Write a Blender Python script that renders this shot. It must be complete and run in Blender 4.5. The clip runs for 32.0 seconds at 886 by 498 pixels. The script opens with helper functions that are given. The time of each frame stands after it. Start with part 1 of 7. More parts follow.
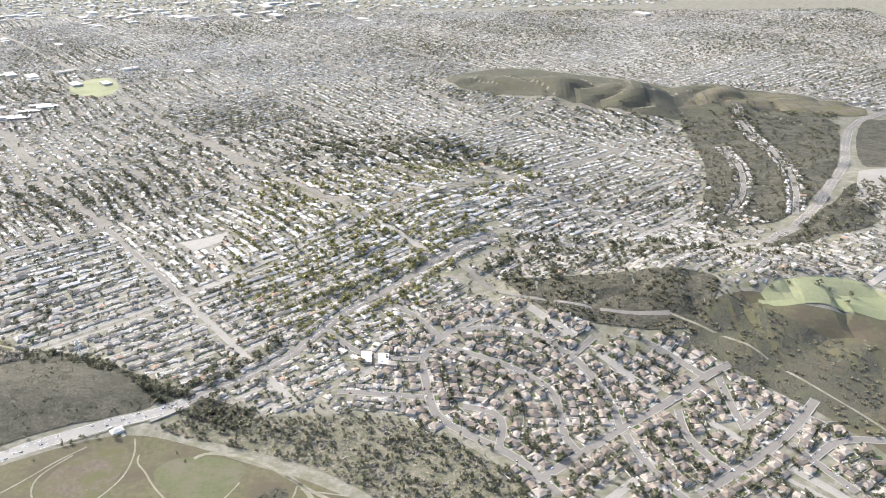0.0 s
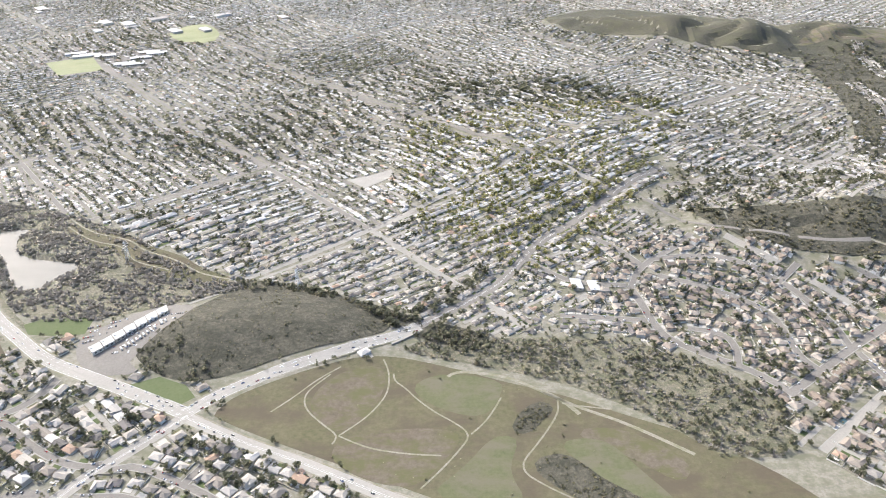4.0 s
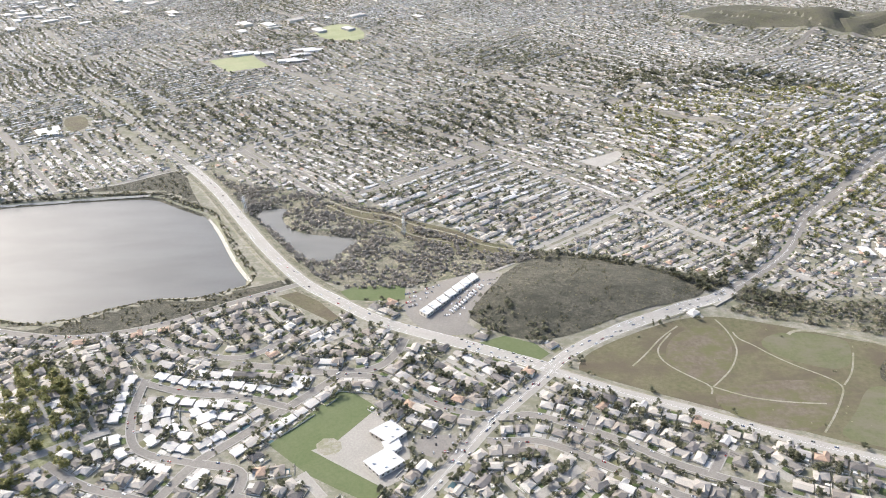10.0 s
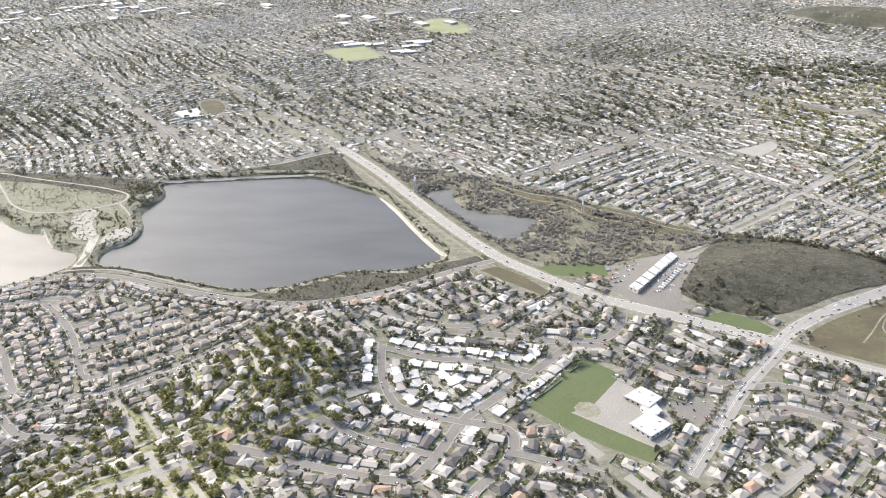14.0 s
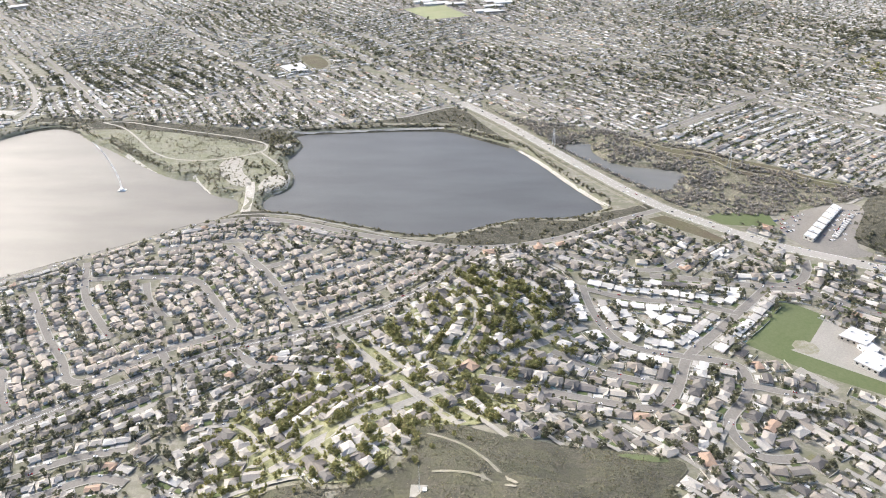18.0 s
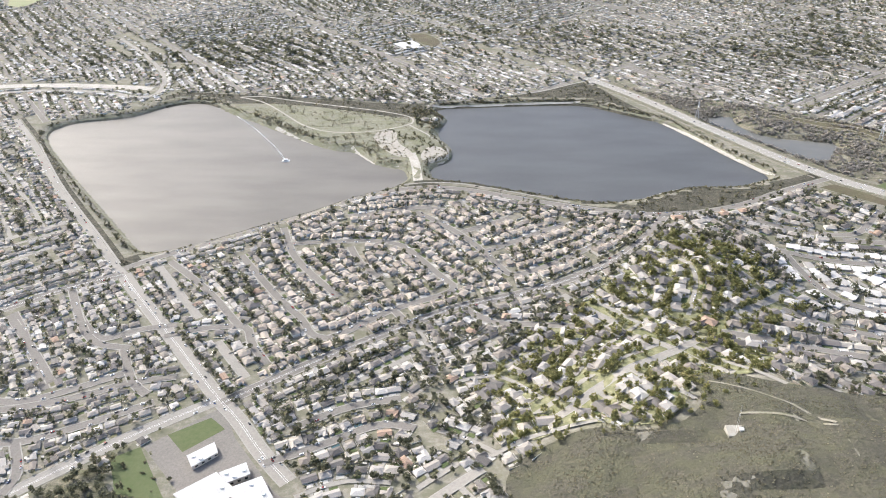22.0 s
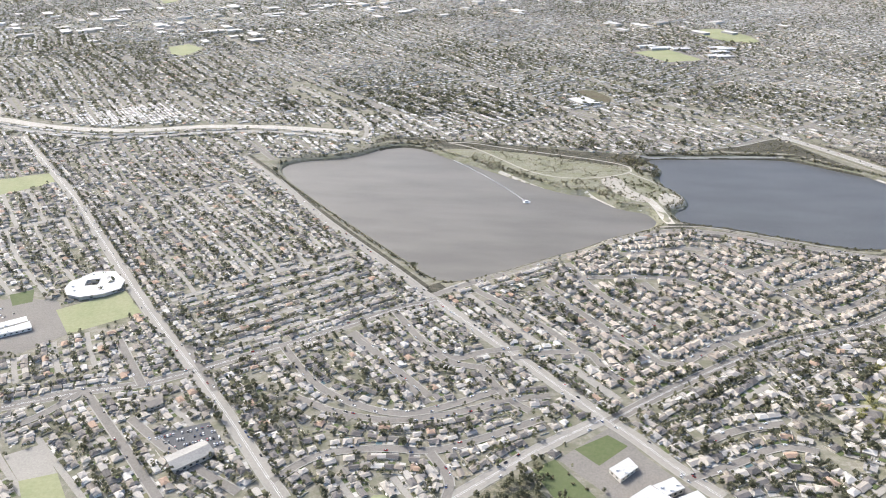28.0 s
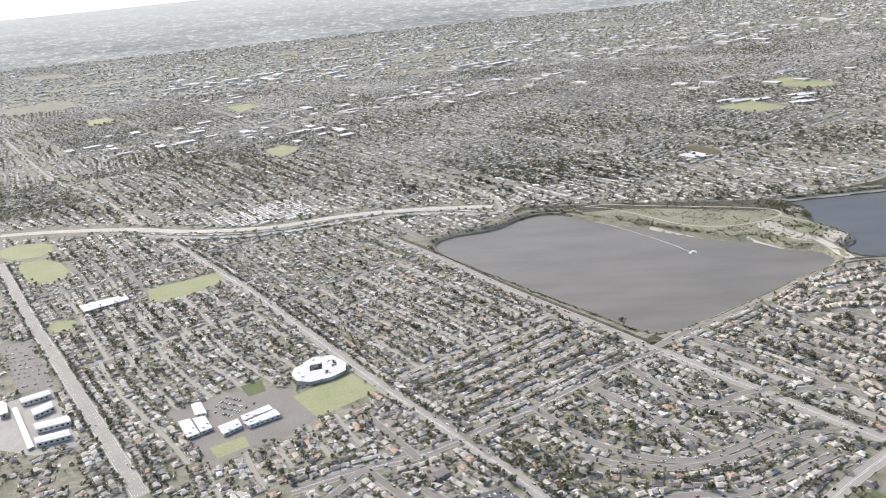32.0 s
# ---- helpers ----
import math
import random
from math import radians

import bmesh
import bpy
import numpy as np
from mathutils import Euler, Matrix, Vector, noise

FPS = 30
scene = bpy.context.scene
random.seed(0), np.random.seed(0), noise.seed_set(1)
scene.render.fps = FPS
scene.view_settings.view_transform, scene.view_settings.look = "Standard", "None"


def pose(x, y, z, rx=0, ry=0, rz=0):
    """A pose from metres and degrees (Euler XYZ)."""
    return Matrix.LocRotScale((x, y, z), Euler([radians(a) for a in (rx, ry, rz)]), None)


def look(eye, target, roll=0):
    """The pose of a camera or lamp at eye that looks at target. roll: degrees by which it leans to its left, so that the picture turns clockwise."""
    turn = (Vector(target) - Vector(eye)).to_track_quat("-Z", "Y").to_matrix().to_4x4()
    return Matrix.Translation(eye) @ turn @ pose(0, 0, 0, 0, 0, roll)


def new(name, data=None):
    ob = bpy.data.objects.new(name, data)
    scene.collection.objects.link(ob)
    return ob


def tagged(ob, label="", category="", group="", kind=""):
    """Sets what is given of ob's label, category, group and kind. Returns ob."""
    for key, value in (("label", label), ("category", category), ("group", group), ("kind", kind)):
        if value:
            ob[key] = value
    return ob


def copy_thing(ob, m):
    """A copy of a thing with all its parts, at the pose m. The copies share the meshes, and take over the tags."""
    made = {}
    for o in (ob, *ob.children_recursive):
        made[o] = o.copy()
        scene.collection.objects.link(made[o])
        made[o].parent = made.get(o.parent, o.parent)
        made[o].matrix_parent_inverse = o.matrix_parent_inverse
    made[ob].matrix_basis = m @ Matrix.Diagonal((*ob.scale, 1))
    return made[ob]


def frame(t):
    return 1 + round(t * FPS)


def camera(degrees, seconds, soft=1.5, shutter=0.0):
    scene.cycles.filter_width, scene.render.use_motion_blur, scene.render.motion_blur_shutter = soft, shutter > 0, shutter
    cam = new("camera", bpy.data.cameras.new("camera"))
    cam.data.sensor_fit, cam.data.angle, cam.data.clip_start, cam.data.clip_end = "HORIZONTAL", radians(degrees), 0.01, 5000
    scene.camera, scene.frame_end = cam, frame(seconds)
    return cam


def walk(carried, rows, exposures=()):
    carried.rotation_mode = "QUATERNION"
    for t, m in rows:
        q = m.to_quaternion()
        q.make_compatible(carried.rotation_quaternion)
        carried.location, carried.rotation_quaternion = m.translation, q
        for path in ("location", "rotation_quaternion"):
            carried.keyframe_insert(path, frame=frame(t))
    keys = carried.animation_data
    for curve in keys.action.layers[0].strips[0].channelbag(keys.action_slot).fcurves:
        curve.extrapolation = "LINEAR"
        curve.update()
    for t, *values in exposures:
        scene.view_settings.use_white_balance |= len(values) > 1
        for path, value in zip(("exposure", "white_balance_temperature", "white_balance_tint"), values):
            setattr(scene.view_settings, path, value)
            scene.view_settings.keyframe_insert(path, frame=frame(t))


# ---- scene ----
from mathutils.geometry import delaunay_2d_cdt as mathutils_cdt

cam = camera(60.2, 32.0, 1.0)
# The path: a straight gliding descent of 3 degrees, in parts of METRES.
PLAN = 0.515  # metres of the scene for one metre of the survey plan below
METRES, EYE, TILT, LEAN, TURN = 2300.0 * PLAN, 660.0 * PLAN, -25.77, 0.375, 0.0
ROWS = [
    (0, 0.00056, -0.00041, -0.00143, 0.00, 0.00, -0.00),
    (0.5, -0.01586, -0.00198, -0.00333, 0.19, -0.49, -0.05),
    (1, -0.03223, -0.00357, -0.00525, 0.35, -1.22, -0.07),
    (1.5, -0.04855, -0.00520, -0.00720, 0.56, -1.76, 0.00),
    (2, -0.06483, -0.00687, -0.00918, 0.80, -2.11, 0.11),
    (2.5, -0.08106, -0.00856, -0.01118, 0.95, -2.49, 0.24),
    (3, -0.09725, -0.01028, -0.01321, 1.10, -2.78, 0.40),
    (3.5, -0.11340, -0.01204, -0.01525, 1.11, -3.20, 0.51),
    (5.5, -0.17754, -0.01933, -0.02365, 1.46, -3.58, 0.47),
    (6, -0.19347, -0.02123, -0.02579, 1.63, -3.54, 0.40),
    (6.5, -0.20936, -0.02315, -0.02795, 1.70, -3.70, 0.32),
    (7, -0.22522, -0.02509, -0.03013, 1.78, -4.01, 0.33),
    (7.5, -0.24103, -0.02707, -0.03232, 1.80, -4.30, 0.38),
    (8, -0.25680, -0.02906, -0.03452, 1.82, -4.46, 0.52),
    (8.5, -0.27253, -0.03109, -0.03674, 1.90, -4.33, 0.64),
    (9, -0.28823, -0.03313, -0.03897, 2.07, -3.90, 0.76),
    (9.5, -0.30389, -0.03520, -0.04121, 2.28, -3.27, 0.87),
    (10, -0.31951, -0.03729, -0.04346, 2.48, -2.50, 0.88),
    (10.5, -0.33510, -0.03941, -0.04571, 2.66, -1.63, 0.85),
    (11, -0.35065, -0.04155, -0.04798, 2.78, -0.86, 0.77),
    (11.5, -0.36617, -0.04370, -0.05025, 2.93, -0.40, 0.67),
    (12, -0.38165, -0.04588, -0.05253, 3.10, -0.38, 0.50),
    (12.5, -0.39710, -0.04808, -0.05481, 3.33, -0.76, 0.29),
    (13, -0.41252, -0.05030, -0.05709, 3.53, -1.40, 0.03),
    (13.5, -0.42790, -0.05254, -0.05938, 3.71, -1.93, -0.21),
    (14, -0.44325, -0.05480, -0.06167, 3.86, -2.16, -0.44),
    (14.5, -0.45857, -0.05707, -0.06396, 3.93, -2.13, -0.64),
    (16.5, -0.51956, -0.06635, -0.07310, 3.54, -2.68, -1.03),
    (17, -0.53474, -0.06871, -0.07538, 3.48, -3.20, -1.06),
    (17.5, -0.54989, -0.07108, -0.07766, 3.41, -3.76, -1.09),
    (18, -0.56501, -0.07347, -0.07992, 3.37, -4.27, -1.19),
    (18.5, -0.58010, -0.07588, -0.08218, 3.36, -4.58, -1.22),
    (19, -0.59517, -0.07829, -0.08443, 3.38, -4.69, -1.25),
    (19.5, -0.61022, -0.08072, -0.08667, 3.35, -4.76, -1.29),
    (20, -0.62524, -0.08316, -0.08891, 3.32, -4.89, -1.29),
    (20.5, -0.64023, -0.08562, -0.09113, 3.35, -5.02, -1.34),
    (21, -0.65521, -0.08808, -0.09333, 3.44, -5.15, -1.32),
    (21.5, -0.67016, -0.09056, -0.09553, 3.57, -5.18, -1.29),
    (22, -0.68508, -0.09305, -0.09771, 3.70, -5.02, -1.26),
    (22.5, -0.69999, -0.09554, -0.09987, 3.81, -4.91, -1.20),
    (23, -0.71488, -0.09805, -0.10202, 3.86, -4.84, -1.19),
    (23.5, -0.72974, -0.10057, -0.10416, 3.93, -4.86, -1.22),
    (24, -0.74459, -0.10309, -0.10627, 4.03, -4.83, -1.22),
    (24.5, -0.75942, -0.10562, -0.10836, 4.07, -4.28, -1.25),
    (25, -0.77423, -0.10816, -0.11044, 4.00, -3.15, -1.33),
    (25.5, -0.78902, -0.11071, -0.11249, 3.85, -1.69, -1.45),
    (27.5, -0.84802, -0.12094, -0.12047, 3.89, -0.58, -2.48),
    (28, -0.86273, -0.12352, -0.12241, 4.80, -0.33, -3.18),
    (28.5, -0.87743, -0.12609, -0.12431, 6.01, 0.36, -4.05),
    (29, -0.89211, -0.12867, -0.12619, 7.07, 1.32, -4.77),
    (29.5, -0.90678, -0.13125, -0.12804, 7.77, 2.30, -4.70),
    (30, -0.92144, -0.13383, -0.12986, 8.04, 3.29, -3.65),
    (30.5, -0.93609, -0.13642, -0.13165, 7.98, 4.08, -1.79),
    (31, -0.95072, -0.13900, -0.13340, 7.74, 4.77, 0.19),
    (31.5, -0.96535, -0.14159, -0.13513, 7.41, 5.34, 1.72),
    (32, -0.97996, -0.14417, -0.13681, 7.02, 5.88, 2.43),
]
walk(cam, [(t, pose(0, 0, EYE, TILT, LEAN, TURN) @ pose(METRES * x, METRES * y, METRES * z, 90 + pitch, roll, yaw)) for t, x, y, z, yaw, pitch, roll in ROWS],
     [(0.0, 1.50, 6070, 8), (12.0, 1.33, 6100, 8), (20.0, 1.29, 6090, 8), (26.0, 1.22, 6050, 8), (30.0, 1.30, 6050, 8), (32.0, 1.06, 6050, 8)])

# ---- light ----
SUN_TO = Vector((-0.80, 0.60, 0.0)).normalized()
SUN_UP = radians(36)
world = bpy.data.worlds.new("sky")
scene.world = world
world.use_nodes = True
wn = world.node_tree
sky = wn.nodes.new("ShaderNodeTexSky")
sky.sky_type = "NISHITA"
sky.sun_disc = False
sky.sun_elevation = SUN_UP
sky.sun_rotation = math.atan2(SUN_TO.x, SUN_TO.y)
sky.air_density, sky.dust_density, sky.ozone_density = 0.8, 4.5, 0.6
wn.links.new(sky.outputs[0], wn.nodes["Background"].inputs[0])
wn.nodes["Background"].inputs[1].default_value = 0.15
sun_data = bpy.data.lights.new("sun", "SUN")
sun_data.energy, sun_data.angle, sun_data.color = 2.0, radians(2.5), (1.0, 0.95, 0.875)
sun = new("sun", sun_data)
sun.matrix_world = look((0, 0, 900), tuple(Vector((0, 0, 900)) - (SUN_TO * math.cos(SUN_UP) + Vector((0, 0, math.sin(SUN_UP))))))

# ---- materials ----
def nodes_of(name, rough=0.9, metal=0.0):
    m = bpy.data.materials.new(name)
    m.use_nodes = True
    b = m.node_tree.nodes["Principled BSDF"]
    b.inputs["Roughness"].default_value, b.inputs["Metallic"].default_value = rough, metal
    b.inputs["Specular IOR Level"].default_value = 0.2
    return m, m.node_tree, b


def ramp_of(nt, stops, hard=False):
    r = nt.nodes.new("ShaderNodeValToRGB")
    r.color_ramp.interpolation = "CONSTANT" if hard else "LINEAR"
    e = r.color_ramp.elements
    while len(e) < len(stops):
        e.new(0.5)
    for el, (p, c) in zip(e, stops):
        el.position, el.color = p, (*c, 1)
    return r


def noise_of(nt, scale, detail=4.0, rough=0.6, stretch=None):
    t = nt.nodes.new("ShaderNodeTexCoord")
    n = nt.nodes.new("ShaderNodeTexNoise")
    n.inputs["Scale"].default_value, n.inputs["Detail"].default_value, n.inputs["Roughness"].default_value = scale, detail, rough
    src = t.outputs["Object"]
    if stretch:
        mp = nt.nodes.new("ShaderNodeMapping")
        mp.inputs["Scale"].default_value = stretch
        nt.links.new(src, mp.inputs[0])
        src = mp.outputs[0]
    nt.links.new(src, n.inputs["Vector"])
    return n.outputs[0]


def mixed(nt, fac, a, b, kind="MIX"):
    mx = nt.nodes.new("ShaderNodeMix")
    mx.data_type, mx.blend_type = "RGBA", kind
    for sock, v in ((0, fac), (6, a), (7, b)):
        if hasattr(v, "links"):
            nt.links.new(v, mx.inputs[sock])
        else:
            mx.inputs[sock].default_value = v if sock == 0 else (*v, 1)
    return mx.outputs[2]


def bump_of(nt, b, height, strength, distance):
    bp = nt.nodes.new("ShaderNodeBump")
    bp.inputs["Strength"].default_value, bp.inputs["Distance"].default_value = strength, distance
    nt.links.new(height, bp.inputs["Height"])
    nt.links.new(bp.outputs[0], b.inputs["Normal"])


def earth(name, big, small, s_big=0.01, s_small=0.15, rough=0.95, weight=0.5, bump=0.0, patch=None):
    """A surface with variation at two scales: big and small are lists of colour stops."""
    m, nt, b = nodes_of(name, rough)
    r1 = ramp_of(nt, big)
    nt.links.new(noise_of(nt, s_big, 5), r1.inputs[0])
    r2 = ramp_of(nt, small)
    fine = noise_of(nt, s_small, 6, 0.7)
    nt.links.new(fine, r2.inputs[0])
    colour = mixed(nt, weight, r1.outputs[0], r2.outputs[0])
    if patch:
        stain = ramp_of(nt, [(0.44, (0, 0, 0)), (0.60, (1, 1, 1))])
        nt.links.new(noise_of(nt, patch[0], 6, 0.7, (1, 1.7, 1)), stain.inputs[0])
        colour = mixed(nt, stain.outputs[0], colour, patch[1])
    nt.links.new(colour, b.inputs["Base Color"])
    if bump:
        bump_of(nt, b, fine, 0.6, bump)
    return m


def varied(name, stops, per="island", rough=0.85, grain=0.25, scale=0.8, hard=True, leafy=0.0):
    """One colour for each piece out of stops, with a fine grain."""
    m, nt, b = nodes_of(name, rough)
    if per == "island":
        src = nt.nodes.new("ShaderNodeNewGeometry").outputs["Random Per Island"]
    else:
        src = nt.nodes.new("ShaderNodeObjectInfo").outputs["Random"]
    r = ramp_of(nt, stops, hard)
    nt.links.new(src, r.inputs[0])
    g = ramp_of(nt, [(0.3, (0.6, 0.6, 0.6)), (0.75, (1.15, 1.12, 1.08))])
    nt.links.new(noise_of(nt, scale, 5, 0.65), g.inputs[0])
    colour = mixed(nt, grain * 2, r.outputs[0], g.outputs[0], "MULTIPLY")
    nt.links.new(colour, b.inputs["Base Color"])
    if leafy:
        # Leaves let some of the light through.
        thin = nt.nodes.new("ShaderNodeBsdfTranslucent")
        both = nt.nodes.new("ShaderNodeMixShader")
        both.inputs[0].default_value = leafy
        nt.links.new(colour, thin.inputs[0])
        nt.links.new(b.outputs[0], both.inputs[1])
        nt.links.new(thin.outputs[0], both.inputs[2])
        nt.links.new(both.outputs[0], nt.nodes["Material Output"].inputs[0])
    return m


ROOFS = [(0.0, (0.186, 0.17, 0.151)), (0.14, (0.294, 0.268, 0.237)), (0.27, (0.116, 0.107, 0.0998)), (0.37, (0.364, 0.333, 0.288)), (0.5, (0.224, 0.197, 0.167)),
         (0.61, (0.324, 0.304, 0.28)), (0.73, (0.324, 0.233, 0.172)), (0.77, (0.37, 0.346, 0.31)), (0.86, (0.162, 0.148, 0.138)), (0.94, (0.46, 0.437, 0.40))]
WALLS = [(0.0, (0.585, 0.544, 0.473)), (0.25, (0.671, 0.646, 0.598)), (0.5, (0.482, 0.425, 0.349)), (0.7, (0.619, 0.57, 0.481)), (0.88, (0.396, 0.383, 0.357))]
LEAVES = [(0.0, (0.0792, 0.0837, 0.054)), (0.25, (0.135, 0.135, 0.0846)), (0.45, (0.101, 0.104, 0.0648)), (0.7, (0.171, 0.166, 0.104)), (0.88, (0.207, 0.197, 0.126)), (1.0, (0.135, 0.131, 0.09))]
# Lush green, with sunlight on the rises put into the colour as bright yellow.
LUSH = [(0.0, (0.128, 0.139, 0.0563)), (0.3, (0.267, 0.266, 0.107)), (0.5, (0.181, 0.187, 0.0819)), (0.75, (0.362, 0.343, 0.154)), (1.0, (0.298, 0.266, 0.133))]
WHITE_ROOFS = [(0.0, (0.45, 0.435, 0.41)), (0.3, (0.36, 0.345, 0.32)), (0.55, (0.50, 0.485, 0.458)), (0.8, (0.29, 0.272, 0.25)), (0.9, (0.54, 0.523, 0.50))]
M = {}
M["ground"] = earth("residential_ground", [(0.3, (0.176, 0.163, 0.126)), (0.5, (0.24, 0.222, 0.178)), (0.7, (0.15, 0.147, 0.102))],
                    [(0.34, (0.088, 0.087, 0.062)), (0.47, (0.15, 0.139, 0.11)), (0.57, (0.235, 0.217, 0.18)), (0.68, (0.115, 0.113, 0.078))], 0.006, 0.13, weight=0.6, patch=(0.03, (0.135, 0.131, 0.088)))
M["garden"] = earth("lush_garden_ground", [(0.3, (0.16, 0.17, 0.08)), (0.6, (0.25, 0.24, 0.14)), (0.75, (0.15, 0.16, 0.075))],
                    [(0.35, (0.05, 0.055, 0.03)), (0.5, (0.15, 0.15, 0.075)), (0.62, (0.26, 0.24, 0.16))], 0.02, 0.1, weight=0.6, bump=0.8)
M["tile"] = varied("pale_tile_roof", [(0.0, (0.301, 0.259, 0.219)), (0.3, (0.357, 0.313, 0.261)), (0.6, (0.268, 0.23, 0.191)), (0.85, (0.406, 0.354, 0.299))], grain=0.25)
M["brown_tile"] = varied("brown_tile_roof", [(0.0, (0.211, 0.173, 0.139)), (0.3, (0.266, 0.226, 0.187)), (0.6, (0.164, 0.138, 0.116)), (0.85, (0.305, 0.268, 0.228))], grain=0.25)
M["brush"] = earth("brush_ground", [(0.3, (0.12, 0.11, 0.08)), (0.6, (0.20, 0.18, 0.13)), (0.75, (0.15, 0.15, 0.085))],
                   [(0.35, (0.055, 0.055, 0.036)), (0.5, (0.15, 0.135, 0.10)), (0.65, (0.28, 0.25, 0.19))], 0.015, 0.22, weight=0.62, bump=1.5, patch=(0.045, (0.10, 0.10, 0.062)))
M["dark_brush"] = earth("dark_brush_ground", [(0.35, (0.0641, 0.0595, 0.0456)), (0.65, (0.0982, 0.0899, 0.0661))],
                        [(0.35, (0.0339, 0.0328, 0.025)), (0.52, (0.0904, 0.0823, 0.0603)), (0.66, (0.158, 0.146, 0.107))], 0.012, 0.22, weight=0.65, bump=1.8, patch=(0.045, (0.0489, 0.0473, 0.033)))
M["grass"] = earth("meadow_grass", [(0.35, (0.0803, 0.0801, 0.0396)), (0.6, (0.112, 0.1, 0.0628)), (0.75, (0.0924, 0.0898, 0.0435))],
                   [(0.35, (0.0641, 0.0654, 0.029)), (0.6, (0.128, 0.114, 0.0689))], 0.012, 0.15, weight=0.5, bump=0.8, patch=(0.014, (0.0865, 0.071, 0.0483)))
M["dry"] = earth("dry_field", [(0.35, (0.0945, 0.0771, 0.0542)), (0.55, (0.124, 0.103, 0.0793)), (0.7, (0.0945, 0.0878, 0.0501))],
                 [(0.35, (0.0651, 0.0541, 0.0376)), (0.6, (0.147, 0.124, 0.0927))], 0.016, 0.14, weight=0.45, bump=0.5, patch=(0.025, (0.0927, 0.09, 0.0426)))
M["fresh"] = earth("fresh_meadow_grass", [(0.35, (0.0836, 0.0929, 0.0442)), (0.65, (0.107, 0.109, 0.0583))], [(0.35, (0.0712, 0.0798, 0.0356)), (0.65, (0.129, 0.123, 0.0712))], 0.02, 0.2, weight=0.45, bump=0.5, patch=(0.02, (0.121, 0.11, 0.0748)))
M["lawn"] = earth("school_lawn", [(0.35, (0.0813, 0.102, 0.0404)), (0.65, (0.104, 0.118, 0.0572))], [(0.35, (0.0716, 0.0932, 0.037)), (0.65, (0.117, 0.124, 0.0673))], 0.02, 0.25, weight=0.4)
M["pale_lawn"] = earth("sunburnt_lawn", [(0.35, (0.193, 0.209, 0.107)), (0.65, (0.246, 0.246, 0.143))], [(0.35, (0.164, 0.18, 0.0902)), (0.65, (0.271, 0.262, 0.164))], 0.02, 0.2, weight=0.4)
M["sand"] = earth("bare_sand", [(0.35, (0.274, 0.254, 0.213)), (0.65, (0.35, 0.326, 0.281))], [(0.35, (0.22, 0.202, 0.163)), (0.65, (0.395, 0.372, 0.326))], 0.03, 0.3)
M["dirt"] = earth("trail_dirt", [(0.35, (0.19, 0.172, 0.137)), (0.65, (0.27, 0.248, 0.205))], [(0.35, (0.15, 0.14, 0.10)), (0.65, (0.30, 0.276, 0.232))], 0.05, 0.5, patch=(0.06, (0.17, 0.162, 0.105)))
M["asphalt"] = earth("worn_asphalt", [(0.35, (0.147, 0.135, 0.119)), (0.65, (0.197, 0.18, 0.158))], [(0.35, (0.124, 0.114, 0.102)), (0.65, (0.218, 0.2, 0.175))], 0.02, 0.4, 0.9)
M["highway"] = earth("pale_highway_concrete", [(0.35, (0.25, 0.235, 0.208)), (0.65, (0.31, 0.29, 0.258))], [(0.35, (0.22, 0.206, 0.182)), (0.65, (0.34, 0.32, 0.285))], 0.02, 0.4, 0.9)
M["dark_asphalt"] = earth("fresh_asphalt", [(0.35, (0.075, 0.075, 0.077)), (0.65, (0.11, 0.11, 0.11))], [(0.35, (0.06, 0.06, 0.06)), (0.65, (0.13, 0.13, 0.13))], 0.03, 0.4, 0.9)
M["pale_asphalt"] = earth("pale_road_concrete", [(0.35, (0.218, 0.203, 0.179)), (0.65, (0.277, 0.257, 0.227))], [(0.35, (0.195, 0.181, 0.158)), (0.65, (0.301, 0.281, 0.245))], 0.02, 0.4, 0.9)
M["concrete"] = earth("pavement_concrete", [(0.35, (0.232, 0.218, 0.194)), (0.65, (0.297, 0.28, 0.249))], [(0.35, (0.202, 0.189, 0.167)), (0.65, (0.327, 0.31, 0.275))], 0.05, 0.6, 0.9)
M["paint"] = earth("road_paint", [(0.35, (0.62, 0.62, 0.6)), (0.65, (0.75, 0.75, 0.73))], [(0.35, (0.5, 0.5, 0.48)), (0.65, (0.8, 0.8, 0.78))], 0.1, 2.0, 0.7)
M["rock"] = earth("shore_rock", [(0.35, (0.328, 0.303, 0.262)), (0.65, (0.41, 0.385, 0.336))], [(0.35, (0.197, 0.18, 0.148)), (0.65, (0.476, 0.451, 0.402))], 0.05, 0.35, bump=0.6)
M["roof"] = varied("house_roof", ROOFS)
# Paler than the nearer roofs: the brightening by haze is put into the colour.
M["far_roof"] = varied("haze_paled_roof", [(0.0, (0.40, 0.385, 0.355)), (0.35, (0.30, 0.285, 0.26)), (0.6, (0.50, 0.49, 0.465)), (0.85, (0.62, 0.61, 0.59))])
M["roof_one"] = varied("single_house_roof", ROOFS, "object")
M["white_roof"] = varied("flat_white_roof", WHITE_ROOFS, grain=0.25)
M["white_roof_one"] = varied("single_white_roof", WHITE_ROOFS, "object", grain=0.25)
M["wall"] = varied("house_wall", WALLS, grain=0.12)
M["wall_one"] = varied("single_house_wall", WALLS, "object", grain=0.12)
M["leaf"] = varied("tree_foliage", LEAVES, grain=0.25, scale=0.6, hard=False, leafy=0.5)
M["leaf_one"] = varied("single_tree_foliage", LEAVES, "object", grain=0.25, scale=0.6, hard=False, leafy=0.5)
M["lush_leaf"] = varied("sunlit_lush_foliage", LUSH, grain=0.3, scale=0.6, hard=False, leafy=0.6)
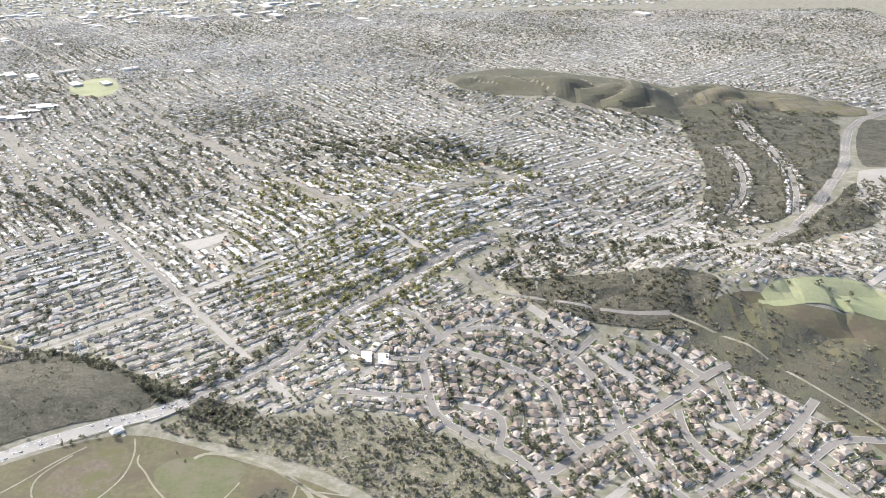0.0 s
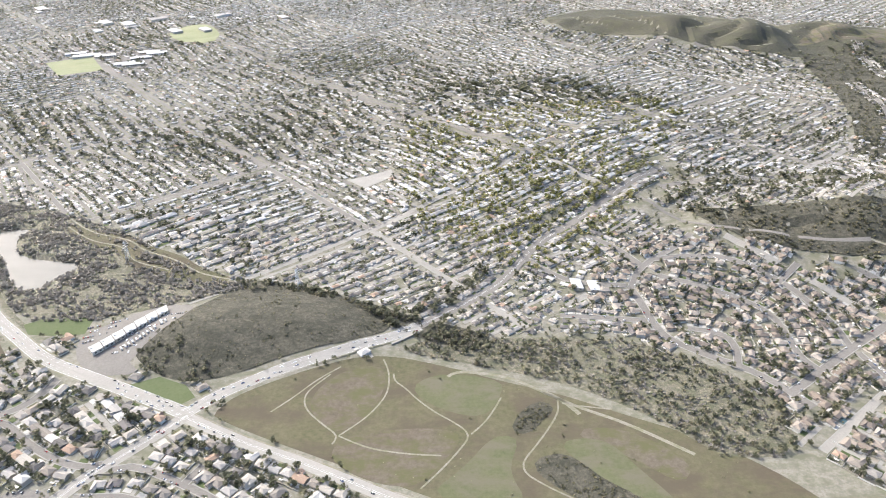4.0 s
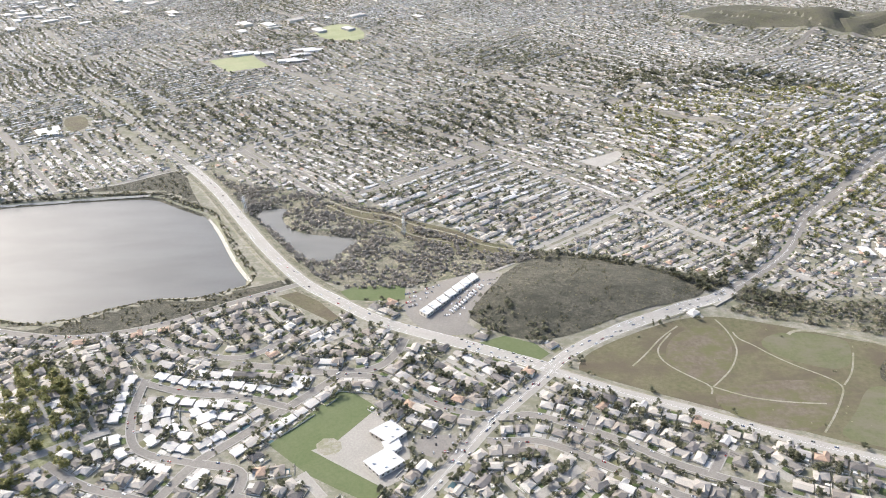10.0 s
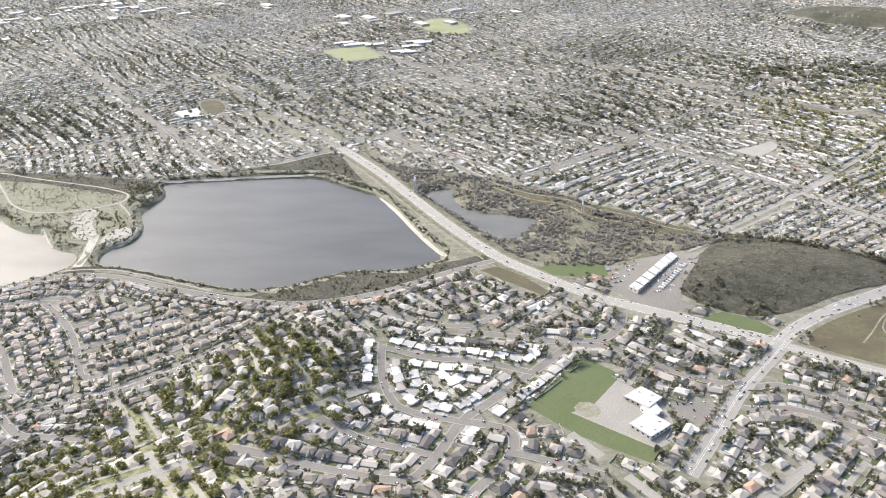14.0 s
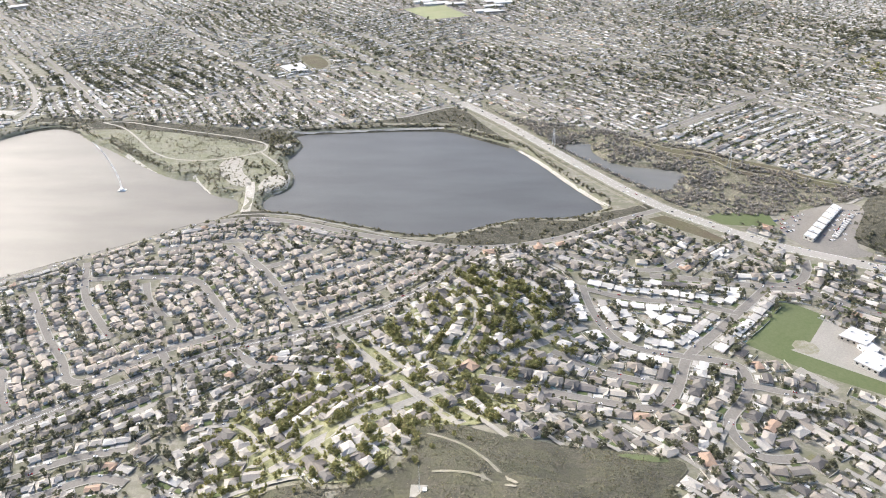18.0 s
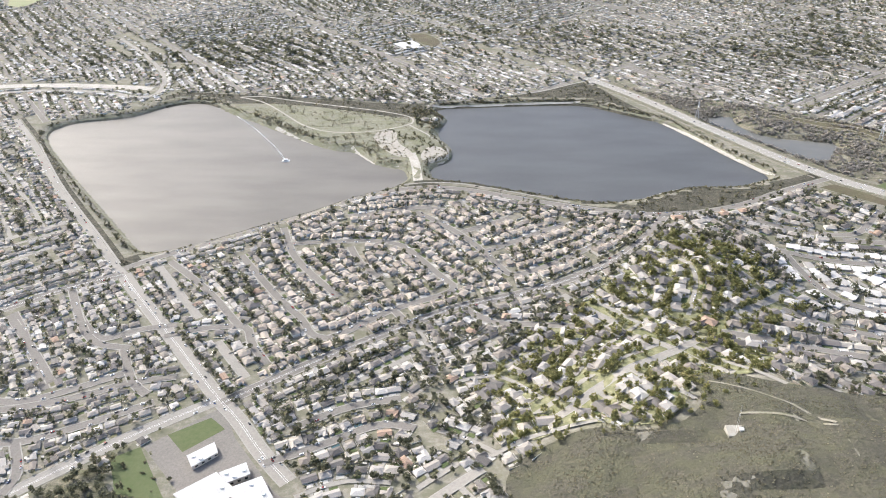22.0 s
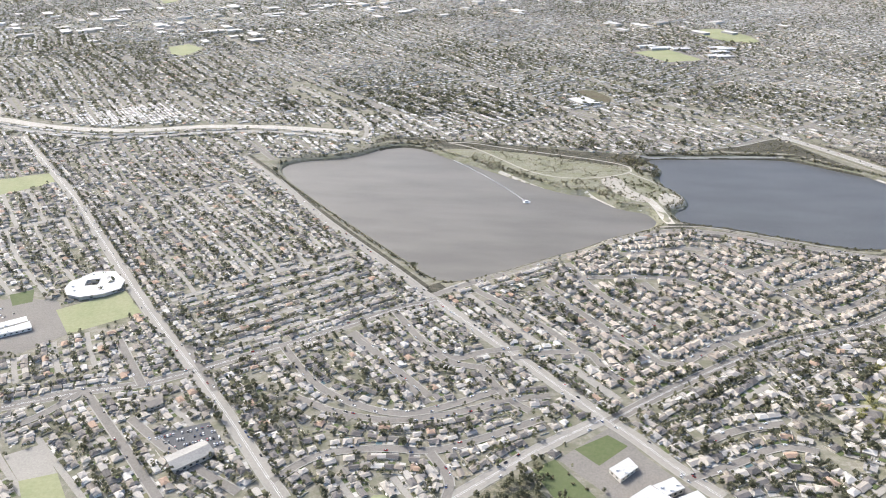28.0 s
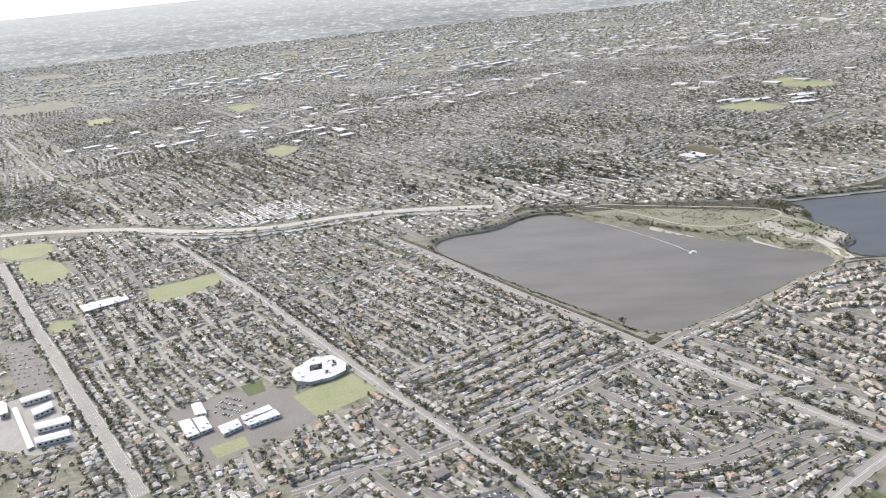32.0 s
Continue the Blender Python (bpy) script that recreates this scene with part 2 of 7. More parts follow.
M["chaparral"] = varied("grey_brown_chaparral", [(0.0, (0.186, 0.176, 0.116)), (0.4, (0.262, 0.239, 0.171)), (0.7, (0.335, 0.305, 0.224)), (1.0, (0.216, 0.209, 0.131))], grain=0.3, hard=False, leafy=0.6)
M["hill"] = earth("dry_hill_ground", [(0.3, (0.0637, 0.0604, 0.0416)), (0.6, (0.0858, 0.0791, 0.0577)), (0.75, (0.0671, 0.0671, 0.0416))],
                  [(0.35, (0.0416, 0.0402, 0.0282)), (0.5, (0.0752, 0.0697, 0.0523)), (0.65, (0.117, 0.107, 0.0832))], 0.02, 0.3, weight=0.7, bump=1.6, patch=(0.03, (0.0839, 0.0819, 0.0523)))
M["shrub"] = varied("shrub_foliage", [(0.0, (0.109, 0.109, 0.0624)), (0.4, (0.172, 0.16, 0.0975)), (0.7, (0.242, 0.218, 0.148)), (1.0, (0.133, 0.136, 0.0741))], grain=0.3, hard=False, leafy=0.6)
M["bare"] = varied("leafless_grey_shrub", [(0.0, (0.24, 0.222, 0.195)), (0.5, (0.35, 0.325, 0.288)), (1.0, (0.44, 0.41, 0.368))], grain=0.3, hard=False, leafy=0.6)
M["pale_brush"] = earth("pale_dry_ground", [(0.3, (0.172, 0.168, 0.12)), (0.6, (0.224, 0.215, 0.163)), (0.75, (0.181, 0.181, 0.125))],
                        [(0.35, (0.12, 0.116, 0.0774)), (0.55, (0.215, 0.206, 0.155)), (0.68, (0.292, 0.275, 0.224))], 0.02, 0.16, weight=0.5, bump=0.6, patch=(0.03, (0.163, 0.163, 0.103)))
M["bark"] = earth("bark", [(0.4, (0.10, 0.08, 0.06)), (0.6, (0.16, 0.13, 0.10))], [(0.4, (0.07, 0.055, 0.04)), (0.6, (0.18, 0.15, 0.12))], 0.5, 4.0)
M["garage"] = earth("garage_door_paint", [(0.4, (0.66, 0.63, 0.57)), (0.6, (0.74, 0.72, 0.67))], [(0.4, (0.6, 0.58, 0.52)), (0.6, (0.76, 0.74, 0.7))], 0.2, 2.0, 0.6)
M["glass"], _nt, _b = nodes_of("window_glass", 0.2)
_b.inputs["Base Color"].default_value, _b.inputs["Specular IOR Level"].default_value = (0.045, 0.043, 0.04, 1), 0.08
M["yard"] = varied("yard_surface", [(0.0, (0.0902, 0.111, 0.0451)), (0.2, (0.377, 0.361, 0.328)), (0.42, (0.139, 0.135, 0.0738)), (0.55, (0.271, 0.238, 0.189)), (0.7, (0.0738, 0.0943, 0.0369)), (0.82, (0.451, 0.435, 0.394)), (0.985, (0.0656, 0.111, 0.123))], grain=0.3, scale=0.4)
M["block_wall"] = varied("block_wall", [(0.0, (0.468, 0.437, 0.377)), (0.4, (0.561, 0.538, 0.492)), (0.7, (0.357, 0.319, 0.262))], grain=0.15)
M["car"] = varied("car_paint", [(0.0, (0.75, 0.75, 0.75)), (0.3, (0.03, 0.03, 0.035)), (0.5, (0.30, 0.31, 0.32)), (0.68, (0.55, 0.55, 0.55)), (0.82, (0.25, 0.03, 0.03)), (0.9, (0.06, 0.09, 0.18))], "object", 0.25, 0.05)
M["parked"] = varied("parked_car_paint", [(0.0, (0.75, 0.75, 0.75)), (0.3, (0.03, 0.03, 0.035)), (0.5, (0.30, 0.31, 0.32)), (0.68, (0.55, 0.55, 0.55)), (0.82, (0.25, 0.03, 0.03)), (0.9, (0.06, 0.09, 0.18))], "island", 0.25, 0.05)
M["tyre"] = earth("tyre_rubber", [(0.4, (0.02, 0.02, 0.02)), (0.6, (0.03, 0.03, 0.03))], [(0.4, (0.02, 0.02, 0.02)), (0.6, (0.035, 0.035, 0.035))], 1.0, 8.0)
M["metal"] = earth("painted_steel", [(0.4, (0.62, 0.62, 0.61)), (0.6, (0.7, 0.7, 0.68))], [(0.4, (0.5, 0.5, 0.5)), (0.6, (0.74, 0.74, 0.72))], 0.2, 1.5, 0.5)
# The far backdrop glows: its daylight and haze are put into the colour.
M["far_city"], _nt, _b = nodes_of("glowing_hazy_plain", 0.95)
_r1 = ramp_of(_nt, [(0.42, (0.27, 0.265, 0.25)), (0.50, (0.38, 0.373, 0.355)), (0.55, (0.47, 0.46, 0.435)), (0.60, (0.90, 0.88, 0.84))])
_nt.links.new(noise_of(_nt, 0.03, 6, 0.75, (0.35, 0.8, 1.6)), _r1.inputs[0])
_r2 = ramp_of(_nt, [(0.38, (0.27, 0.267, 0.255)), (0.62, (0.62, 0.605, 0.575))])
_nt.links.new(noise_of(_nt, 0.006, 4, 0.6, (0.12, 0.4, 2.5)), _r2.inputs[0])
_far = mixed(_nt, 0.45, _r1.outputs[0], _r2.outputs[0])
# Painted haze: the colour pales with height towards the horizon.
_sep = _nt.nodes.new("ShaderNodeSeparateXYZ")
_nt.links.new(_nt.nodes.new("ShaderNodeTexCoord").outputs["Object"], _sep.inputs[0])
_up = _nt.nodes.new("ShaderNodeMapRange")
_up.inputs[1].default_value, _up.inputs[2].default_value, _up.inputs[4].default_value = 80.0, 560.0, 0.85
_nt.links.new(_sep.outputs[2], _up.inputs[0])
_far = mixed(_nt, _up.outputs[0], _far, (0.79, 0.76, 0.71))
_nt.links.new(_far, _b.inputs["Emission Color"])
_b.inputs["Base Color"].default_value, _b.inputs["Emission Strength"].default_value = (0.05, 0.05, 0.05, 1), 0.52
# Glowing pale colour that stands in for white haze over the horizon.
M["far_haze"] = earth("glowing_haze_band", [(0.35, (0.86, 0.81, 0.74)), (0.65, (0.90, 0.85, 0.78))], [(0.35, (0.84, 0.79, 0.72)), (0.65, (0.91, 0.86, 0.79))], 0.001, 0.004)
_b = M["far_haze"].node_tree.nodes["Principled BSDF"]
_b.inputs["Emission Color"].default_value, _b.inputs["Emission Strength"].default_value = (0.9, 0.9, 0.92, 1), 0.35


def water(name, deep, rough):
    m, nt, b = nodes_of(name, rough)
    r = ramp_of(nt, [(0.35, tuple(0.86 * v for v in deep)), (0.65, tuple(1.12 * v for v in deep))])
    nt.links.new(noise_of(nt, 0.006, 3, 0.5, (1, 3, 1)), r.inputs[0])
    nt.links.new(r.outputs[0], b.inputs["Base Color"])
    b.inputs["Specular IOR Level"].default_value, b.inputs["IOR"].default_value = 0.33, 1.33
    bump_of(nt, b, noise_of(nt, 0.9, 4), 0.25, 0.25)
    return m


M["turbid"] = water("turbid_brown_water", (0.126, 0.116, 0.099), 0.40)
M["clear"] = water("dark_blue_water", (0.075, 0.075, 0.073), 0.33)
M["marsh"] = water("marsh_water", (0.12, 0.115, 0.10), 0.25)

# ---- plan ----
def smooth(pts, closed=False, step=9.0, rounds=2):
    """A rounded line through the plan's corners, in even steps."""
    p = np.array(pts, float)
    if rounds == 0 and closed:
        q = [a + (b - a) * k / n for a, b in zip(p, np.roll(p, -1, 0)) for n in [max(1, int(np.hypot(*(b - a)) / step))] for k in range(n)]
        return np.array(q)
    for _ in range(rounds):
        a, b = (p, np.roll(p, -1, 0)) if closed else (p[:-1], p[1:])
        q = np.stack([0.75 * a + 0.25 * b, 0.25 * a + 0.75 * b], 1).reshape(-1, 2)
        p = q if closed else np.vstack([p[:1], q[1:-1], p[-1:]])
    if closed:
        p = np.vstack([p, p[:1]])
    d = np.r_[0, np.cumsum(np.hypot(*np.diff(p, axis=0).T))]
    s = np.linspace(0, d[-1], max(2, int(d[-1] / step) + 1))
    q = np.c_[np.interp(s, d, p[:, 0]), np.interp(s, d, p[:, 1])]
    return q[:-1] if closed else q


def inside(x, y, poly):
    hit = np.zeros(np.shape(x), bool)
    for (x0, y0), (x1, y1) in zip(poly, np.roll(poly, -1, 0)):
        if y0 != y1:
            hit ^= ((y0 > y) != (y1 > y)) & (x < (x1 - x0) * (y - y0) / (y1 - y0) + x0)
    return hit


def gap(x, y, poly):
    """The distance to a closed outline."""
    best = np.full(np.shape(x), 1e9)
    for a, b in zip(poly, np.roll(poly, -1, 0)):
        d = b - a
        k = np.clip(((x - a[0]) * d[0] + (y - a[1]) * d[1]) / max(d @ d, 1e-6), 0, 1)
        best = np.minimum(best, np.hypot(x - a[0] - k * d[0], y - a[1] - k * d[1]))
    return best


LAKE_WEST = smooth([(-2478, 1077), (-2442, 1140), (-2387, 1152), (-2324, 1176), (-2293, 1228), (-2243, 1265), (-2190, 1259), (-2138, 1204), (-2080, 1166), (-2009, 1111), (-1929, 1049), (-1869, 1010), (-1838, 1019), (-1788, 948), (-1737, 945), (-1719, 898), (-1750, 856), (-1813, 822), (-1862, 770), (-1926, 729), (-1986, 682), (-2029, 651), (-2084, 624), (-2136, 685), (-2237, 796), (-2357, 930)], True, 20)
LAKE_EAST = smooth([(-1682, 895), (-1695, 949), (-1655, 969), (-1654, 1027), (-1700, 1095), (-1674, 1161), (-1680, 1193), (-1719, 1239), (-1613, 1254), (-1476, 1271), (-1387, 1272), (-1351, 1245), (-1297, 1207), (-1245, 1174), (-1211, 1113), (-1149, 992), (-1100, 921), (-1134, 909), (-1150, 895), (-1194, 882), (-1238, 884), (-1269, 874), (-1305, 854), (-1344, 832), (-1384, 819), (-1420, 819), (-1460, 831), (-1524, 853), (-1602, 880), (-1655, 891)], True, 14, 1)
POND = smooth([(-1182, 1198), (-1088, 1219), (-1108, 1162), (-1061, 1096), (-945, 1083), (-945, 1053), (-965, 1025), (-986, 980), (-1031, 999), (-1101, 1097)], True, 12)
WATER_Z = -8.0

# Hills: centre, height, spread along x and y.
HILLS = [(-1262, 140, 96, 175, 140), (-1290, 585, 24, 75, 95), (-1405, 330, 18, 70, 70), (450, 1120, 72, 230, 105), (0, 1430, 48, 260, 190), (-150, 1800, 30, 300, 260),
         (585, 2340, 84, 70, 95), (400, 2430, 80, 78, 95), (820, 2390, 44, 90, 90), (250, 2530, 52, 80, 90), (90, 2600, 40, 90, 90), (560, 900, 20, 120, 120), (1050, 2300, 40, 250, 200),
         (900, 1500, 45, 260, 300), (-560, 870, 20, 100, 50), (-690, 850, 10, 60, 50), (-900, 2900, 16, 900, 500)]


def land(x, y):
    """The height of the ground before roads and houses."""
    x, y = np.asarray(x, float), np.asarray(y, float)
    z = np.zeros(np.broadcast(x, y).shape)
    for cx, cy, h, sx, sy in HILLS:
        z = z + h * np.exp(-((x - cx) / sx) ** 2 / 2 - ((y - cy) / sy) ** 2 / 2)
    rough = np.clip(z / 40, 0, 1) * 5
    ridged = np.clip((z - 14) / 45, 0, 1) * np.where(y > 1900, 15, 9)
    z = z - ridged * (1 - np.abs(np.sin(x / 41 + 1.6 * np.sin(y / 67) + 0.7 * np.sin((x + y) / 29)))) ** 3
    z = z + rough * np.sin(x / 31 + np.sin(y / 43) * 2) * np.sin(y / 37 + 1.3)
    for poly, deep in ((LAKE_WEST, 13.0), (LAKE_EAST, 13.0), (POND, 10.0)):
        lo, hi = poly.min(0) - 40, poly.max(0) + 40
        near = (x > lo[0]) & (x < hi[0]) & (y > lo[1]) & (y < hi[1])
        if near.any():
            xs, ys = np.broadcast_to(x, z.shape)[near], np.broadcast_to(y, z.shape)[near]
            d = gap(xs, ys, poly) * np.where(inside(xs, ys, poly), 1, -1)
            k = np.clip((d + 16) / 28, 0, 1)
            z[near] -= deep * k * k * (3 - 2 * k)
    return z


GX = np.r_[np.arange(-19000, -4200, 400.0), np.arange(-4200, 1500, 14.0), np.arange(1500, 12001, 250.0)]
GY = np.r_[np.arange(-2500, 0, 125.0), np.arange(0, 2700, 14.0), np.arange(2700, 5000, 60.0), np.arange(5000, 9801, 240.0)]
GZ = land(*np.meshgrid(GX, GY))


def top(x, y):
    """The height of the built ground sheet at places."""
    x, y = np.asarray(x, float), np.asarray(y, float)
    i = np.clip(np.searchsorted(GX, x) - 1, 0, len(GX) - 2)
    j = np.clip(np.searchsorted(GY, y) - 1, 0, len(GY) - 2)
    u, v = (x - GX[i]) / (GX[i + 1] - GX[i]), (y - GY[j]) / (GY[j + 1] - GY[j])
    return GZ[j, i] * (1 - u) * (1 - v) + GZ[j, i + 1] * u * (1 - v) + GZ[j + 1, i] * (1 - u) * v + GZ[j + 1, i + 1] * u * v


def mesh_of(name, v, f, mat):
    me = bpy.data.meshes.new(name)
    me.from_pydata(np.asarray(v, float).tolist(), [], [list(map(int, q)) for q in f])
    me.materials.append(mat)
    return me


def structure(name, v, f, mat, label, category):
    return tagged(new(name, mesh_of(name, v, f, mat)), label, category, kind="structure")


# The ground: one sheet.
nx, ny = len(GX), len(GY)
gv = np.c_[np.tile(GX, ny), np.repeat(GY, nx), GZ.ravel()]
gi = (np.arange(ny - 1)[:, None] * nx + np.arange(nx - 1)[None]).ravel()
ground = structure("ground", gv, np.c_[gi, gi + 1, gi + nx + 1, gi + nx], M["ground"], "tan and green suburban ground with bare and planted yards", "ground")
ground.data.polygons.foreach_set("use_smooth", np.ones(len(ground.data.polygons), bool))

# The far plain, where the valley runs out towards the horizon: glowing, haze painted in.
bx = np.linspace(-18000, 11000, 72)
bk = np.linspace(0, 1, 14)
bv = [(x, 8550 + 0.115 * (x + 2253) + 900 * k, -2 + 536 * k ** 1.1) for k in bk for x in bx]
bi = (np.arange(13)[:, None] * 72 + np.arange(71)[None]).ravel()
structure("backdrop", bv, np.c_[bi, bi + 1, bi + 73, bi + 72], M["far_city"], "glowing backdrop of a distant city plain with painted haze", "backdrop")


# An added glowing sheet with a wavy top, imitating haze and hiding the sky.
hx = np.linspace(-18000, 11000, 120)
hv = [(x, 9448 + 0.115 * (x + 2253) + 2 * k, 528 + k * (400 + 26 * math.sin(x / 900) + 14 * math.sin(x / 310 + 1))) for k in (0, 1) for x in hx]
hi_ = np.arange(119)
structure("backdrop_haze", hv, np.c_[hi_, hi_ + 1, hi_ + 121, hi_ + 120], M["far_haze"], "pale glowing band of haze above the horizon", "backdrop")


def water_sheet(name, poly, mat, z, label):
    c = poly.mean(0)
    d = poly - c
    out = c + d * (1 + 9.0 / np.maximum(np.hypot(*d.T), 1))[:, None]
    v, _, f, *_ = mathutils_cdt([Vector(p) for p in out], [], [list(range(len(out)))], 1, 1e-4)
    return structure(name, [(p.x, p.y, z) for p in v], f, mat, label, "lake")


water_sheet("water_west", LAKE_WEST, M["turbid"], WATER_Z, "pale brownish turbid reservoir water with faint ripples")
water_sheet("water_east", LAKE_EAST, M["clear"], WATER_Z + 0.02, "dark blue-grey reservoir water with faint ripples")
water_sheet("water_marsh", POND, M["marsh"], WATER_Z + 2.0, "shallow grey marsh water in a flood basin")

# A raster of what already takes the ground, 4 m to a cell: 1 road, 2 kept free of houses, 3 house.
CELL, X0, Y0 = 4.0, -6600.0, 0.0
TAKEN = np.zeros((1100, 2250), np.uint8)
TROD = np.zeros((1100, 2250), bool)


def cells(x, y):
    return (np.clip(((np.asarray(y) - Y0) / CELL).astype(int), 0, TAKEN.shape[0] - 1), np.clip(((np.asarray(x) - X0) / CELL).astype(int), 0, TAKEN.shape[1] - 1))


def cell_of(x, y):
    """The raster cell of a single place."""
    return min(max(int((y - Y0) / CELL), 0), TAKEN.shape[0] - 1), min(max(int((x - X0) / CELL), 0), TAKEN.shape[1] - 1)


def paint(poly, value=2):
    poly = np.asarray(poly, float)
    (j0, i0), (j1, i1) = cells(*poly.min(0)), cells(*poly.max(0))
    x, y = np.meshgrid(X0 + CELL * (np.arange(i0, i1 + 1) + 0.5), Y0 + CELL * (np.arange(j0, j1 + 1) + 0.5))
    part_of = TAKEN[j0:j1 + 1, i0:i1 + 1]
    part_of[inside(x, y, poly) & (part_of != 1)] = value


def stamp(pts, radius, value, grid=TAKEN):
    n = int(radius / CELL) + 1
    for du in range(-n, n + 1):
        for dv in range(-n, n + 1):
            if math.hypot(du, dv) * CELL <= radius:
                j, i = cells(pts[:, 0] + du * CELL, pts[:, 1] + dv * CELL)
                grid[j, i] = value


def sheet(name, pts, mat, label, category="ground", z=0.08, free=True, step=12.0, round_off=2):
    """A patch of ground cover, draped over the ground."""
    rim = smooth(pts, True, step, round_off)
    if free:
        paint(rim)
    lo, hi = rim.min(0), rim.max(0)
    x, y = np.meshgrid(np.arange(lo[0], hi[0], 14.0), np.arange(lo[1], hi[1], 14.0))
    keep = inside(x, y, rim) & (gap(x, y, rim) > 5)
    both = np.vstack([rim, np.c_[x[keep], y[keep]]])
    v, _, f, *_ = mathutils_cdt([Vector(p) for p in both], [], [list(range(len(rim)))], 1, 1e-4)
    xy = np.array([(p.x, p.y) for p in v])
    return structure(name, np.c_[xy, top(*xy.T) + clear(*xy.T) + z], f, mat, label, category)


def clear(x, y):
    """What a cover must lie higher on sloping ground."""
    return 0.14 * np.maximum(np.abs(top(x + 7, y) - top(x - 7, y)), np.abs(top(x, y + 7) - top(x, y - 7))) + 0.3 * (top(x, y) > 3)


def strip(line, off, wide, z):
    """The four-cornered pieces of a band beside a line."""
    t = np.gradient(line, axis=0)
    t /= np.maximum(np.hypot(*t.T), 1e-6)[:, None]
    nrm = np.c_[-t[:, 1], t[:, 0]]
    a, b = line + nrm * (off - wide / 2), line + nrm * (off + wide / 2)
    v = np.empty((2 * len(line), 3))
    v[0::2, :2], v[1::2, :2] = a, b
    v[:, 2] = top(*v[:, :2].T) + 1.15 * clear(*v[:, :2].T) + z
    k = 2 * np.arange(len(line) - 1)
    return v, np.c_[k, k + 2, k + 3, k + 1]


ROADS = []


def road(pts, wide, mat="asphalt", label="grey asphalt residential street with parked cars along it", walks=True, name="road"):
    line = smooth(pts, False, 8.0)
    z = 0.16 + 0.004 * len(ROADS)
    v, f = strip(line, 0, wide, z)
    structure(name, v, f, M[mat], label, "road")
    ROADS.append((line, wide, z, walks))
    dense = smooth(pts, False, 3.0)
    stamp(dense, wide / 2 + 1.0, 1)
    if wide >= 13:
        stamp(dense, wide / 2, True, TROD)


def trail(pts, wide, mat="dirt", label="pale trodden dirt trail through the field"):
    v, f = strip(smooth(pts, False, 7.0), 0, wide, 0.4)
    structure("trail", v, f, M[mat], label, "trail")
    if wide > 12:
        stamp(smooth(pts, False, 2.5), wide / 2 + 3, 1)
    line = smooth(pts, False, 2.5)
    j, i = cells(*line.T)
    for du in (-1, 0, 1):
        for dv in (-1, 0, 1):
            if abs(du) + abs(dv) < 2:
                TROD[np.clip(j + du, 0, TROD.shape[0] - 1), np.clip(i + dv, 0, TROD.shape[1] - 1)] = True


# ---- ground cover ----
for lake in (LAKE_WEST, LAKE_EAST, POND):
    c = lake.mean(0)
    paint(c + (lake - c) * 1.06)
sheet("ground_basin", [(-1344, 1448), (-1247, 1327), (-1147, 1293), (-1029, 1246), (-886, 1161), (-818, 1098), (-665, 1007), (-643, 976), (-742, 928), (-853, 892), (-950, 893), (-1015, 949), (-1103, 1079), (-1181, 1194)], M["brush"], "grey-brown scrub on the floor of a flood basin")
sheet("ground_peninsula", [(-2167, 1226), (-2037, 1247), (-1860, 1199), (-1739, 1153), (-1688, 1139), (-1658, 1016), (-1667, 971), (-1705, 909), (-1718, 881), (-1736, 927), (-1786, 930), (-1835, 1000), (-1865, 991), (-1925, 1030), (-2003, 1091), (-2073, 1145)], M["pale_brush"], "pale dry peninsula between two reservoirs", z=0.1)
sheet("ground_sand", [(-1810, 1048), (-1809, 1091), (-1782, 1106), (-1766, 1087), (-1763, 1041), (-1734, 1004), (-1719, 975), (-1743, 969), (-1773, 990)], M["sand"], "bare pale sand at the tip of the peninsula", z=0.4)
sheet("ground_sand", [(-1714, 980), (-1702, 1025), (-1680, 1024), (-1662, 994), (-1665, 958), (-1704, 952)], M["sand"], "pale sand on the peninsula's point", z=0.42)
sheet("ground_levee", [(-1028, 1226), (-972, 1181), (-886, 1166), (-856, 1128), (-778, 1091), (-726, 1040), (-655, 1007), (-714, 995), (-786, 1017), (-861, 1053), (-888, 1104), (-960, 1130), (-1026, 1188)], M["grass"], "grassy terraced levee below the houses", z=0.16)
sheet("ground_shore", [(-1341, 823), (-1295, 849), (-1246, 866), (-1179, 877), (-1130, 887), (-1065, 916), (-1133, 851), (-1200, 806), (-1295, 775), (-1362, 784)], M["dark_brush"], "dark overgrown shore between road and reservoir", z=0.1)
sheet("ground_bank", [(-2310, 1315), (-2163, 1299), (-1995, 1284), (-1744, 1236), (-1502, 1312), (-1374, 1420), (-1323, 1298), (-1237, 1150), (-1400, 1261), (-1684, 1213), (-1739, 1153), (-2037, 1247), (-2183, 1236), (-2284, 1206)], M["dark_brush"], "scrubby bank along the reservoir", z=0.06)
sheet("ground_dark_hill", [(-693, 923), (-653, 981), (-560, 962), (-470, 935), (-386, 871), (-436, 828), (-516, 808), (-606, 757), (-650, 745), (-697, 752), (-755, 798), (-753, 825)], M["dark_brush"], "dark brush on a low hill beside the highway")
sheet("ground_riparian", [(-699, 982), (-638, 1008), (-543, 979), (-384, 894), (-335, 878), (-257, 847), (-279, 805), (-387, 849), (-470, 927), (-560, 959), (-652, 972)], M["dark_brush"], "dark thicket along a creek", z=0.12)
sheet("ground_lot", [(-851, 857), (-779, 919), (-725, 928), (-692, 910), (-763, 793), (-728, 763), (-799, 760), (-843, 808)], M["asphalt"], "grey asphalt car park of a storage yard", "car park", z=0.14, round_off=1)
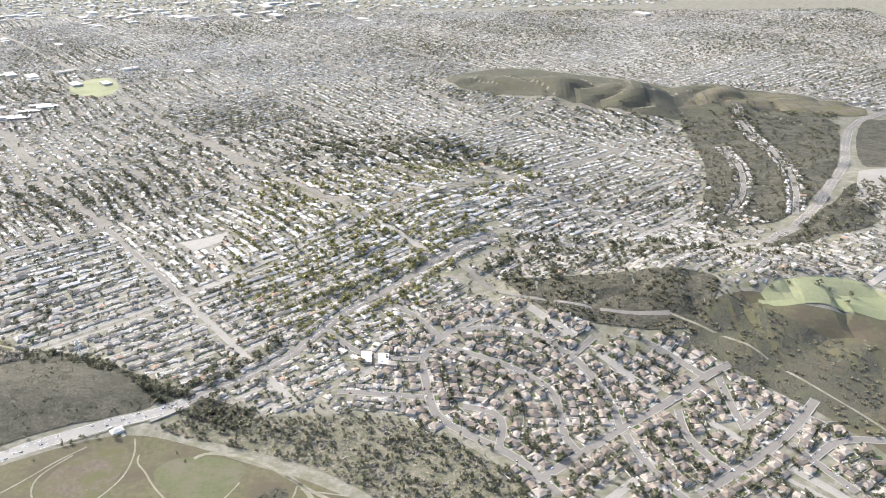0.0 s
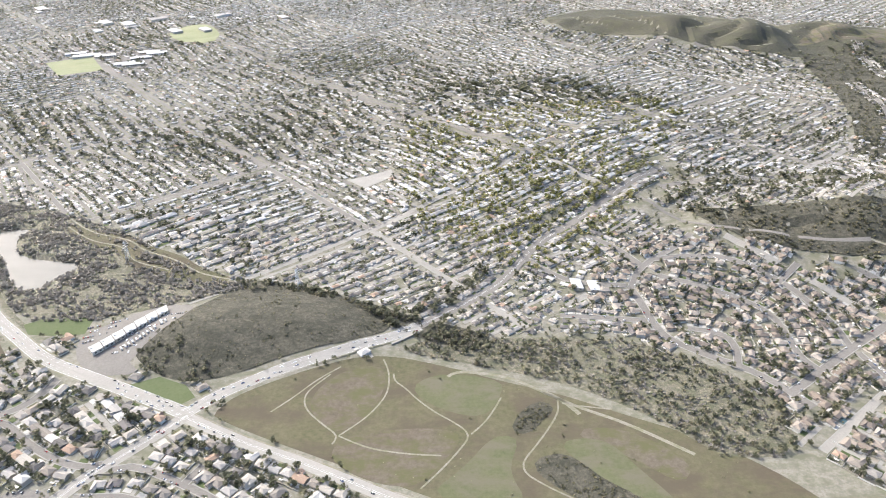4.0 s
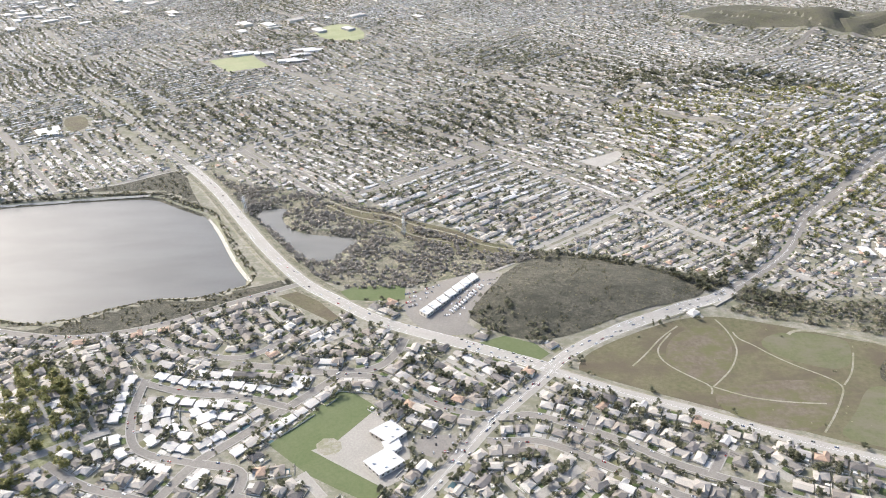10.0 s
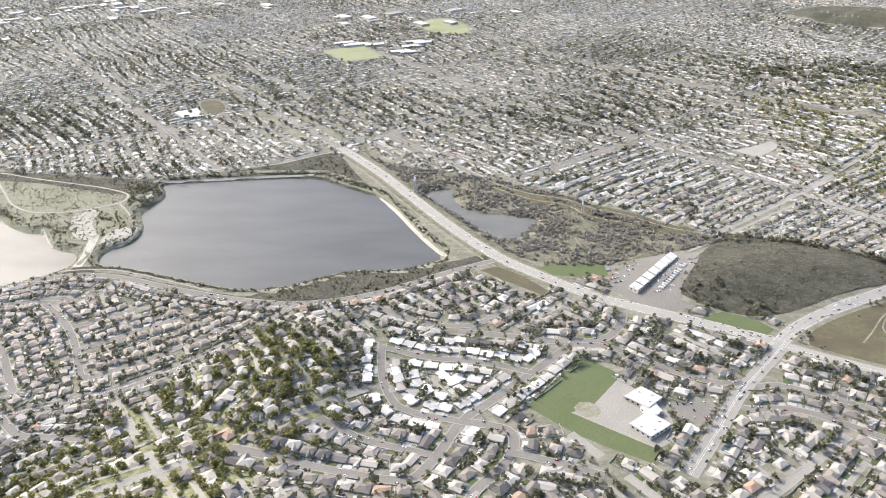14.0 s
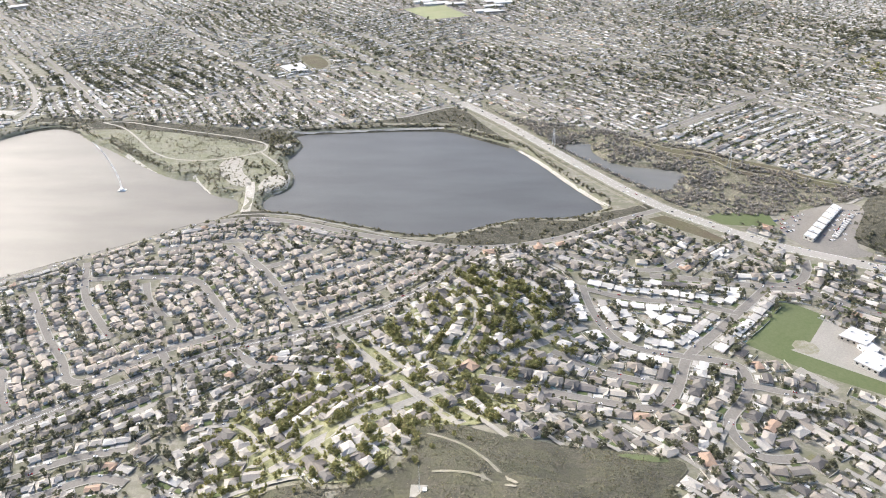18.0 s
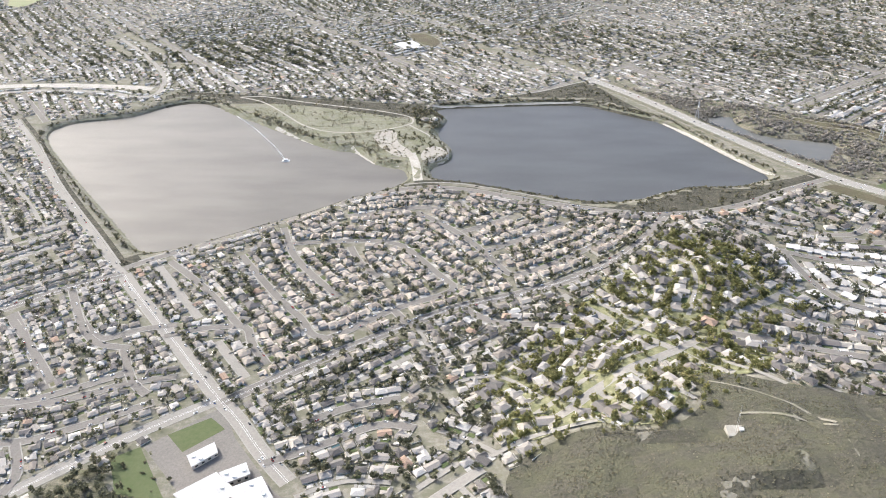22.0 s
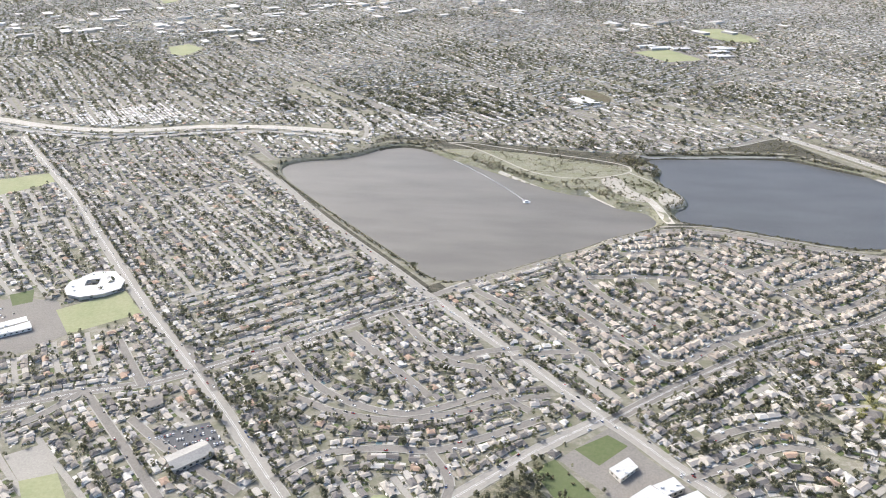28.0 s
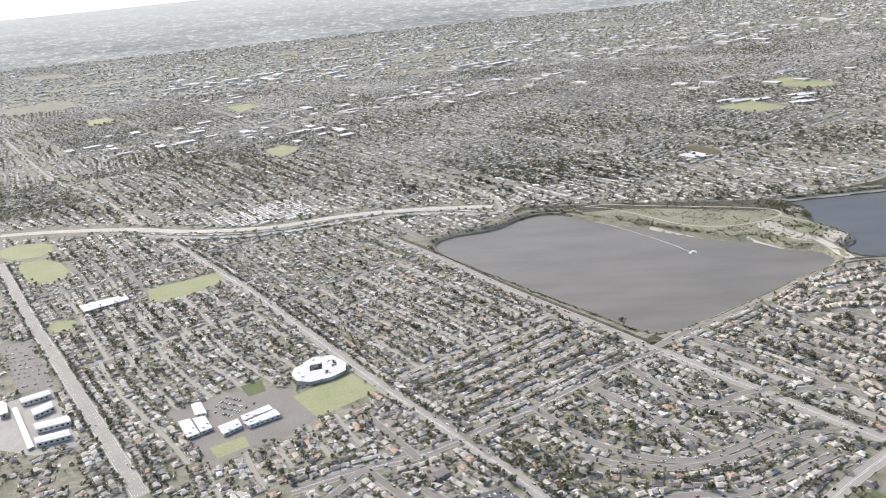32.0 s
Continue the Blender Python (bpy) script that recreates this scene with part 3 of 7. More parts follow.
sheet("ground_lawn", [(-952, 885), (-930, 898), (-851, 904), (-848, 858), (-901, 856), (-933, 860)], M["lawn"], "green lawn beside the highway", "lawn", z=0.14, round_off=0)
sheet("ground_lawn", [(-1046, 875), (-1019, 887), (-979, 857), (-939, 809), (-950, 799), (-1000, 837)], M["grass"], "dull green grass in the fork of two roads", "lawn", z=0.15, round_off=0)
sheet("ground_lawn", [(-741, 741), (-703, 756), (-662, 739), (-643, 716), (-657, 703), (-694, 715)], M["lawn"], "green verge beside the junction", "lawn", z=0.15, round_off=0)
sheet("ground_infield", [(-931, 541), (-918, 560), (-896, 550), (-897, 530), (-916, 525)], M["dirt"], "bare sandy infield on the school field", "ground", z=0.22, round_off=1)
sheet("ground_lawn", [(-734, 752), (-664, 735), (-686, 705), (-734, 728)], M["lawn"], "green verge beside the highway", "lawn", z=0.14, round_off=1)
sheet("ground_meadow", [(-611, 686), (-587, 726), (-468, 788), (-397, 800), (-314, 773), (-243, 741), (-175, 717), (-113, 683), (-25, 640), (60, 575), (125, 480), (110, 370), (0, 405), (-130, 458), (-229, 502), (-317, 538), (-428, 590), (-554, 648), (-611, 680)], M["grass"], "green and brown open meadow beside the highway")
sheet("ground_dry_field", [(-497, 710), (-466, 764), (-407, 783), (-397, 735), (-415, 679), (-448, 645), (-478, 666)], M["dry"], "brown mown field crossed by trails", z=0.14)
sheet("ground_dry_field", [(-445, 641), (-381, 655), (-318, 655), (-297, 639), (-327, 590), (-355, 558), (-411, 571), (-457, 606)], M["dry"], "brown trodden field beside the highway", z=0.15)
sheet("ground_dry_field", [(-163, 654), (-105, 654), (-37, 599), (-56, 558), (-109, 608), (-155, 628)], M["dry"], "brown strip of mown field", z=0.16)
sheet("ground_green_field", [(-366, 738), (-325, 762), (-248, 747), (-247, 720), (-269, 674), (-307, 679), (-352, 707)], M["fresh"], "fresh green grass in the meadow", z=0.18)
sheet("ground_green_field", [(-337, 553), (-298, 590), (-262, 644), (-229, 639), (-250, 585), (-228, 540), (-259, 520), (-303, 539)], M["fresh"], "fresh green grass in the meadow", z=0.19)
sheet("ground_green_field", [(-187, 633), (-131, 638), (-100, 585), (-66, 536), (-79, 509), (-134, 562), (-175, 608)], M["fresh"], "strip of fresh green grass", z=0.17)
sheet("ground_ditch", [(-225, 599), (-186, 615), (-165, 599), (-143, 571), (-109, 547), (-80, 508), (-91, 485), (-126, 492), (-152, 530), (-203, 562)], M["dark_brush"], "dark overgrown ditch through the meadow", z=0.22)
sheet("ground_thicket", [(-241, 652), (-233, 674), (-219, 693), (-202, 704), (-188, 698), (-185, 685), (-201, 669), (-212, 650), (-232, 641)], M["dark_brush"], "dark bushy patch in the meadow", z=0.25, round_off=1)
sheet("ground_slope", [(-395, 811), (-306, 786), (-169, 740), (-86, 687), (-25, 631), (-3, 603), (79, 603), (103, 677), (63, 749), (-3, 796), (-77, 834), (-218, 835), (-314, 849)], M["brush"], "bushy slope between the meadow and the houses", z=0.1)
sheet("ground_school_field", [(-910, 651), (-863, 610), (-907, 547), (-932, 536), (-905, 518), (-842, 477), (-847, 452), (-892, 476), (-928, 497), (-983, 545)], M["lawn"], "dark green school playing field", "lawn", z=0.14, round_off=0)
sheet("ground_school_yard", [(-863, 610), (-826, 572), (-817, 526), (-821, 492), (-842, 477), (-905, 518), (-932, 536), (-907, 547)], M["pale_asphalt"], "pale grey asphalt school yard", "school yard", z=0.12, round_off=0)
sheet("ground_school_lot", [(-818, 558), (-759, 562), (-750, 539), (-761, 517), (-807, 526)], M["asphalt"], "school car park of grey asphalt", "car park", z=0.12)
sheet("ground_play_field", [(-2605, 478), (-2535, 541), (-2484, 484), (-2556, 421)], M["pale_lawn"], "yellow-green sports lawn of a school", "lawn", z=0.16, round_off=0)
sheet("ground_school_yard", [(-2773, 445), (-2679, 506), (-2614, 501), (-2556, 421), (-2589, 374), (-2626, 351), (-2665, 318)], M["asphalt"], "pale asphalt yard round low school buildings", "school yard", z=0.12, round_off=0)
sheet("ground_lawn", [(-2681, 358), (-2643, 383), (-2628, 361), (-2661, 335)], M["pale_lawn"], "small green school lawn", "lawn", z=0.2, round_off=0)
sheet("ground_court", [(-2694, 511), (-2668, 530), (-2650, 496), (-2671, 482)], M["lawn"], "dull green fenced court", "court", z=0.2, round_off=0)
sheet("ground_park", [(-3470, 1127), (-3368, 1147), (-3255, 1026), (-3313, 971)], M["pale_lawn"], "yellow-green park lawn", "lawn", z=0.16, round_off=1)
sheet("ground_park", [(-3592, 1264), (-3457, 1282), (-3397, 1171), (-3516, 1153)], M["pale_lawn"], "yellow-green park lawn", "lawn", z=0.16, round_off=1)
sheet("ground_play_field", [(-3031, 917), (-2912, 990), (-2875, 939), (-2956, 852), (-2999, 858)], M["pale_lawn"], "yellow-green school sports lawn", "lawn", z=0.16, round_off=0)
sheet("ground_park", [(-3166, 777), (-3106, 789), (-3091, 745), (-3129, 726)], M["pale_lawn"], "small yellow-green lawn", "lawn", z=0.16)
sheet("ground_lot", [(-3197, 689), (-3155, 707), (-2994, 530), (-3051, 517)], M["asphalt"], "wide car park with rows of cars", "car park", z=0.14, round_off=0)
sheet("ground_flats", [(-3058, 486), (-3004, 531), (-2860, 375), (-2918, 353), (-2977, 368)], M["concrete"], "concrete yards between apartment blocks", "yard", z=0.14, round_off=0)
sheet("ground_works", [(-1924, 248), (-1861, 311), (-1835, 265), (-1779, 200), (-1755, 180), (-1849, 174)], M["asphalt"], "asphalt yard round low commercial sheds", "yard", z=0.12, round_off=0)
sheet("ground_lawn", [(-1906, 266), (-1869, 293), (-1849, 277), (-1882, 243)], M["lawn"], "small green plot beside the sheds", "lawn", z=0.2, round_off=0)
sheet("ground_lawn", [(-1951, 231), (-1927, 248), (-1870, 173), (-1918, 171)], M["lawn"], "overgrown green vacant plot", "lawn", z=0.16, round_off=0)
sheet("ground_ball_field", [(-2119, 133), (-2111, 170), (-2101, 183), (-2082, 174), (-2052, 137)], M["pale_lawn"], "green ball field with a bare infield", "lawn", z=0.16, round_off=1)
sheet("ground_orchard", [(-2007, 188), (-1966, 227), (-1918, 172), (-1997, 166)], M["brush"], "dark wooded plot", "ground", z=0.16, round_off=1)
sheet("ground_lot", [(-2362, 238), (-2305, 268), (-2272, 230), (-2327, 215)], M["dark_asphalt"], "dark asphalt car park beside a hall", "car park", z=0.14, round_off=0)
sheet("ground_court", [(-2496, 192), (-2468, 213), (-2427, 174), (-2459, 159)], M["pale_asphalt"], "pale asphalt court", "court", z=0.16, round_off=0)
sheet("ground_lawn", [(-2459, 159), (-2427, 174), (-2399, 141), (-2432, 124)], M["pale_lawn"], "yellow-green lawn beside a court", "lawn", z=0.16, round_off=0)
sheet("ground_hill", [(-1385, 345), (-1335, 352), (-1290, 318), (-1180, 318), (-1095, 318), (-1135, 262), (-1150, 200), (-1120, 80), (-1240, 20), (-1450, 40), (-1545, 140), (-1570, 225), (-1480, 262), (-1440, 235), (-1385, 255), (-1365, 300)],
      M["hill"], "brown-green brush on a steep hill", z=0.14)
sheet("ground_glade", [(-1182, 311), (-1143, 317), (-1117, 314), (-1130, 304), (-1168, 301)], M["lawn"], "small green clearing on the brushy hill", "lawn", z=0.35)
sheet("ground_gardens", [(-1600, 370), (-1560, 245), (-1480, 270), (-1440, 245), (-1390, 262), (-1370, 350), (-1290, 335), (-1250, 420), (-1200, 500), (-1195, 620), (-1240, 690), (-1330, 690), (-1420, 590), (-1520, 480)],
      M["garden"], "lush green gardens on a hillside with large houses", z=0.06, free=False)
sheet("ground_golf", [(481, 1044), (540, 1080), (616, 1108), (720, 1097), (699, 1004), (621, 1022), (572, 1029), (509, 1023)], M["pale_lawn"], "bright green fairway on a rise", "lawn", z=0.3)
sheet("ground_dark_slope", [(91, 1180), (165, 1138), (261, 1137), (373, 1126), (459, 1097), (390, 994), (339, 994), (231, 1020), (147, 1064)], M["dark_brush"], "dark brown brush on a slope below houses", z=0.2)
sheet("ground_light_slope", [(449, 1070), (545, 976), (646, 945), (553, 766), (487, 825), (414, 918), (350, 978)], M["hill"], "pale grassy slope with bushes", z=0.25)
sheet("ground_light_slope", [(466, 1079), (575, 1009), (695, 1024), (764, 945), (586, 652), (551, 748), (493, 821), (423, 927), (355, 979)], M["grass"], "green grass on a slope above the houses", z=0.12)
sheet("ground_ridge", [(678, 2228), (829, 2391), (929, 2424), (1085, 2363), (1290, 2213), (1163, 2155), (1044, 2182), (922, 2253), (793, 2276)], M["dry"], "pale grass on a rounded ridge", z=0.5)
sheet("ground_dark_flat", [(1186, 2136), (1278, 2163), (1362, 2161), (1120, 1726), (1055, 1735), (997, 1748)], M["dark_brush"], "dark ploughed flat beside a highway bend", z=0.3)
sheet("ground_depot", [(970, 1689), (1008, 1716), (1120, 1726), (927, 1379), (876, 1408), (873, 1508)], M["pale_asphalt"], "pale yard of a depot beside the highway", "yard", z=0.3, round_off=0)
sheet("ground_canyon", [(686, 2195), (872, 2252), (1161, 2184), (955, 1743), (779, 1496), (673, 1408), (495, 1383), (632, 1709), (671, 1975)], M["dark_brush"], "grey-green canyon slopes", z=0.2)
sheet("ground_far_hills", [(-12, 2771), (247, 2959), (448, 2852), (726, 2704), (823, 2494), (965, 2529), (1315, 2236), (1143, 2148), (675, 2159), (526, 2224), (207, 2435), (26, 2516)], M["hill"], "bare rounded hills, grey-green and brown", z=0.3)
sheet("ground_park", [(-1329, 2687), (-1249, 2817), (-1132, 2670), (-1115, 2504), (-1263, 2556)], M["pale_lawn"], "yellow-green park lawn among houses", "lawn", z=0.3, round_off=1)
sheet("ground_campus", [(-1697, 2411), (-1565, 2524), (-1188, 2328), (-1243, 2154), (-1529, 2176)], M["asphalt"], "school grounds with low white blocks", "school yard", z=0.2, round_off=0, free=False)
sheet("ground_park", [(-1599, 2325), (-1480, 2392), (-1378, 2234), (-1496, 2187)], M["pale_lawn"], "yellow-green school lawn", "lawn", z=0.3, round_off=0)
sheet("ground_park", [(-1830, 1787), (-1775, 1809), (-1717, 1709), (-1753, 1665)], M["grass"], "green school lawn among houses", "lawn", z=0.2)
sheet("ground_park", [(-3802, 3424), (-3698, 3477), (-3604, 3362), (-3641, 3186)], M["pale_lawn"], "distant yellow-green lawn among houses", "lawn", z=0.3, round_off=0)
sheet("ground_park", [(-4546, 3353), (-4449, 3406), (-4334, 3278), (-4407, 3160)], M["pale_lawn"], "distant yellow-green lawn among houses", "lawn", z=0.3, round_off=0)
sheet("ground_park", [(-3205, 2227), (-3159, 2286), (-3080, 2221), (-3091, 2093), (-3150, 2120)], M["pale_lawn"], "distant yellow-green lawn among houses", "lawn", z=0.3, round_off=0)
sheet("ground_dark_slope", [(569, 1268), (688, 1381), (809, 1474), (915, 1610), (1004, 1626), (870, 1370), (706, 1320)], M["dark_brush"], "dark brush beside the highway bend", z=0.2)
sheet("ground_plaza", [(-528, 1374), (-440, 1406), (-431, 1376), (-486, 1330)], M["concrete"], "wide pale flat concrete roof deck of a reservoir", "plaza", z=0.3, round_off=0)

paint([(-430, 800), (-300, 768), (-170, 715), (-20, 628), (80, 560), (130, 470), (150, 560), (90, 620), (0, 640), (-100, 705), (-200, 760), (-330, 805)])
# ---- main roads ----
HIGHWAY = "wide grey highway with pale shoulders and several lanes"
road([(-641, 683), (-713, 719), (-807, 763), (-884, 801), (-950, 858), (-1014, 911), (-1097, 1022), (-1188, 1167), (-1280, 1312), (-1373, 1431)], 21, "highway", HIGHWAY + " on a causeway", False)
road([(-1373, 1431), (-1560, 1656), (-1713, 1858), (-1876, 2038)], 10, "asphalt", "straight avenue through a residential grid")
road([(-651, 679), (-616, 721), (-545, 769), (-468, 804), (-395, 839), (-361, 866), (-296, 924), (-236, 982), (-198, 1046), (-170, 1095), (-86, 1168), (-17, 1237), (98, 1338)][:6], 19, "highway", HIGHWAY, False)
road([(74, 1252), (117, 1275), (223, 1285), (327, 1277), (428, 1266), (514, 1274), (599, 1305), (678, 1369), (753, 1439), (853, 1581), (970, 1749), (1066, 1950), (1157, 2108), (1310, 2223)], 19, "asphalt", HIGHWAY + " in a wide bend", False)
road([(-645, 679), (-623, 667), (-555, 630), (-491, 603), (-431, 573), (-375, 544), (-321, 522), (-235, 488), (-130, 440), (0, 385)], 16.5, "highway", HIGHWAY + " along a meadow", False)
road([(-641, 683), (-691, 622), (-728, 578), (-758, 528), (-793, 474), (-816, 439)], 16, "pale_asphalt", "four-lane avenue with a painted median")
road([(-2093, 575), (-2036, 624), (-1965, 674), (-1891, 734), (-1810, 800), (-1758, 833), (-1693, 853), (-1627, 848), (-1536, 816), (-1449, 789), (-1365, 769), (-1307, 760), (-1204, 794), (-1124, 851), (-1022, 908)], 10, "asphalt", "grey road with pale kerbs along the reservoir bank")
road([(-2564, 1137), (-2451, 1007), (-2336, 853), (-2243, 744), (-2172, 664), (-2107, 587), (-2083, 564)], 9, "pale_asphalt", "pale straight road along the reservoir dam")
road([(-2083, 564), (-2060, 535), (-1979, 445), (-1911, 368), (-1870, 321), (-1842, 295), (-1803, 246), (-1766, 209)], 16, "pale_asphalt", "wide pale avenue between tract houses")
road([(-1865, 316), (-1820, 356), (-1761, 405), (-1698, 453), (-1664, 478), (-1614, 512), (-1555, 534), (-1493, 564), (-1435, 602), (-1376, 651), (-1345, 701), (-1318, 756)], 13, "asphalt", "grey collector road with planted verges")
road([(-1870, 321), (-1940, 266), (-1986, 222), (-2028, 181)], 14, "pale_asphalt", "wide pale street")
road([(-3110, 1211), (-2994, 1085), (-2803, 880), (-2604, 641), (-2482, 496), (-2405, 411), (-2358, 360), (-2292, 285), (-2236, 216), (-2191, 163)], 15, "pale_asphalt", "wide straight pale avenue")
road([(-2358, 360), (-2310, 396), (-2268, 423), (-2205, 474), (-2139, 534), (-2083, 564)], 13, "asphalt", "grey collector street between house rows")
road([(-2358, 360), (-2409, 325), (-2470, 307), (-2548, 267)], 13, "asphalt", "grey collector street between house rows")
road([(-3502, 1132), (-3182, 766), (-3051, 625), (-2917, 476), (-2812, 360), (-2727, 265)], 19, "pale_asphalt", "wide pale avenue with street trees")
road([(-3994, 1849), (-3686, 2018), (-3510, 2086), (-3222, 2350), (-2936, 2682), (-2571, 2848), (-2068, 3221)], 20, "asphalt", "dark sunken motorway crossing the far suburb", False)
road([(-4213, 2168), (-4065, 2297), (-3765, 2654), (-3494, 2667), (-3171, 2848)], 10, "pale_asphalt", "pale distant avenue", False)
road([(-3270, 1379), (-3602, 1752), (-3857, 1953), (-4146, 2277), (-4876, 3133)], 10, "pale_asphalt", "pale distant avenue with a bend", False)
road([(-3243, 1293), (-3088, 1243), (-2940, 1227), (-2820, 1245), (-2693, 1297), (-2585, 1318), (-2446, 1306), (-2349, 1267), (-2324, 1306), (-2354, 1418), (-2468, 1583), (-2617, 1749)], 10, "pale_asphalt", "pale road beside a flood channel", False)
trail([(-3660, 1363), (-3503, 1369), (-3267, 1342), (-3107, 1288), (-2971, 1275), (-2859, 1283), (-2730, 1336), (-2590, 1351), (-2449, 1343), (-2351, 1330)], 26, "rock", "wide pale concrete flood channel")
road([(27, 1216), (79, 1135), (124, 1097), (195, 1069), (281, 1037), (350, 1025)], 7, "asphalt", "road along the foot of a dark slope", False)
trail([(350, 1025), (415, 977), (467, 932), (512, 864), (569, 781)], 3.5, "dirt", "narrow pale concrete maintenance track")
road([(518, 1269), (532, 1179), (549, 1147), (493, 1099)], 9)
road([(590, 1455), (669, 1580), (721, 1763), (737, 1938)], 10, "asphalt", "winding canyon road")
road([(719, 1436), (785, 1595), (847, 1830), (843, 2076), (872, 2252)], 10, "asphalt", "winding canyon road between houses")
road([(-651, 679), (-616, 721), (-545, 769), (-468, 804), (-395, 839), (-361, 866), (-296, 924), (-236, 982), (-198, 1046), (-170, 1095), (-86, 1168), (-17, 1237), (98, 1338)][5:], 16, "asphalt", "grey highway lined with trees", False)
# ---- residential streets ----
road([(-37, 959), (-28, 916), (-22, 869), (-11, 832), (30, 796), (79, 763), (111, 727), (134, 687)], 11, "asphalt")
road([(-37, 959), (-17, 1005), (10, 1029), (47, 1053), (86, 1088)], 9, "asphalt")
road([(-8, 1013), (-45, 1072), (-84, 1108)], 9, "asphalt")
road([(10, 989), (69, 958), (117, 928), (153, 887), (158, 836), (155, 790), (169, 762)], 9, "asphalt")
road([(10, 1029), (100, 1036), (151, 1003), (189, 964), (214, 913), (232, 860), (232, 806)], 9, "asphalt")
road([(120, 717), (172, 757), (232, 806), (305, 854), (375, 905), (412, 919)], 11, "asphalt")
road([(237, 795), (248, 746), (270, 697), (289, 669)], 9, "asphalt")
road([(317, 841), (313, 789), (333, 746), (357, 715)], 9, "asphalt")
road([(389, 898), (391, 834), (392, 794)], 9, "asphalt")
road([(300, 686), (378, 735), (449, 787), (501, 840)], 11, "asphalt")
road([(310, 970), (344, 941), (367, 905)], 9, "asphalt")
road([(394, 799), (445, 834)], 9, "asphalt")
road([(440, 766), (467, 715), (486, 684)], 9, "asphalt")
road([(457, 739), (500, 771), (560, 765)], 9, "asphalt")
road([(187, 957), (228, 994)], 9, "asphalt")
road([(-153, 892), (-72, 882), (-31, 876)], 9, "asphalt")
road([(24, 856), (70, 843), (79, 813), (69, 774)], 9, "asphalt")
road([(-190, 1047), (-128, 975), (-42, 966)], 9, "asphalt")
road([(-1204, 766), (-1132, 725), (-1051, 709), (-1007, 766), (-979, 797)], 9, "asphalt")
road([(-1073, 701), (-1009, 694), (-930, 678), (-872, 686), (-848, 722), (-841, 755)], 11, "asphalt")
road([(-922, 675), (-870, 674), (-829, 639), (-776, 606), (-734, 593), (-717, 600)], 9, "asphalt")
road([(-907, 690), (-974, 612), (-1033, 545), (-1062, 515), (-1078, 465), (-1099, 420), (-1115, 406), (-1186, 416), (-1247, 428), (-1310, 444)], 11, "asphalt")
road([(-1062, 515), (-1133, 528), (-1155, 563), (-1168, 615), (-1172, 664)], 9, "asphalt")
road([(-974, 612), (-1037, 634), (-1111, 638), (-1173, 656)], 9, "asphalt")
road([(-1062, 515), (-1004, 506), (-997, 480), (-1011, 439), (-1040, 405), (-1048, 378), (-1035, 342), (-1014, 337), (-983, 347)], 11, "asphalt")
road([(-1223, 501), (-1176, 476), (-1127, 463), (-1085, 453)], 9, "asphalt")
road([(-999, 464), (-959, 453), (-905, 434)], 9, "asphalt")
road([(-730, 549), (-703, 549), (-673, 551), (-638, 535), (-578, 494), (-534, 467), (-484, 444)], 9, "asphalt")
road([(-465, 534), (-489, 496)], 9, "asphalt")
road([(-703, 590), (-677, 597), (-623, 573), (-573, 547), (-535, 517), (-489, 494), (-445, 477), (-411, 459), (-352, 440)], 9, "asphalt")
road([(-598, 596), (-611, 569)], 9, "asphalt")
road([(-1038, 400), (-1077, 332), (-1047, 275)], 5.5, "pale_asphalt")
road([(-1894, 704), (-1862, 624), (-1821, 572), (-1776, 523)], 9, "asphalt")
road([(-1876, 656), (-1810, 667), (-1719, 671), (-1684, 631), (-1643, 573), (-1622, 552), (-1643, 531), (-1700, 502), (-1753, 448), (-1772, 436)], 9, "asphalt")
road([(-1783, 652), (-1762, 605), (-1724, 569)], 9, "asphalt")
road([(-1935, 621), (-1879, 548), (-1848, 509), (-1812, 472), (-1793, 437), (-1772, 435)], 9, "asphalt")
road([(-1700, 496), (-1677, 464)], 9, "asphalt")
road([(-1698, 762), (-1645, 718), (-1603, 667), (-1566, 605), (-1552, 581), (-1503, 608), (-1442, 657), (-1385, 710)], 9, "asphalt")
road([(-1803, 745), (-1751, 760), (-1690, 782), (-1654, 770)], 9, "asphalt")
road([(-1623, 701), (-1553, 749)], 9, "asphalt")
road([(-1592, 643), (-1469, 733)], 9, "asphalt")
road([(-1895, 456), (-1874, 451), (-1865, 423), (-1834, 383)], 9, "asphalt")
road([(-2032, 601), (-1952, 531), (-1888, 454)], 9, "asphalt")
road([(-1973, 429), (-1929, 449), (-1888, 454)], 9, "asphalt")
road([(-2186, 468), (-2153, 432), (-2069, 327)], 9, "asphalt")
road([(-2123, 497), (-2052, 411), (-2013, 441), (-1966, 453)], 9, "asphalt")
road([(-2187, 304), (-2114, 288), (-2059, 304), (-2015, 322), (-1984, 343), (-1930, 356)], 9, "asphalt")
road([(-2013, 404), (-1978, 343), (-1952, 325)], 9, "asphalt")
road([(-1796, 232), (-1743, 258), (-1688, 294), (-1652, 283)], 9, "asphalt")
road([(-1781, 280), (-1726, 318), (-1672, 330)], 9, "asphalt")
road([(-1670, 466), (-1649, 422), (-1629, 380)], 5.5, "pale_asphalt")
road([(-1614, 506), (-1573, 471), (-1531, 473), (-1471, 464)], 9, "asphalt")
road([(-1575, 240), (-1540, 261), (-1473, 266)], 5.5, "pale_asphalt")
road([(-1564, 240), (-1595, 265), (-1629, 280)], 5.5, "pale_asphalt")
road([(-1616, 356), (-1591, 367), (-1560, 369), (-1522, 319)], 5.5, "pale_asphalt")
road([(-1366, 644), (-1322, 601), (-1311, 559), (-1339, 482)], 5.5, "pale_asphalt")
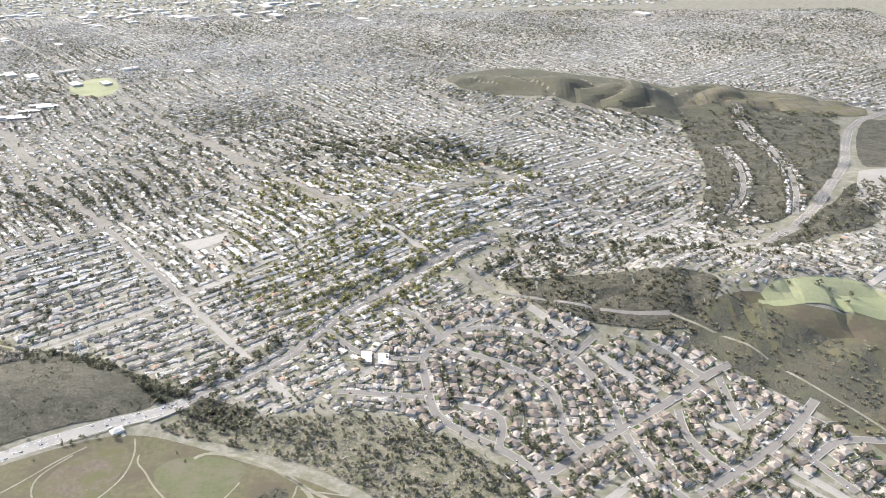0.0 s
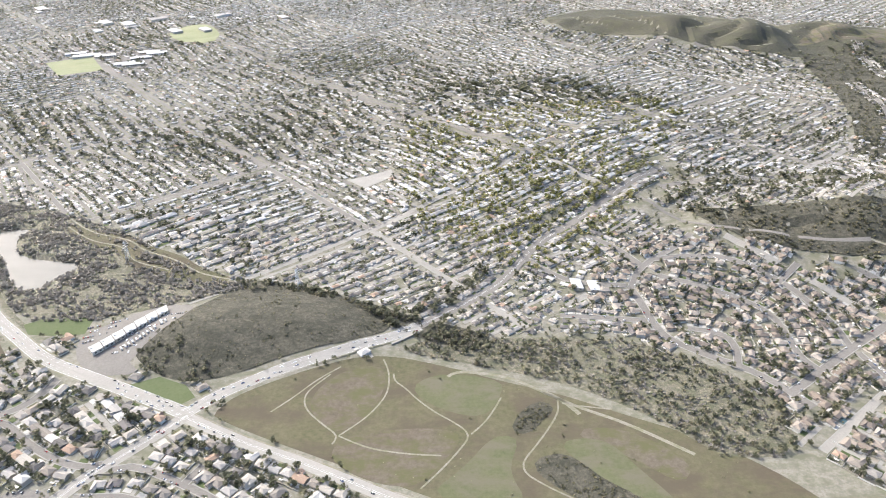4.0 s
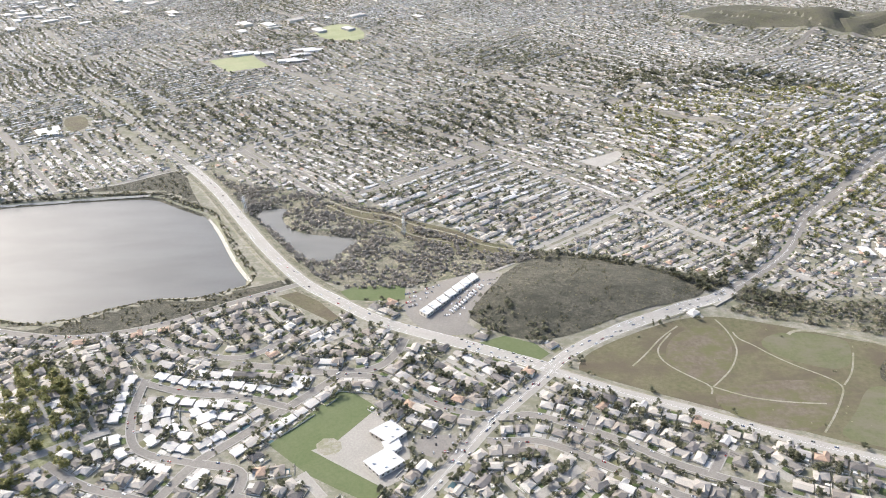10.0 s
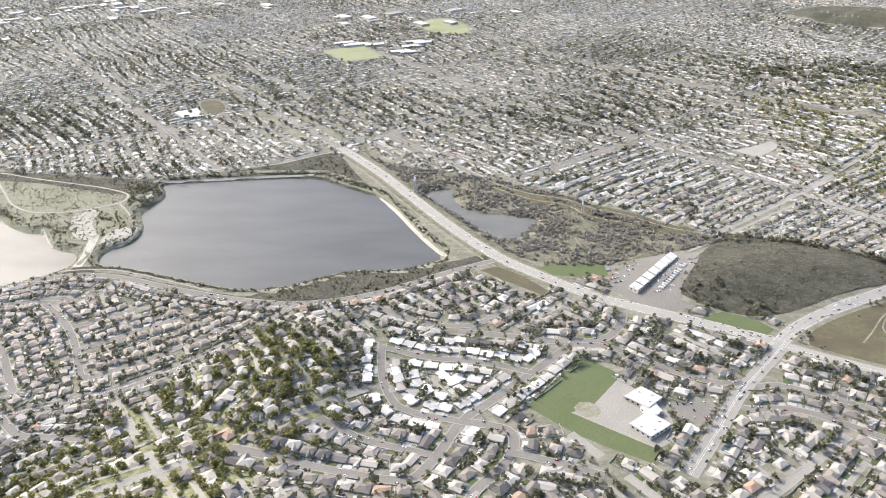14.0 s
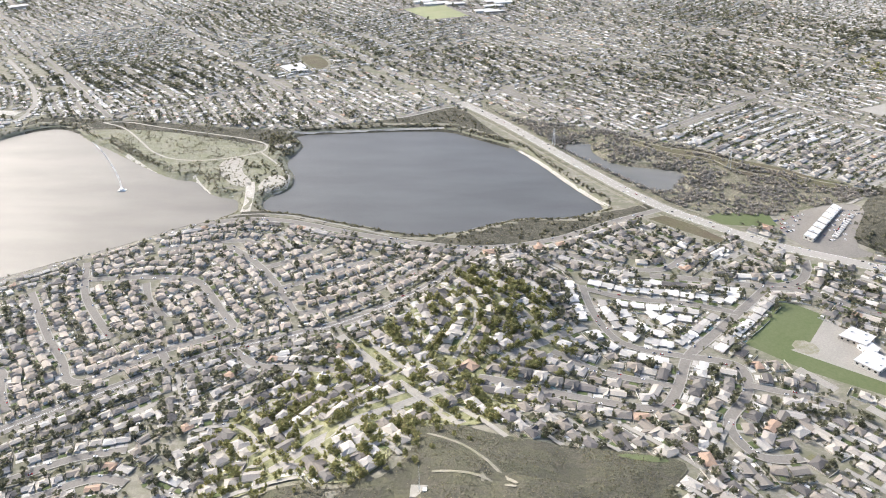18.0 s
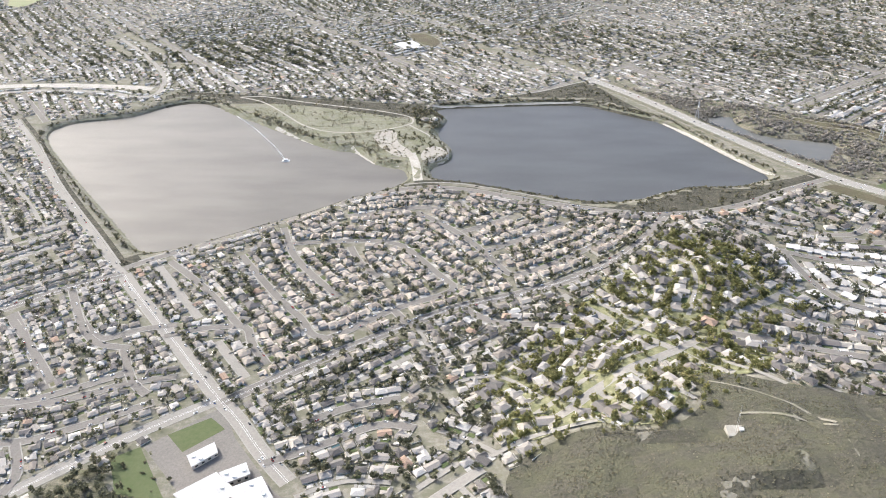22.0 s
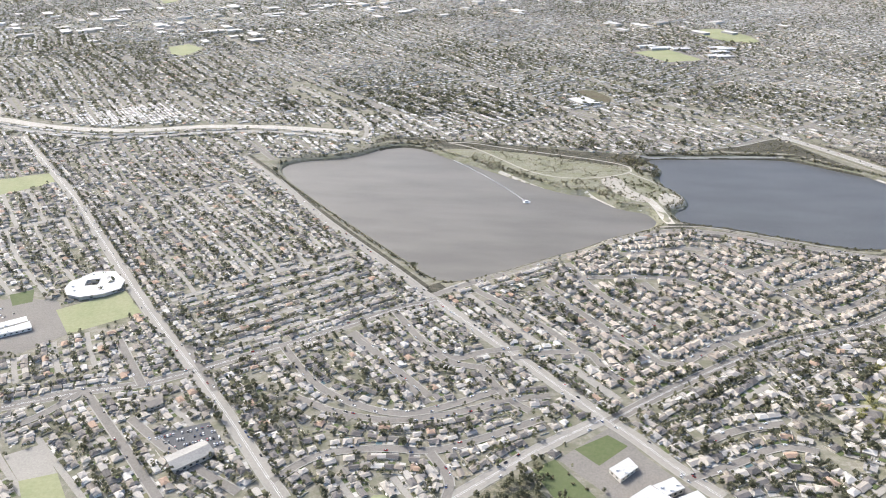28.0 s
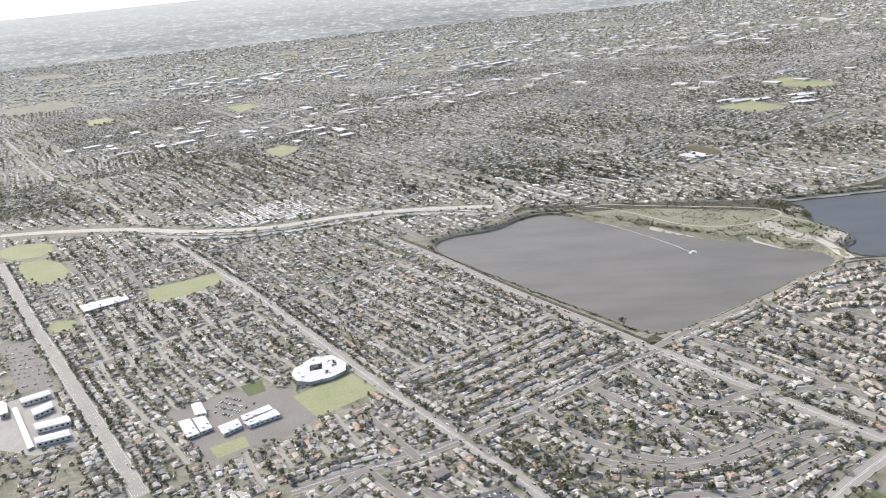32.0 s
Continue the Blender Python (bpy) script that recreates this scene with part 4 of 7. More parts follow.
road([(-1442, 657), (-1401, 583), (-1378, 517)], 5.5, "pale_asphalt")
road([(-1756, 191), (-1716, 214), (-1667, 209)], 5.5, "pale_asphalt")
road([(-1488, 348), (-1453, 409), (-1387, 479)], 5.5, "pale_asphalt")
road([(-2268, 426), (-2233, 379), (-2195, 337), (-2143, 311), (-2090, 302), (-2041, 327), (-1991, 360)], 9, "asphalt")
road([(-2319, 324), (-2390, 413)], 9, "asphalt")
road([(-2188, 462), (-2117, 392), (-2069, 340)], 9, "asphalt")
road([(-2209, 186), (-2175, 231), (-2106, 248), (-2057, 244), (-2012, 267), (-1939, 313)], 9, "asphalt")
road([(-2138, 526), (-2063, 410), (-2006, 404)], 9, "asphalt")
road([(-2057, 244), (-2030, 205), (-2034, 180)], 9, "asphalt")
road([(-2225, 323), (-2151, 290)], 9, "asphalt")
road([(-2470, 307), (-2378, 218), (-2310, 150)], 9, "asphalt")
road([(-2483, 416), (-2409, 325)], 9, "asphalt")
road([(-2524, 230), (-2498, 252), (-2470, 307)], 9, "asphalt")
road([(-2393, 264), (-2327, 215), (-2237, 167)], 9, "asphalt")
for line in ([(-406, 790), (-397, 767), (-394, 735), (-398, 711), (-417, 675), (-448, 643)], [(-474, 759), (-497, 730), (-502, 712), (-495, 689), (-468, 661), (-448, 643), (-454, 629)], [(-390, 760), (-388, 745), (-371, 729), (-359, 711), (-334, 684), (-309, 665), (-289, 644), (-302, 619), (-325, 585), (-346, 559)], [(-289, 644), (-271, 665), (-257, 693), (-250, 710)], [(-179, 704), (-180, 681), (-207, 633), (-238, 589), (-209, 562), (-168, 536), (-135, 500), (-130, 483)], [(-462, 774), (-490, 749), (-517, 712), (-539, 687)], [(-448, 643), (-412, 622), (-366, 612), (-324, 609)], [(-174, 698), (-147, 692), (-114, 686)]):
    trail(line, 2.3)
trail([(-1357, 322), (-1319, 300), (-1295, 261), (-1273, 229)], 3.5, "dirt", "pale dirt trail climbing a brushy hill")
trail([(-1347, 254), (-1307, 246), (-1274, 224)], 3.0, "dirt", "pale dirt trail across a brushy hill")

trail([(-2135, 1280), (-2076, 1255), (-2007, 1176), (-1959, 1117), (-1898, 1082), (-1817, 1088), (-1747, 1127), (-1740, 1151), (-1750, 1175), (-1814, 1204), (-1897, 1227), (-2003, 1257), (-2088, 1289), (-2135, 1280)], 4, "sand", "pale dirt path round the peninsula")
trail([(-1747, 1127), (-1705, 1078), (-1671, 1032), (-1663, 1012), (-1662, 975)], 4, "sand", "pale dirt path along the water")
trail([(-2014, 1118), (-1981, 1088), (-1935, 1046), (-1884, 1011), (-1863, 1007)], 7, "rock", "white rocky shore of the peninsula")
trail([(-1844, 1020), (-1812, 976), (-1777, 937), (-1743, 943)], 6, "rock", "white rocky shore of the peninsula")
trail([(-1730, 991), (-1717, 946), (-1706, 876)], 16, "rock", "pale gravel causeway between two reservoirs")
trail([(-1039, 1238), (-971, 1176), (-887, 1149), (-857, 1111), (-780, 1074), (-728, 1025), (-652, 1001)], 3.5, "dirt", "pale path on top of the levee")
trail([(-1027, 1204), (-961, 1145), (-888, 1124), (-860, 1071), (-784, 1041)], 3, "dirt", "pale path halfway down the levee")
trail([(-318, 753), (-305, 765), (-239, 753), (-190, 716), (-149, 687), (-102, 662), (-33, 608)], 5, "dirt", "wide pale dirt track along the meadow")
trail([(-196, 722), (-172, 704), (-155, 678)], 6, "dirt", "wide pale dirt track through the meadow")
trail([(-1246, 1167), (-1211, 1115), (-1150, 997), (-1102, 924)], 5.5, "rock", "white rocky shore below the causeway")
trail([(-1183, 1109), (-1129, 1034), (-1078, 960), (-1042, 911)], 3, "dirt", "pale gravel track below the causeway")
trail([(-1720, 1240), (-1613, 1255), (-1476, 1273), (-1399, 1277)], 5, "rock", "pale stone foot of the reservoir dam")
trail([(-1662, 1290), (-1570, 1307), (-1491, 1326), (-1450, 1354), (-1408, 1386), (-1377, 1406)], 4, "concrete", "pale concrete crest of the reservoir dam")
trail([(-1142, 902), (-1151, 891), (-1193, 882), (-1238, 886), (-1270, 876), (-1306, 856), (-1336, 837)], 3, "rock", "pale sandy edge of the reservoir")
# Verges kept free of houses: between the lake road, the dam road and the water.
for pts, near, far, near_water in (([(-2093, 575), (-2036, 624), (-1965, 674), (-1891, 734), (-1810, 800), (-1758, 833), (-1693, 853), (-1627, 848), (-1536, 816), (-1449, 789), (-1365, 769), (-1307, 760), (-1204, 794), (-1124, 851), (-1022, 908)], 5, 42, True), ([(-2564, 1137), (-2451, 1007), (-2336, 853), (-2243, 744), (-2172, 664), (-2107, 587), (-2083, 564)], 5, 40, False)):
    line = smooth(pts, False, 8.0)
    t = np.gradient(line, axis=0)
    t /= np.hypot(*t.T)[:, None]
    nrm = np.c_[-t[:, 1], t[:, 0]]
    paint(np.vstack([line + nrm * near, (line + nrm * far)[::-1]]))
    v, f = strip(line, 18, 20, 0.1) if near_water else strip(line, 13, 8, 0.1)
    structure("verge", v, f, M["dark_brush"], "dark shrubby embankment between road and water", "verge")
trail([(-2445, 1012), (-2330, 858), (-2237, 749), (-2166, 669), (-2101, 592)], 3, "concrete", "pale path on the crest of the dam")
trail([(-2077, 598), (-2025, 644), (-1969, 687), (-1894, 751), (-1812, 816), (-1759, 850), (-1694, 870), (-1627, 868), (-1534, 834), (-1456, 804)], 3, "concrete", "pale service road on the embankment")

line = smooth([(-641, 683), (-713, 719), (-807, 763), (-884, 801), (-950, 858), (-1014, 911), (-1097, 1022), (-1188, 1167), (-1280, 1312), (-1335, 1383)][4:], False, 8.0)
t = np.gradient(line, axis=0)
t /= np.hypot(*t.T)[:, None]
nrm = np.c_[-t[:, 1], t[:, 0]]
paint(np.vstack([line - nrm * 52, (line + nrm * 62)[::-1]]))
for off, wide, mat, what in ((-19, 8, "brush", "scrubby verge beside the causeway"), (19, 8, "brush", "scrubby verge beside the causeway"), (25, 4, "dirt", "pale gravel track below the causeway")):
    v, f = strip(line, off, wide, 0.1)
    structure("verge", v, f, M[mat], what, "verge")

# The street grid of the flat suburb: blocks turned one way or the other.
GRID = radians(130)
GU, GV = np.array([math.cos(GRID), math.sin(GRID)]), np.array([-math.sin(GRID), math.cos(GRID)])
WIDE_GAP = np.zeros_like(TAKEN)
WIDE_GAP[:] = TAKEN


def near_road(x, y, reach):
    n = int(reach / CELL)
    j, i = cells(x, y)
    hit = np.zeros(np.shape(x), bool)
    for du, dv in ((0, 0), (n, 0), (-n, 0), (0, n), (0, -n), (n // 2, 0), (-n // 2, 0), (0, n // 2), (0, -n // 2), (n * 2 // 3, n * 2 // 3), (-n * 2 // 3, n * 2 // 3), (n * 2 // 3, -n * 2 // 3), (-n * 2 // 3, -n * 2 // 3)):
        hit |= WIDE_GAP[np.clip(j + dv, 0, TAKEN.shape[0] - 1), np.clip(i + du, 0, TAKEN.shape[1] - 1)] == 1
    return hit


dice = random.Random(7)
LANES = []
BLOCK = 396.0
for iu in range(-8, 20):
    for iv in range(-22, 14):
        base = GU * iu * BLOCK + GV * iv * BLOCK
        turn_block = dice.random() < 0.62
        a, b = (GU, GV) if turn_block else (GV, GU)
        wobble, phase = dice.uniform(0, 22), dice.uniform(0, 6)
        rows = [(a, base + b * (k + 0.5 + dice.uniform(-0.08, 0.08)) * BLOCK / 9, 6.4) for k in range(9)] + [(GU, base, 9.0), (GV, base, 9.0)]
        for d, start, wide in rows:
            s = np.arange(0, BLOCK + 1, 12.0)
            side = np.array([-d[1], d[0]])
            bend = (wobble * np.sin(s / 110 + phase)) * (wide < 7)
            line = start + s[:, None] * d + bend[:, None] * side
            x, y = line.T
            ok = (y > 130) & (y < 4300 + 0.115 * (x + 2253)) & (x > -6400) & (x < 2300) & (x > -1.05 * y - 2400) & (x < 0.72 * y + 420)
            j, i = cells(x, y)
            ok &= (WIDE_GAP[j, i] == 0) & ~near_road(x, y, 30 if wide < 7 else 18)
            run = []
            for n, (p, good) in enumerate(zip(line, ok)):
                if good:
                    run.append(p)
                if not good or n == len(line) - 1:
                    if len(run) > 4:
                        LANES.append((np.array(run), wide))
                    run = []
lv, lf, count, singles = [], [], 0, 0
LANES.sort(key=lambda l: l[0][:, 1].mean() - 0.1935 * l[0][:, 0].mean())
for n, (line, wide) in enumerate(LANES):
    v, f = strip(line, 0, wide, 0.12 + 0.004 * (n % 9))
    if singles < 280:
        structure("road", v, f, M["pale_asphalt"], "pale grey street between rows of houses", "road")
        singles += 1
    else:
        lv.append(v), lf.append(f + count)
        count += len(v)
    fine = np.repeat(line, 4, 0)[:-3].copy()
    for k in (1, 2, 3):
        fine[k::4] = line[:-1] + (line[1:] - line[:-1]) * k / 4
    stamp(fine, wide / 2 + 0.5, 1)
structure("road_network", np.vstack(lv), np.vstack(lf), M["asphalt"], "grey streets of a wide residential grid", "road")
# The canyon's roads have houses along them.
canyon = np.array([(686, 2195), (872, 2252), (1161, 2184), (955, 1743), (779, 1496), (673, 1408), (495, 1383), (632, 1709), (671, 1975)], float)
for j in range(TAKEN.shape[0]):
    yy = Y0 + CELL * (j + 0.5)
    if canyon[:, 1].min() < yy < canyon[:, 1].max():
        xx = X0 + CELL * (np.arange(TAKEN.shape[1]) + 0.5)
        row = TAKEN[j]
        row[inside(xx, np.full(len(xx), yy), canyon) & (row == 2)] = 0

# ---- pavements, kerbs and lane paint ----
def on_road(x, y):
    j, i = cell_of(x, y)
    return TAKEN[j, i] == 1


def fast_mesh(name, v, tri, mats, which=None):
    me = bpy.data.meshes.new(name)
    v, tri = np.asarray(v, np.float32), np.asarray(tri, np.int32)
    me.vertices.add(len(v)), me.loops.add(tri.size), me.polygons.add(len(tri))
    me.vertices.foreach_set("co", v.ravel())
    me.loops.foreach_set("vertex_index", tri.ravel())
    me.polygons.foreach_set("loop_start", np.arange(0, tri.size, 3, dtype=np.int32))
    for m in mats:
        me.materials.append(m)
    if which is not None:
        me.polygons.foreach_set("material_index", np.asarray(which, np.int32))
    me.update(calc_edges=True)
    me.shade_flat()
    return me


def quads_to_tris(f):
    f = np.asarray(f)
    return np.vstack([f[:, [0, 1, 2]], f[:, [0, 2, 3]]])


# Which road lies where, 2 m to a cell, so that pavements stop at crossings.
OWNER = np.zeros((900, 2700), np.uint16)


def owner_cells(x, y):
    return np.clip((np.asarray(y) / 2).astype(int), 0, 899), np.clip(((np.asarray(x) + 4400) / 2).astype(int), 0, 2699)


BANDS = [(l, w, z, k) for l, w, z, k in ROADS] + [(a, b, 0.13, True) for a, b in LANES if a[:, 1].mean() < 1500]
for n, (line, wide, z, walks) in enumerate(BANDS):
    fine = smooth(line, False, 1.5, 0)
    t = np.gradient(fine, axis=0)
    t /= np.maximum(np.hypot(*t.T), 1e-6)[:, None]
    for off in np.arange(-wide / 2 + 0.4, wide / 2, 1.2):
        j, i = owner_cells(fine[:, 0] - t[:, 1] * off, fine[:, 1] + t[:, 0] * off)
        OWNER[j, i] = n + 1
wv, wf, count = [], [], 0
for n_band, (line, wide, z, walks) in enumerate(BANDS):
    if not walks or wide < 7:
        continue
    for side in (-1, 1):
        off = side * (wide / 2 + 0.65)
        v, f = strip(line, off, 1.3, z + 0.14)
        mid = (v[f[:, 0]] + v[f[:, 2]]) / 2
        j, i = owner_cells(mid[:, 0], mid[:, 1])
        f = f[(OWNER[j, i] == 0) | (OWNER[j, i] == n_band + 1)]
        if len(f):
            low = v.copy()
            low[:, 2] -= 0.3
            n = len(v)
            kerb = np.c_[f[:, 0], f[:, 1], f[:, 1] + n, f[:, 0] + n] if side > 0 else np.c_[f[:, 3], f[:, 2], f[:, 2] + n, f[:, 3] + n]
            wv.append(np.vstack([v, low])), wf.append(np.vstack([f, kerb]) + count)
            count += 2 * n
structure("pavement", np.vstack(wv), np.vstack(wf), M["concrete"], "pale concrete pavements with kerbs along the streets", "pavement")

pv, pf, count = [], [], 0
for line, wide, z, walks in ROADS:
    if wide < 12.5:
        continue
    lanes = [-0.06, 0.06] if wide < 18 else [-0.46, -0.16, 0.16, 0.46, -0.31, 0.31]
    fine = smooth(line, False, 4.0, 0)
    for k in lanes:
        v, f = strip(fine, k * wide, 0.24, z + 0.03)
        if abs(k) in (0.16, 0.31):
            f = f[::3]
        pv.append(v), pf.append(f + count)
        count += len(v)
structure("lane_paint", np.vstack(pv), np.vstack(pf), M["paint"], "white lane lines painted on the wide roads", "road marking")

# Raised planted median and pale shoulders of the causeway highway.
for line, wide, z, walks in ROADS[:5]:
    v, f = strip(line, 0, 1.6, z + 0.2)
    structure("median", v, f, M["concrete"], "narrow raised concrete median of the highway", "median")
    for side in (-1, 1):
        v, f = strip(line, side * (wide / 2 + 1.2), 2.4, z - 0.03)
        structure("road_shoulder", v, f, M["dirt"], "pale gravel shoulder beside the highway", "shoulder")


# ---- houses ----
def box(x0, x1, y0, y1, z0, z1):
    v = [(x0, y0, z0), (x1, y0, z0), (x1, y1, z0), (x0, y1, z0), (x0, y0, z1), (x1, y0, z1), (x1, y1, z1), (x0, y1, z1)]
    f = [(0, 1, 5, 4), (1, 2, 6, 5), (2, 3, 7, 6), (3, 0, 4, 7), (4, 5, 6, 7), (3, 2, 1, 0)]
    return v, f


def roof_solid(x0, x1, y0, y1, z, high, inset, over=0.6):
    """A roof with its ridge along x and a thick eave; inset 0 makes gables, more makes hips."""
    x0, x1, y0, y1 = x0 - over, x1 + over, y0 - over, y1 + over
    v = [(x0, y0, z - 0.22), (x1, y0, z - 0.22), (x1, y1, z - 0.22), (x0, y1, z - 0.22), (x0, y0, z), (x1, y0, z), (x1, y1, z), (x0, y1, z),
         (x0 + inset, (y0 + y1) / 2, z + high), (x1 - inset, (y0 + y1) / 2, z + high)]
    f = [(3, 2, 1, 0), (0, 1, 5, 4), (1, 2, 6, 5), (2, 3, 7, 6), (3, 0, 4, 7), (4, 5, 9, 8), (6, 7, 8, 9), (5, 6, 9), (7, 4, 8)]
    return v, f


def wing(v, f, xa, xb, ya, z, join):
    """Adds a gabled wing towards the street to a roof, its ridge running back to the vertex join."""
    n = len(v)
    xm = (xa + xb) / 2
    jx, jy, jz = v[join]
    v = v + [(xa, ya, z - 0.2), (xb, ya, z - 0.2), (xa, ya, z), (xb, ya, z), (xm, ya, jz - 0.35), (xa, jy, z), (xb, jy, z)]
    f = f + [(n, n + 1, n + 3, n + 2), (n + 2, n + 3, n + 4), (n + 2, n + 4, join, n + 5), (n + 4, n + 3, n + 6, join)]
    return v, f


def joined(*pieces):
    v, f = [], []
    for pv_, pf_ in pieces:
        f += [tuple(i + len(v) for i in q) for q in pf_]
        v += list(pv_)
    return v, f


def house_kind(k):
    """The walls and roof of one kind of house: local x along the street, the street at -y."""
    if k == 0:
        w = joined(box(-8, 8, -5.5, 5.5, -2, 2.8))
        r = roof_solid(-8, 8, -5.5, 5.5, 2.8, 2.3, 6.1)
    elif k == 1:
        w = joined(box(-8, 8, -4.5, 5.5, -2, 2.8), box(1.6, 8, -9.5, -4.5, -2, 2.75))
        r = wing(*roof_solid(-8, 8, -4.5, 5.5, 2.8, 2.1, 0.0), 1.1, 8.5, -10.1, 2.78, 9)
    elif k == 2:
        w = joined(box(-7.2, 7.2, -5, 5.5, -2, 5.4), box(0.8, 7.0, -9.0, -5, -2, 2.9))
        r = wing(*roof_solid(-7.2, 7.2, -5, 5.5, 5.4, 2.2, 5.5), 0.4, 7.4, -9.6, 3.1, 9)
    elif k == 3:
        w = joined(box(-9, 9, -5, 5, -2, 2.8))
        r = roof_solid(-9, 9, -5, 5, 2.8, 1.7, 0.0, 0.9)
    elif k == 4:
        w = joined(box(-7.5, 7.5, -5.5, 5.5, -2, 3.0), box(-7.5, -1.4, -10, -5.5, -2, 2.9))
        r = wing(*roof_solid(-7.5, 7.5, -5.5, 5.5, 3.0, 2.3, 6.0), -8.1, -0.9, -10.6, 2.95, 8)
    else:
        w = joined(box(-9, 9, -6, 6, -2, 3.0), box(1, 7.5, -9, -6, -2, 2.9))
        r = roof_solid(-9, 9, -6, 6, 3.0, 0.7, 0.0, 0.8)
    return w, r


def plain_house(inset):
    """A distant house: walls and a bare roof."""
    w = ([(-8.5, -5.3, -2), (8.5, -5.3, -2), (8.5, 5.3, -2), (-8.5, 5.3, -2), (-8.5, -5.3, 2.8), (8.5, -5.3, 2.8), (8.5, 5.3, 2.8), (-8.5, 5.3, 2.8)], [(0, 1, 5, 4), (1, 2, 6, 5), (2, 3, 7, 6), (3, 0, 4, 7)])
    r = ([(-9, -6, 2.7), (9, -6, 2.7), (9, 6, 2.7), (-9, 6, 2.7), (-9 + inset, 0, 4.8), (9 - inset, 0, 4.8)], [(0, 1, 5, 4), (2, 3, 4, 5), (1, 2, 5), (3, 0, 4)])
    return w, r


def tris(v, f):
    out = []
    for q in f:
        out += [(q[0], q[i], q[i + 1]) for i in range(1, len(q) - 1)]
    return np.array(v, np.float32), np.array(out, np.int32)


KINDS = [house_kind(k) for k in range(6)]
FAR_KINDS = [plain_house(6.0), plain_house(0.0)]


def sown(name, templates, rows, mats, label, category):
    """Joins many small solids into one mesh of kind stuff. rows: template, x, y, z, turn, scale, stretch. templates: lists of (v, tri, material)."""
    vs, ts, ms, count = [], [], [], 0
    rows = np.array(rows, np.float32)
    for k, pieces in enumerate(templates):
        sel = rows[rows[:, 0] == k]
        if not len(sel):
            continue
        c, s = np.cos(sel[:, 4]), np.sin(sel[:, 4])
        for v, tri, mat in pieces:
            x, y = v[None, :, 0] * sel[:, 5, None], v[None, :, 1] * sel[:, 5, None]
            w = np.stack([x * c[:, None] - y * s[:, None] + sel[:, 1, None], x * s[:, None] + y * c[:, None] + sel[:, 2, None],
                          v[None, :, 2] * (sel[:, 5] * sel[:, 6])[:, None] + sel[:, 3, None]], -1)
            t = tri[None] + (np.arange(len(sel)) * len(v))[:, None, None] + count
            vs.append(w.reshape(-1, 3)), ts.append(t.reshape(-1, 3)), ms.append(np.full(len(sel) * len(tri), mat))
            count += len(sel) * len(v)
    me = fast_mesh(name, np.vstack(vs), np.vstack(ts), mats, np.concatenate(ms))
    return tagged(new(name, me), label, category, kind="stuff")


def part(name, v, f, mat, parent, label=""):
    me = bpy.data.meshes.new(name)
    me.from_pydata([tuple(map(float, p)) for p in v], [], [tuple(map(int, q)) for q in f])
    me.materials.append(mat)
    ob = new(name, me)
    ob.parent = parent
    return tagged(ob, label) if label else ob


def in_box(x, y, a):
    return a[0] < x < a[1] and a[2] < y < a[3]


MODERN = np.array([(-1195, 690), (-1100, 690), (-1010, 660), (-900, 690), (-960, 590), (-1000, 520), (-1050, 490), (-1130, 500), (-1185, 560)])
LARGE = np.array([(-1560, 230), (-1380, 250), (-1290, 330), (-1180, 500), (-1240, 640), (-1330, 690), (-1420, 560), (-1600, 370)])
TRACT = np.array([(-1900, 720), (-1700, 840), (-1330, 740), (-1440, 580), (-1620, 510), (-1860, 330)])
LEAFY = np.array([(-405, 1920), (-8, 2049), (247, 1704), (-89, 982), (-221, 1028), (-377, 1149), (-427, 1444)])
BROWN = np.array([(-127, 963), (-27, 1094), (104, 1093), (277, 1022), (432, 957), (534, 847), (647, 755), (558, 610), (129, 612), (-22, 804)])
ZONE = np.zeros_like(TAKEN)
for code, plot in ((4, LEAFY), (5, BROWN), (1, TRACT), (2, LARGE), (3, MODERN)):
    zx, zy = np.meshgrid(X0 + CELL * (np.arange(ZONE.shape[1]) + 0.5), Y0 + CELL * (np.arange(560) + 0.5))
    ZONE[:560][inside(zx, zy, plot)] = code


def zone(x, y):
    j, i = cell_of(x, y)
    return ZONE[j, i]


def quarter(x, y):
    """How large houses and plots are in a quarter of the suburb, against those round the junction."""
    zc = zone(x, y)
    if zc:
        return (0.9, 1.0, 1.0, 0.8, 0.92)[zc - 1]
    if y > 1250 or x < -1800:
        return 0.64
    if x < -1400:
        return 0.78
    return 0.68 if x > -640 and y > 850 else 1.0


houses = []


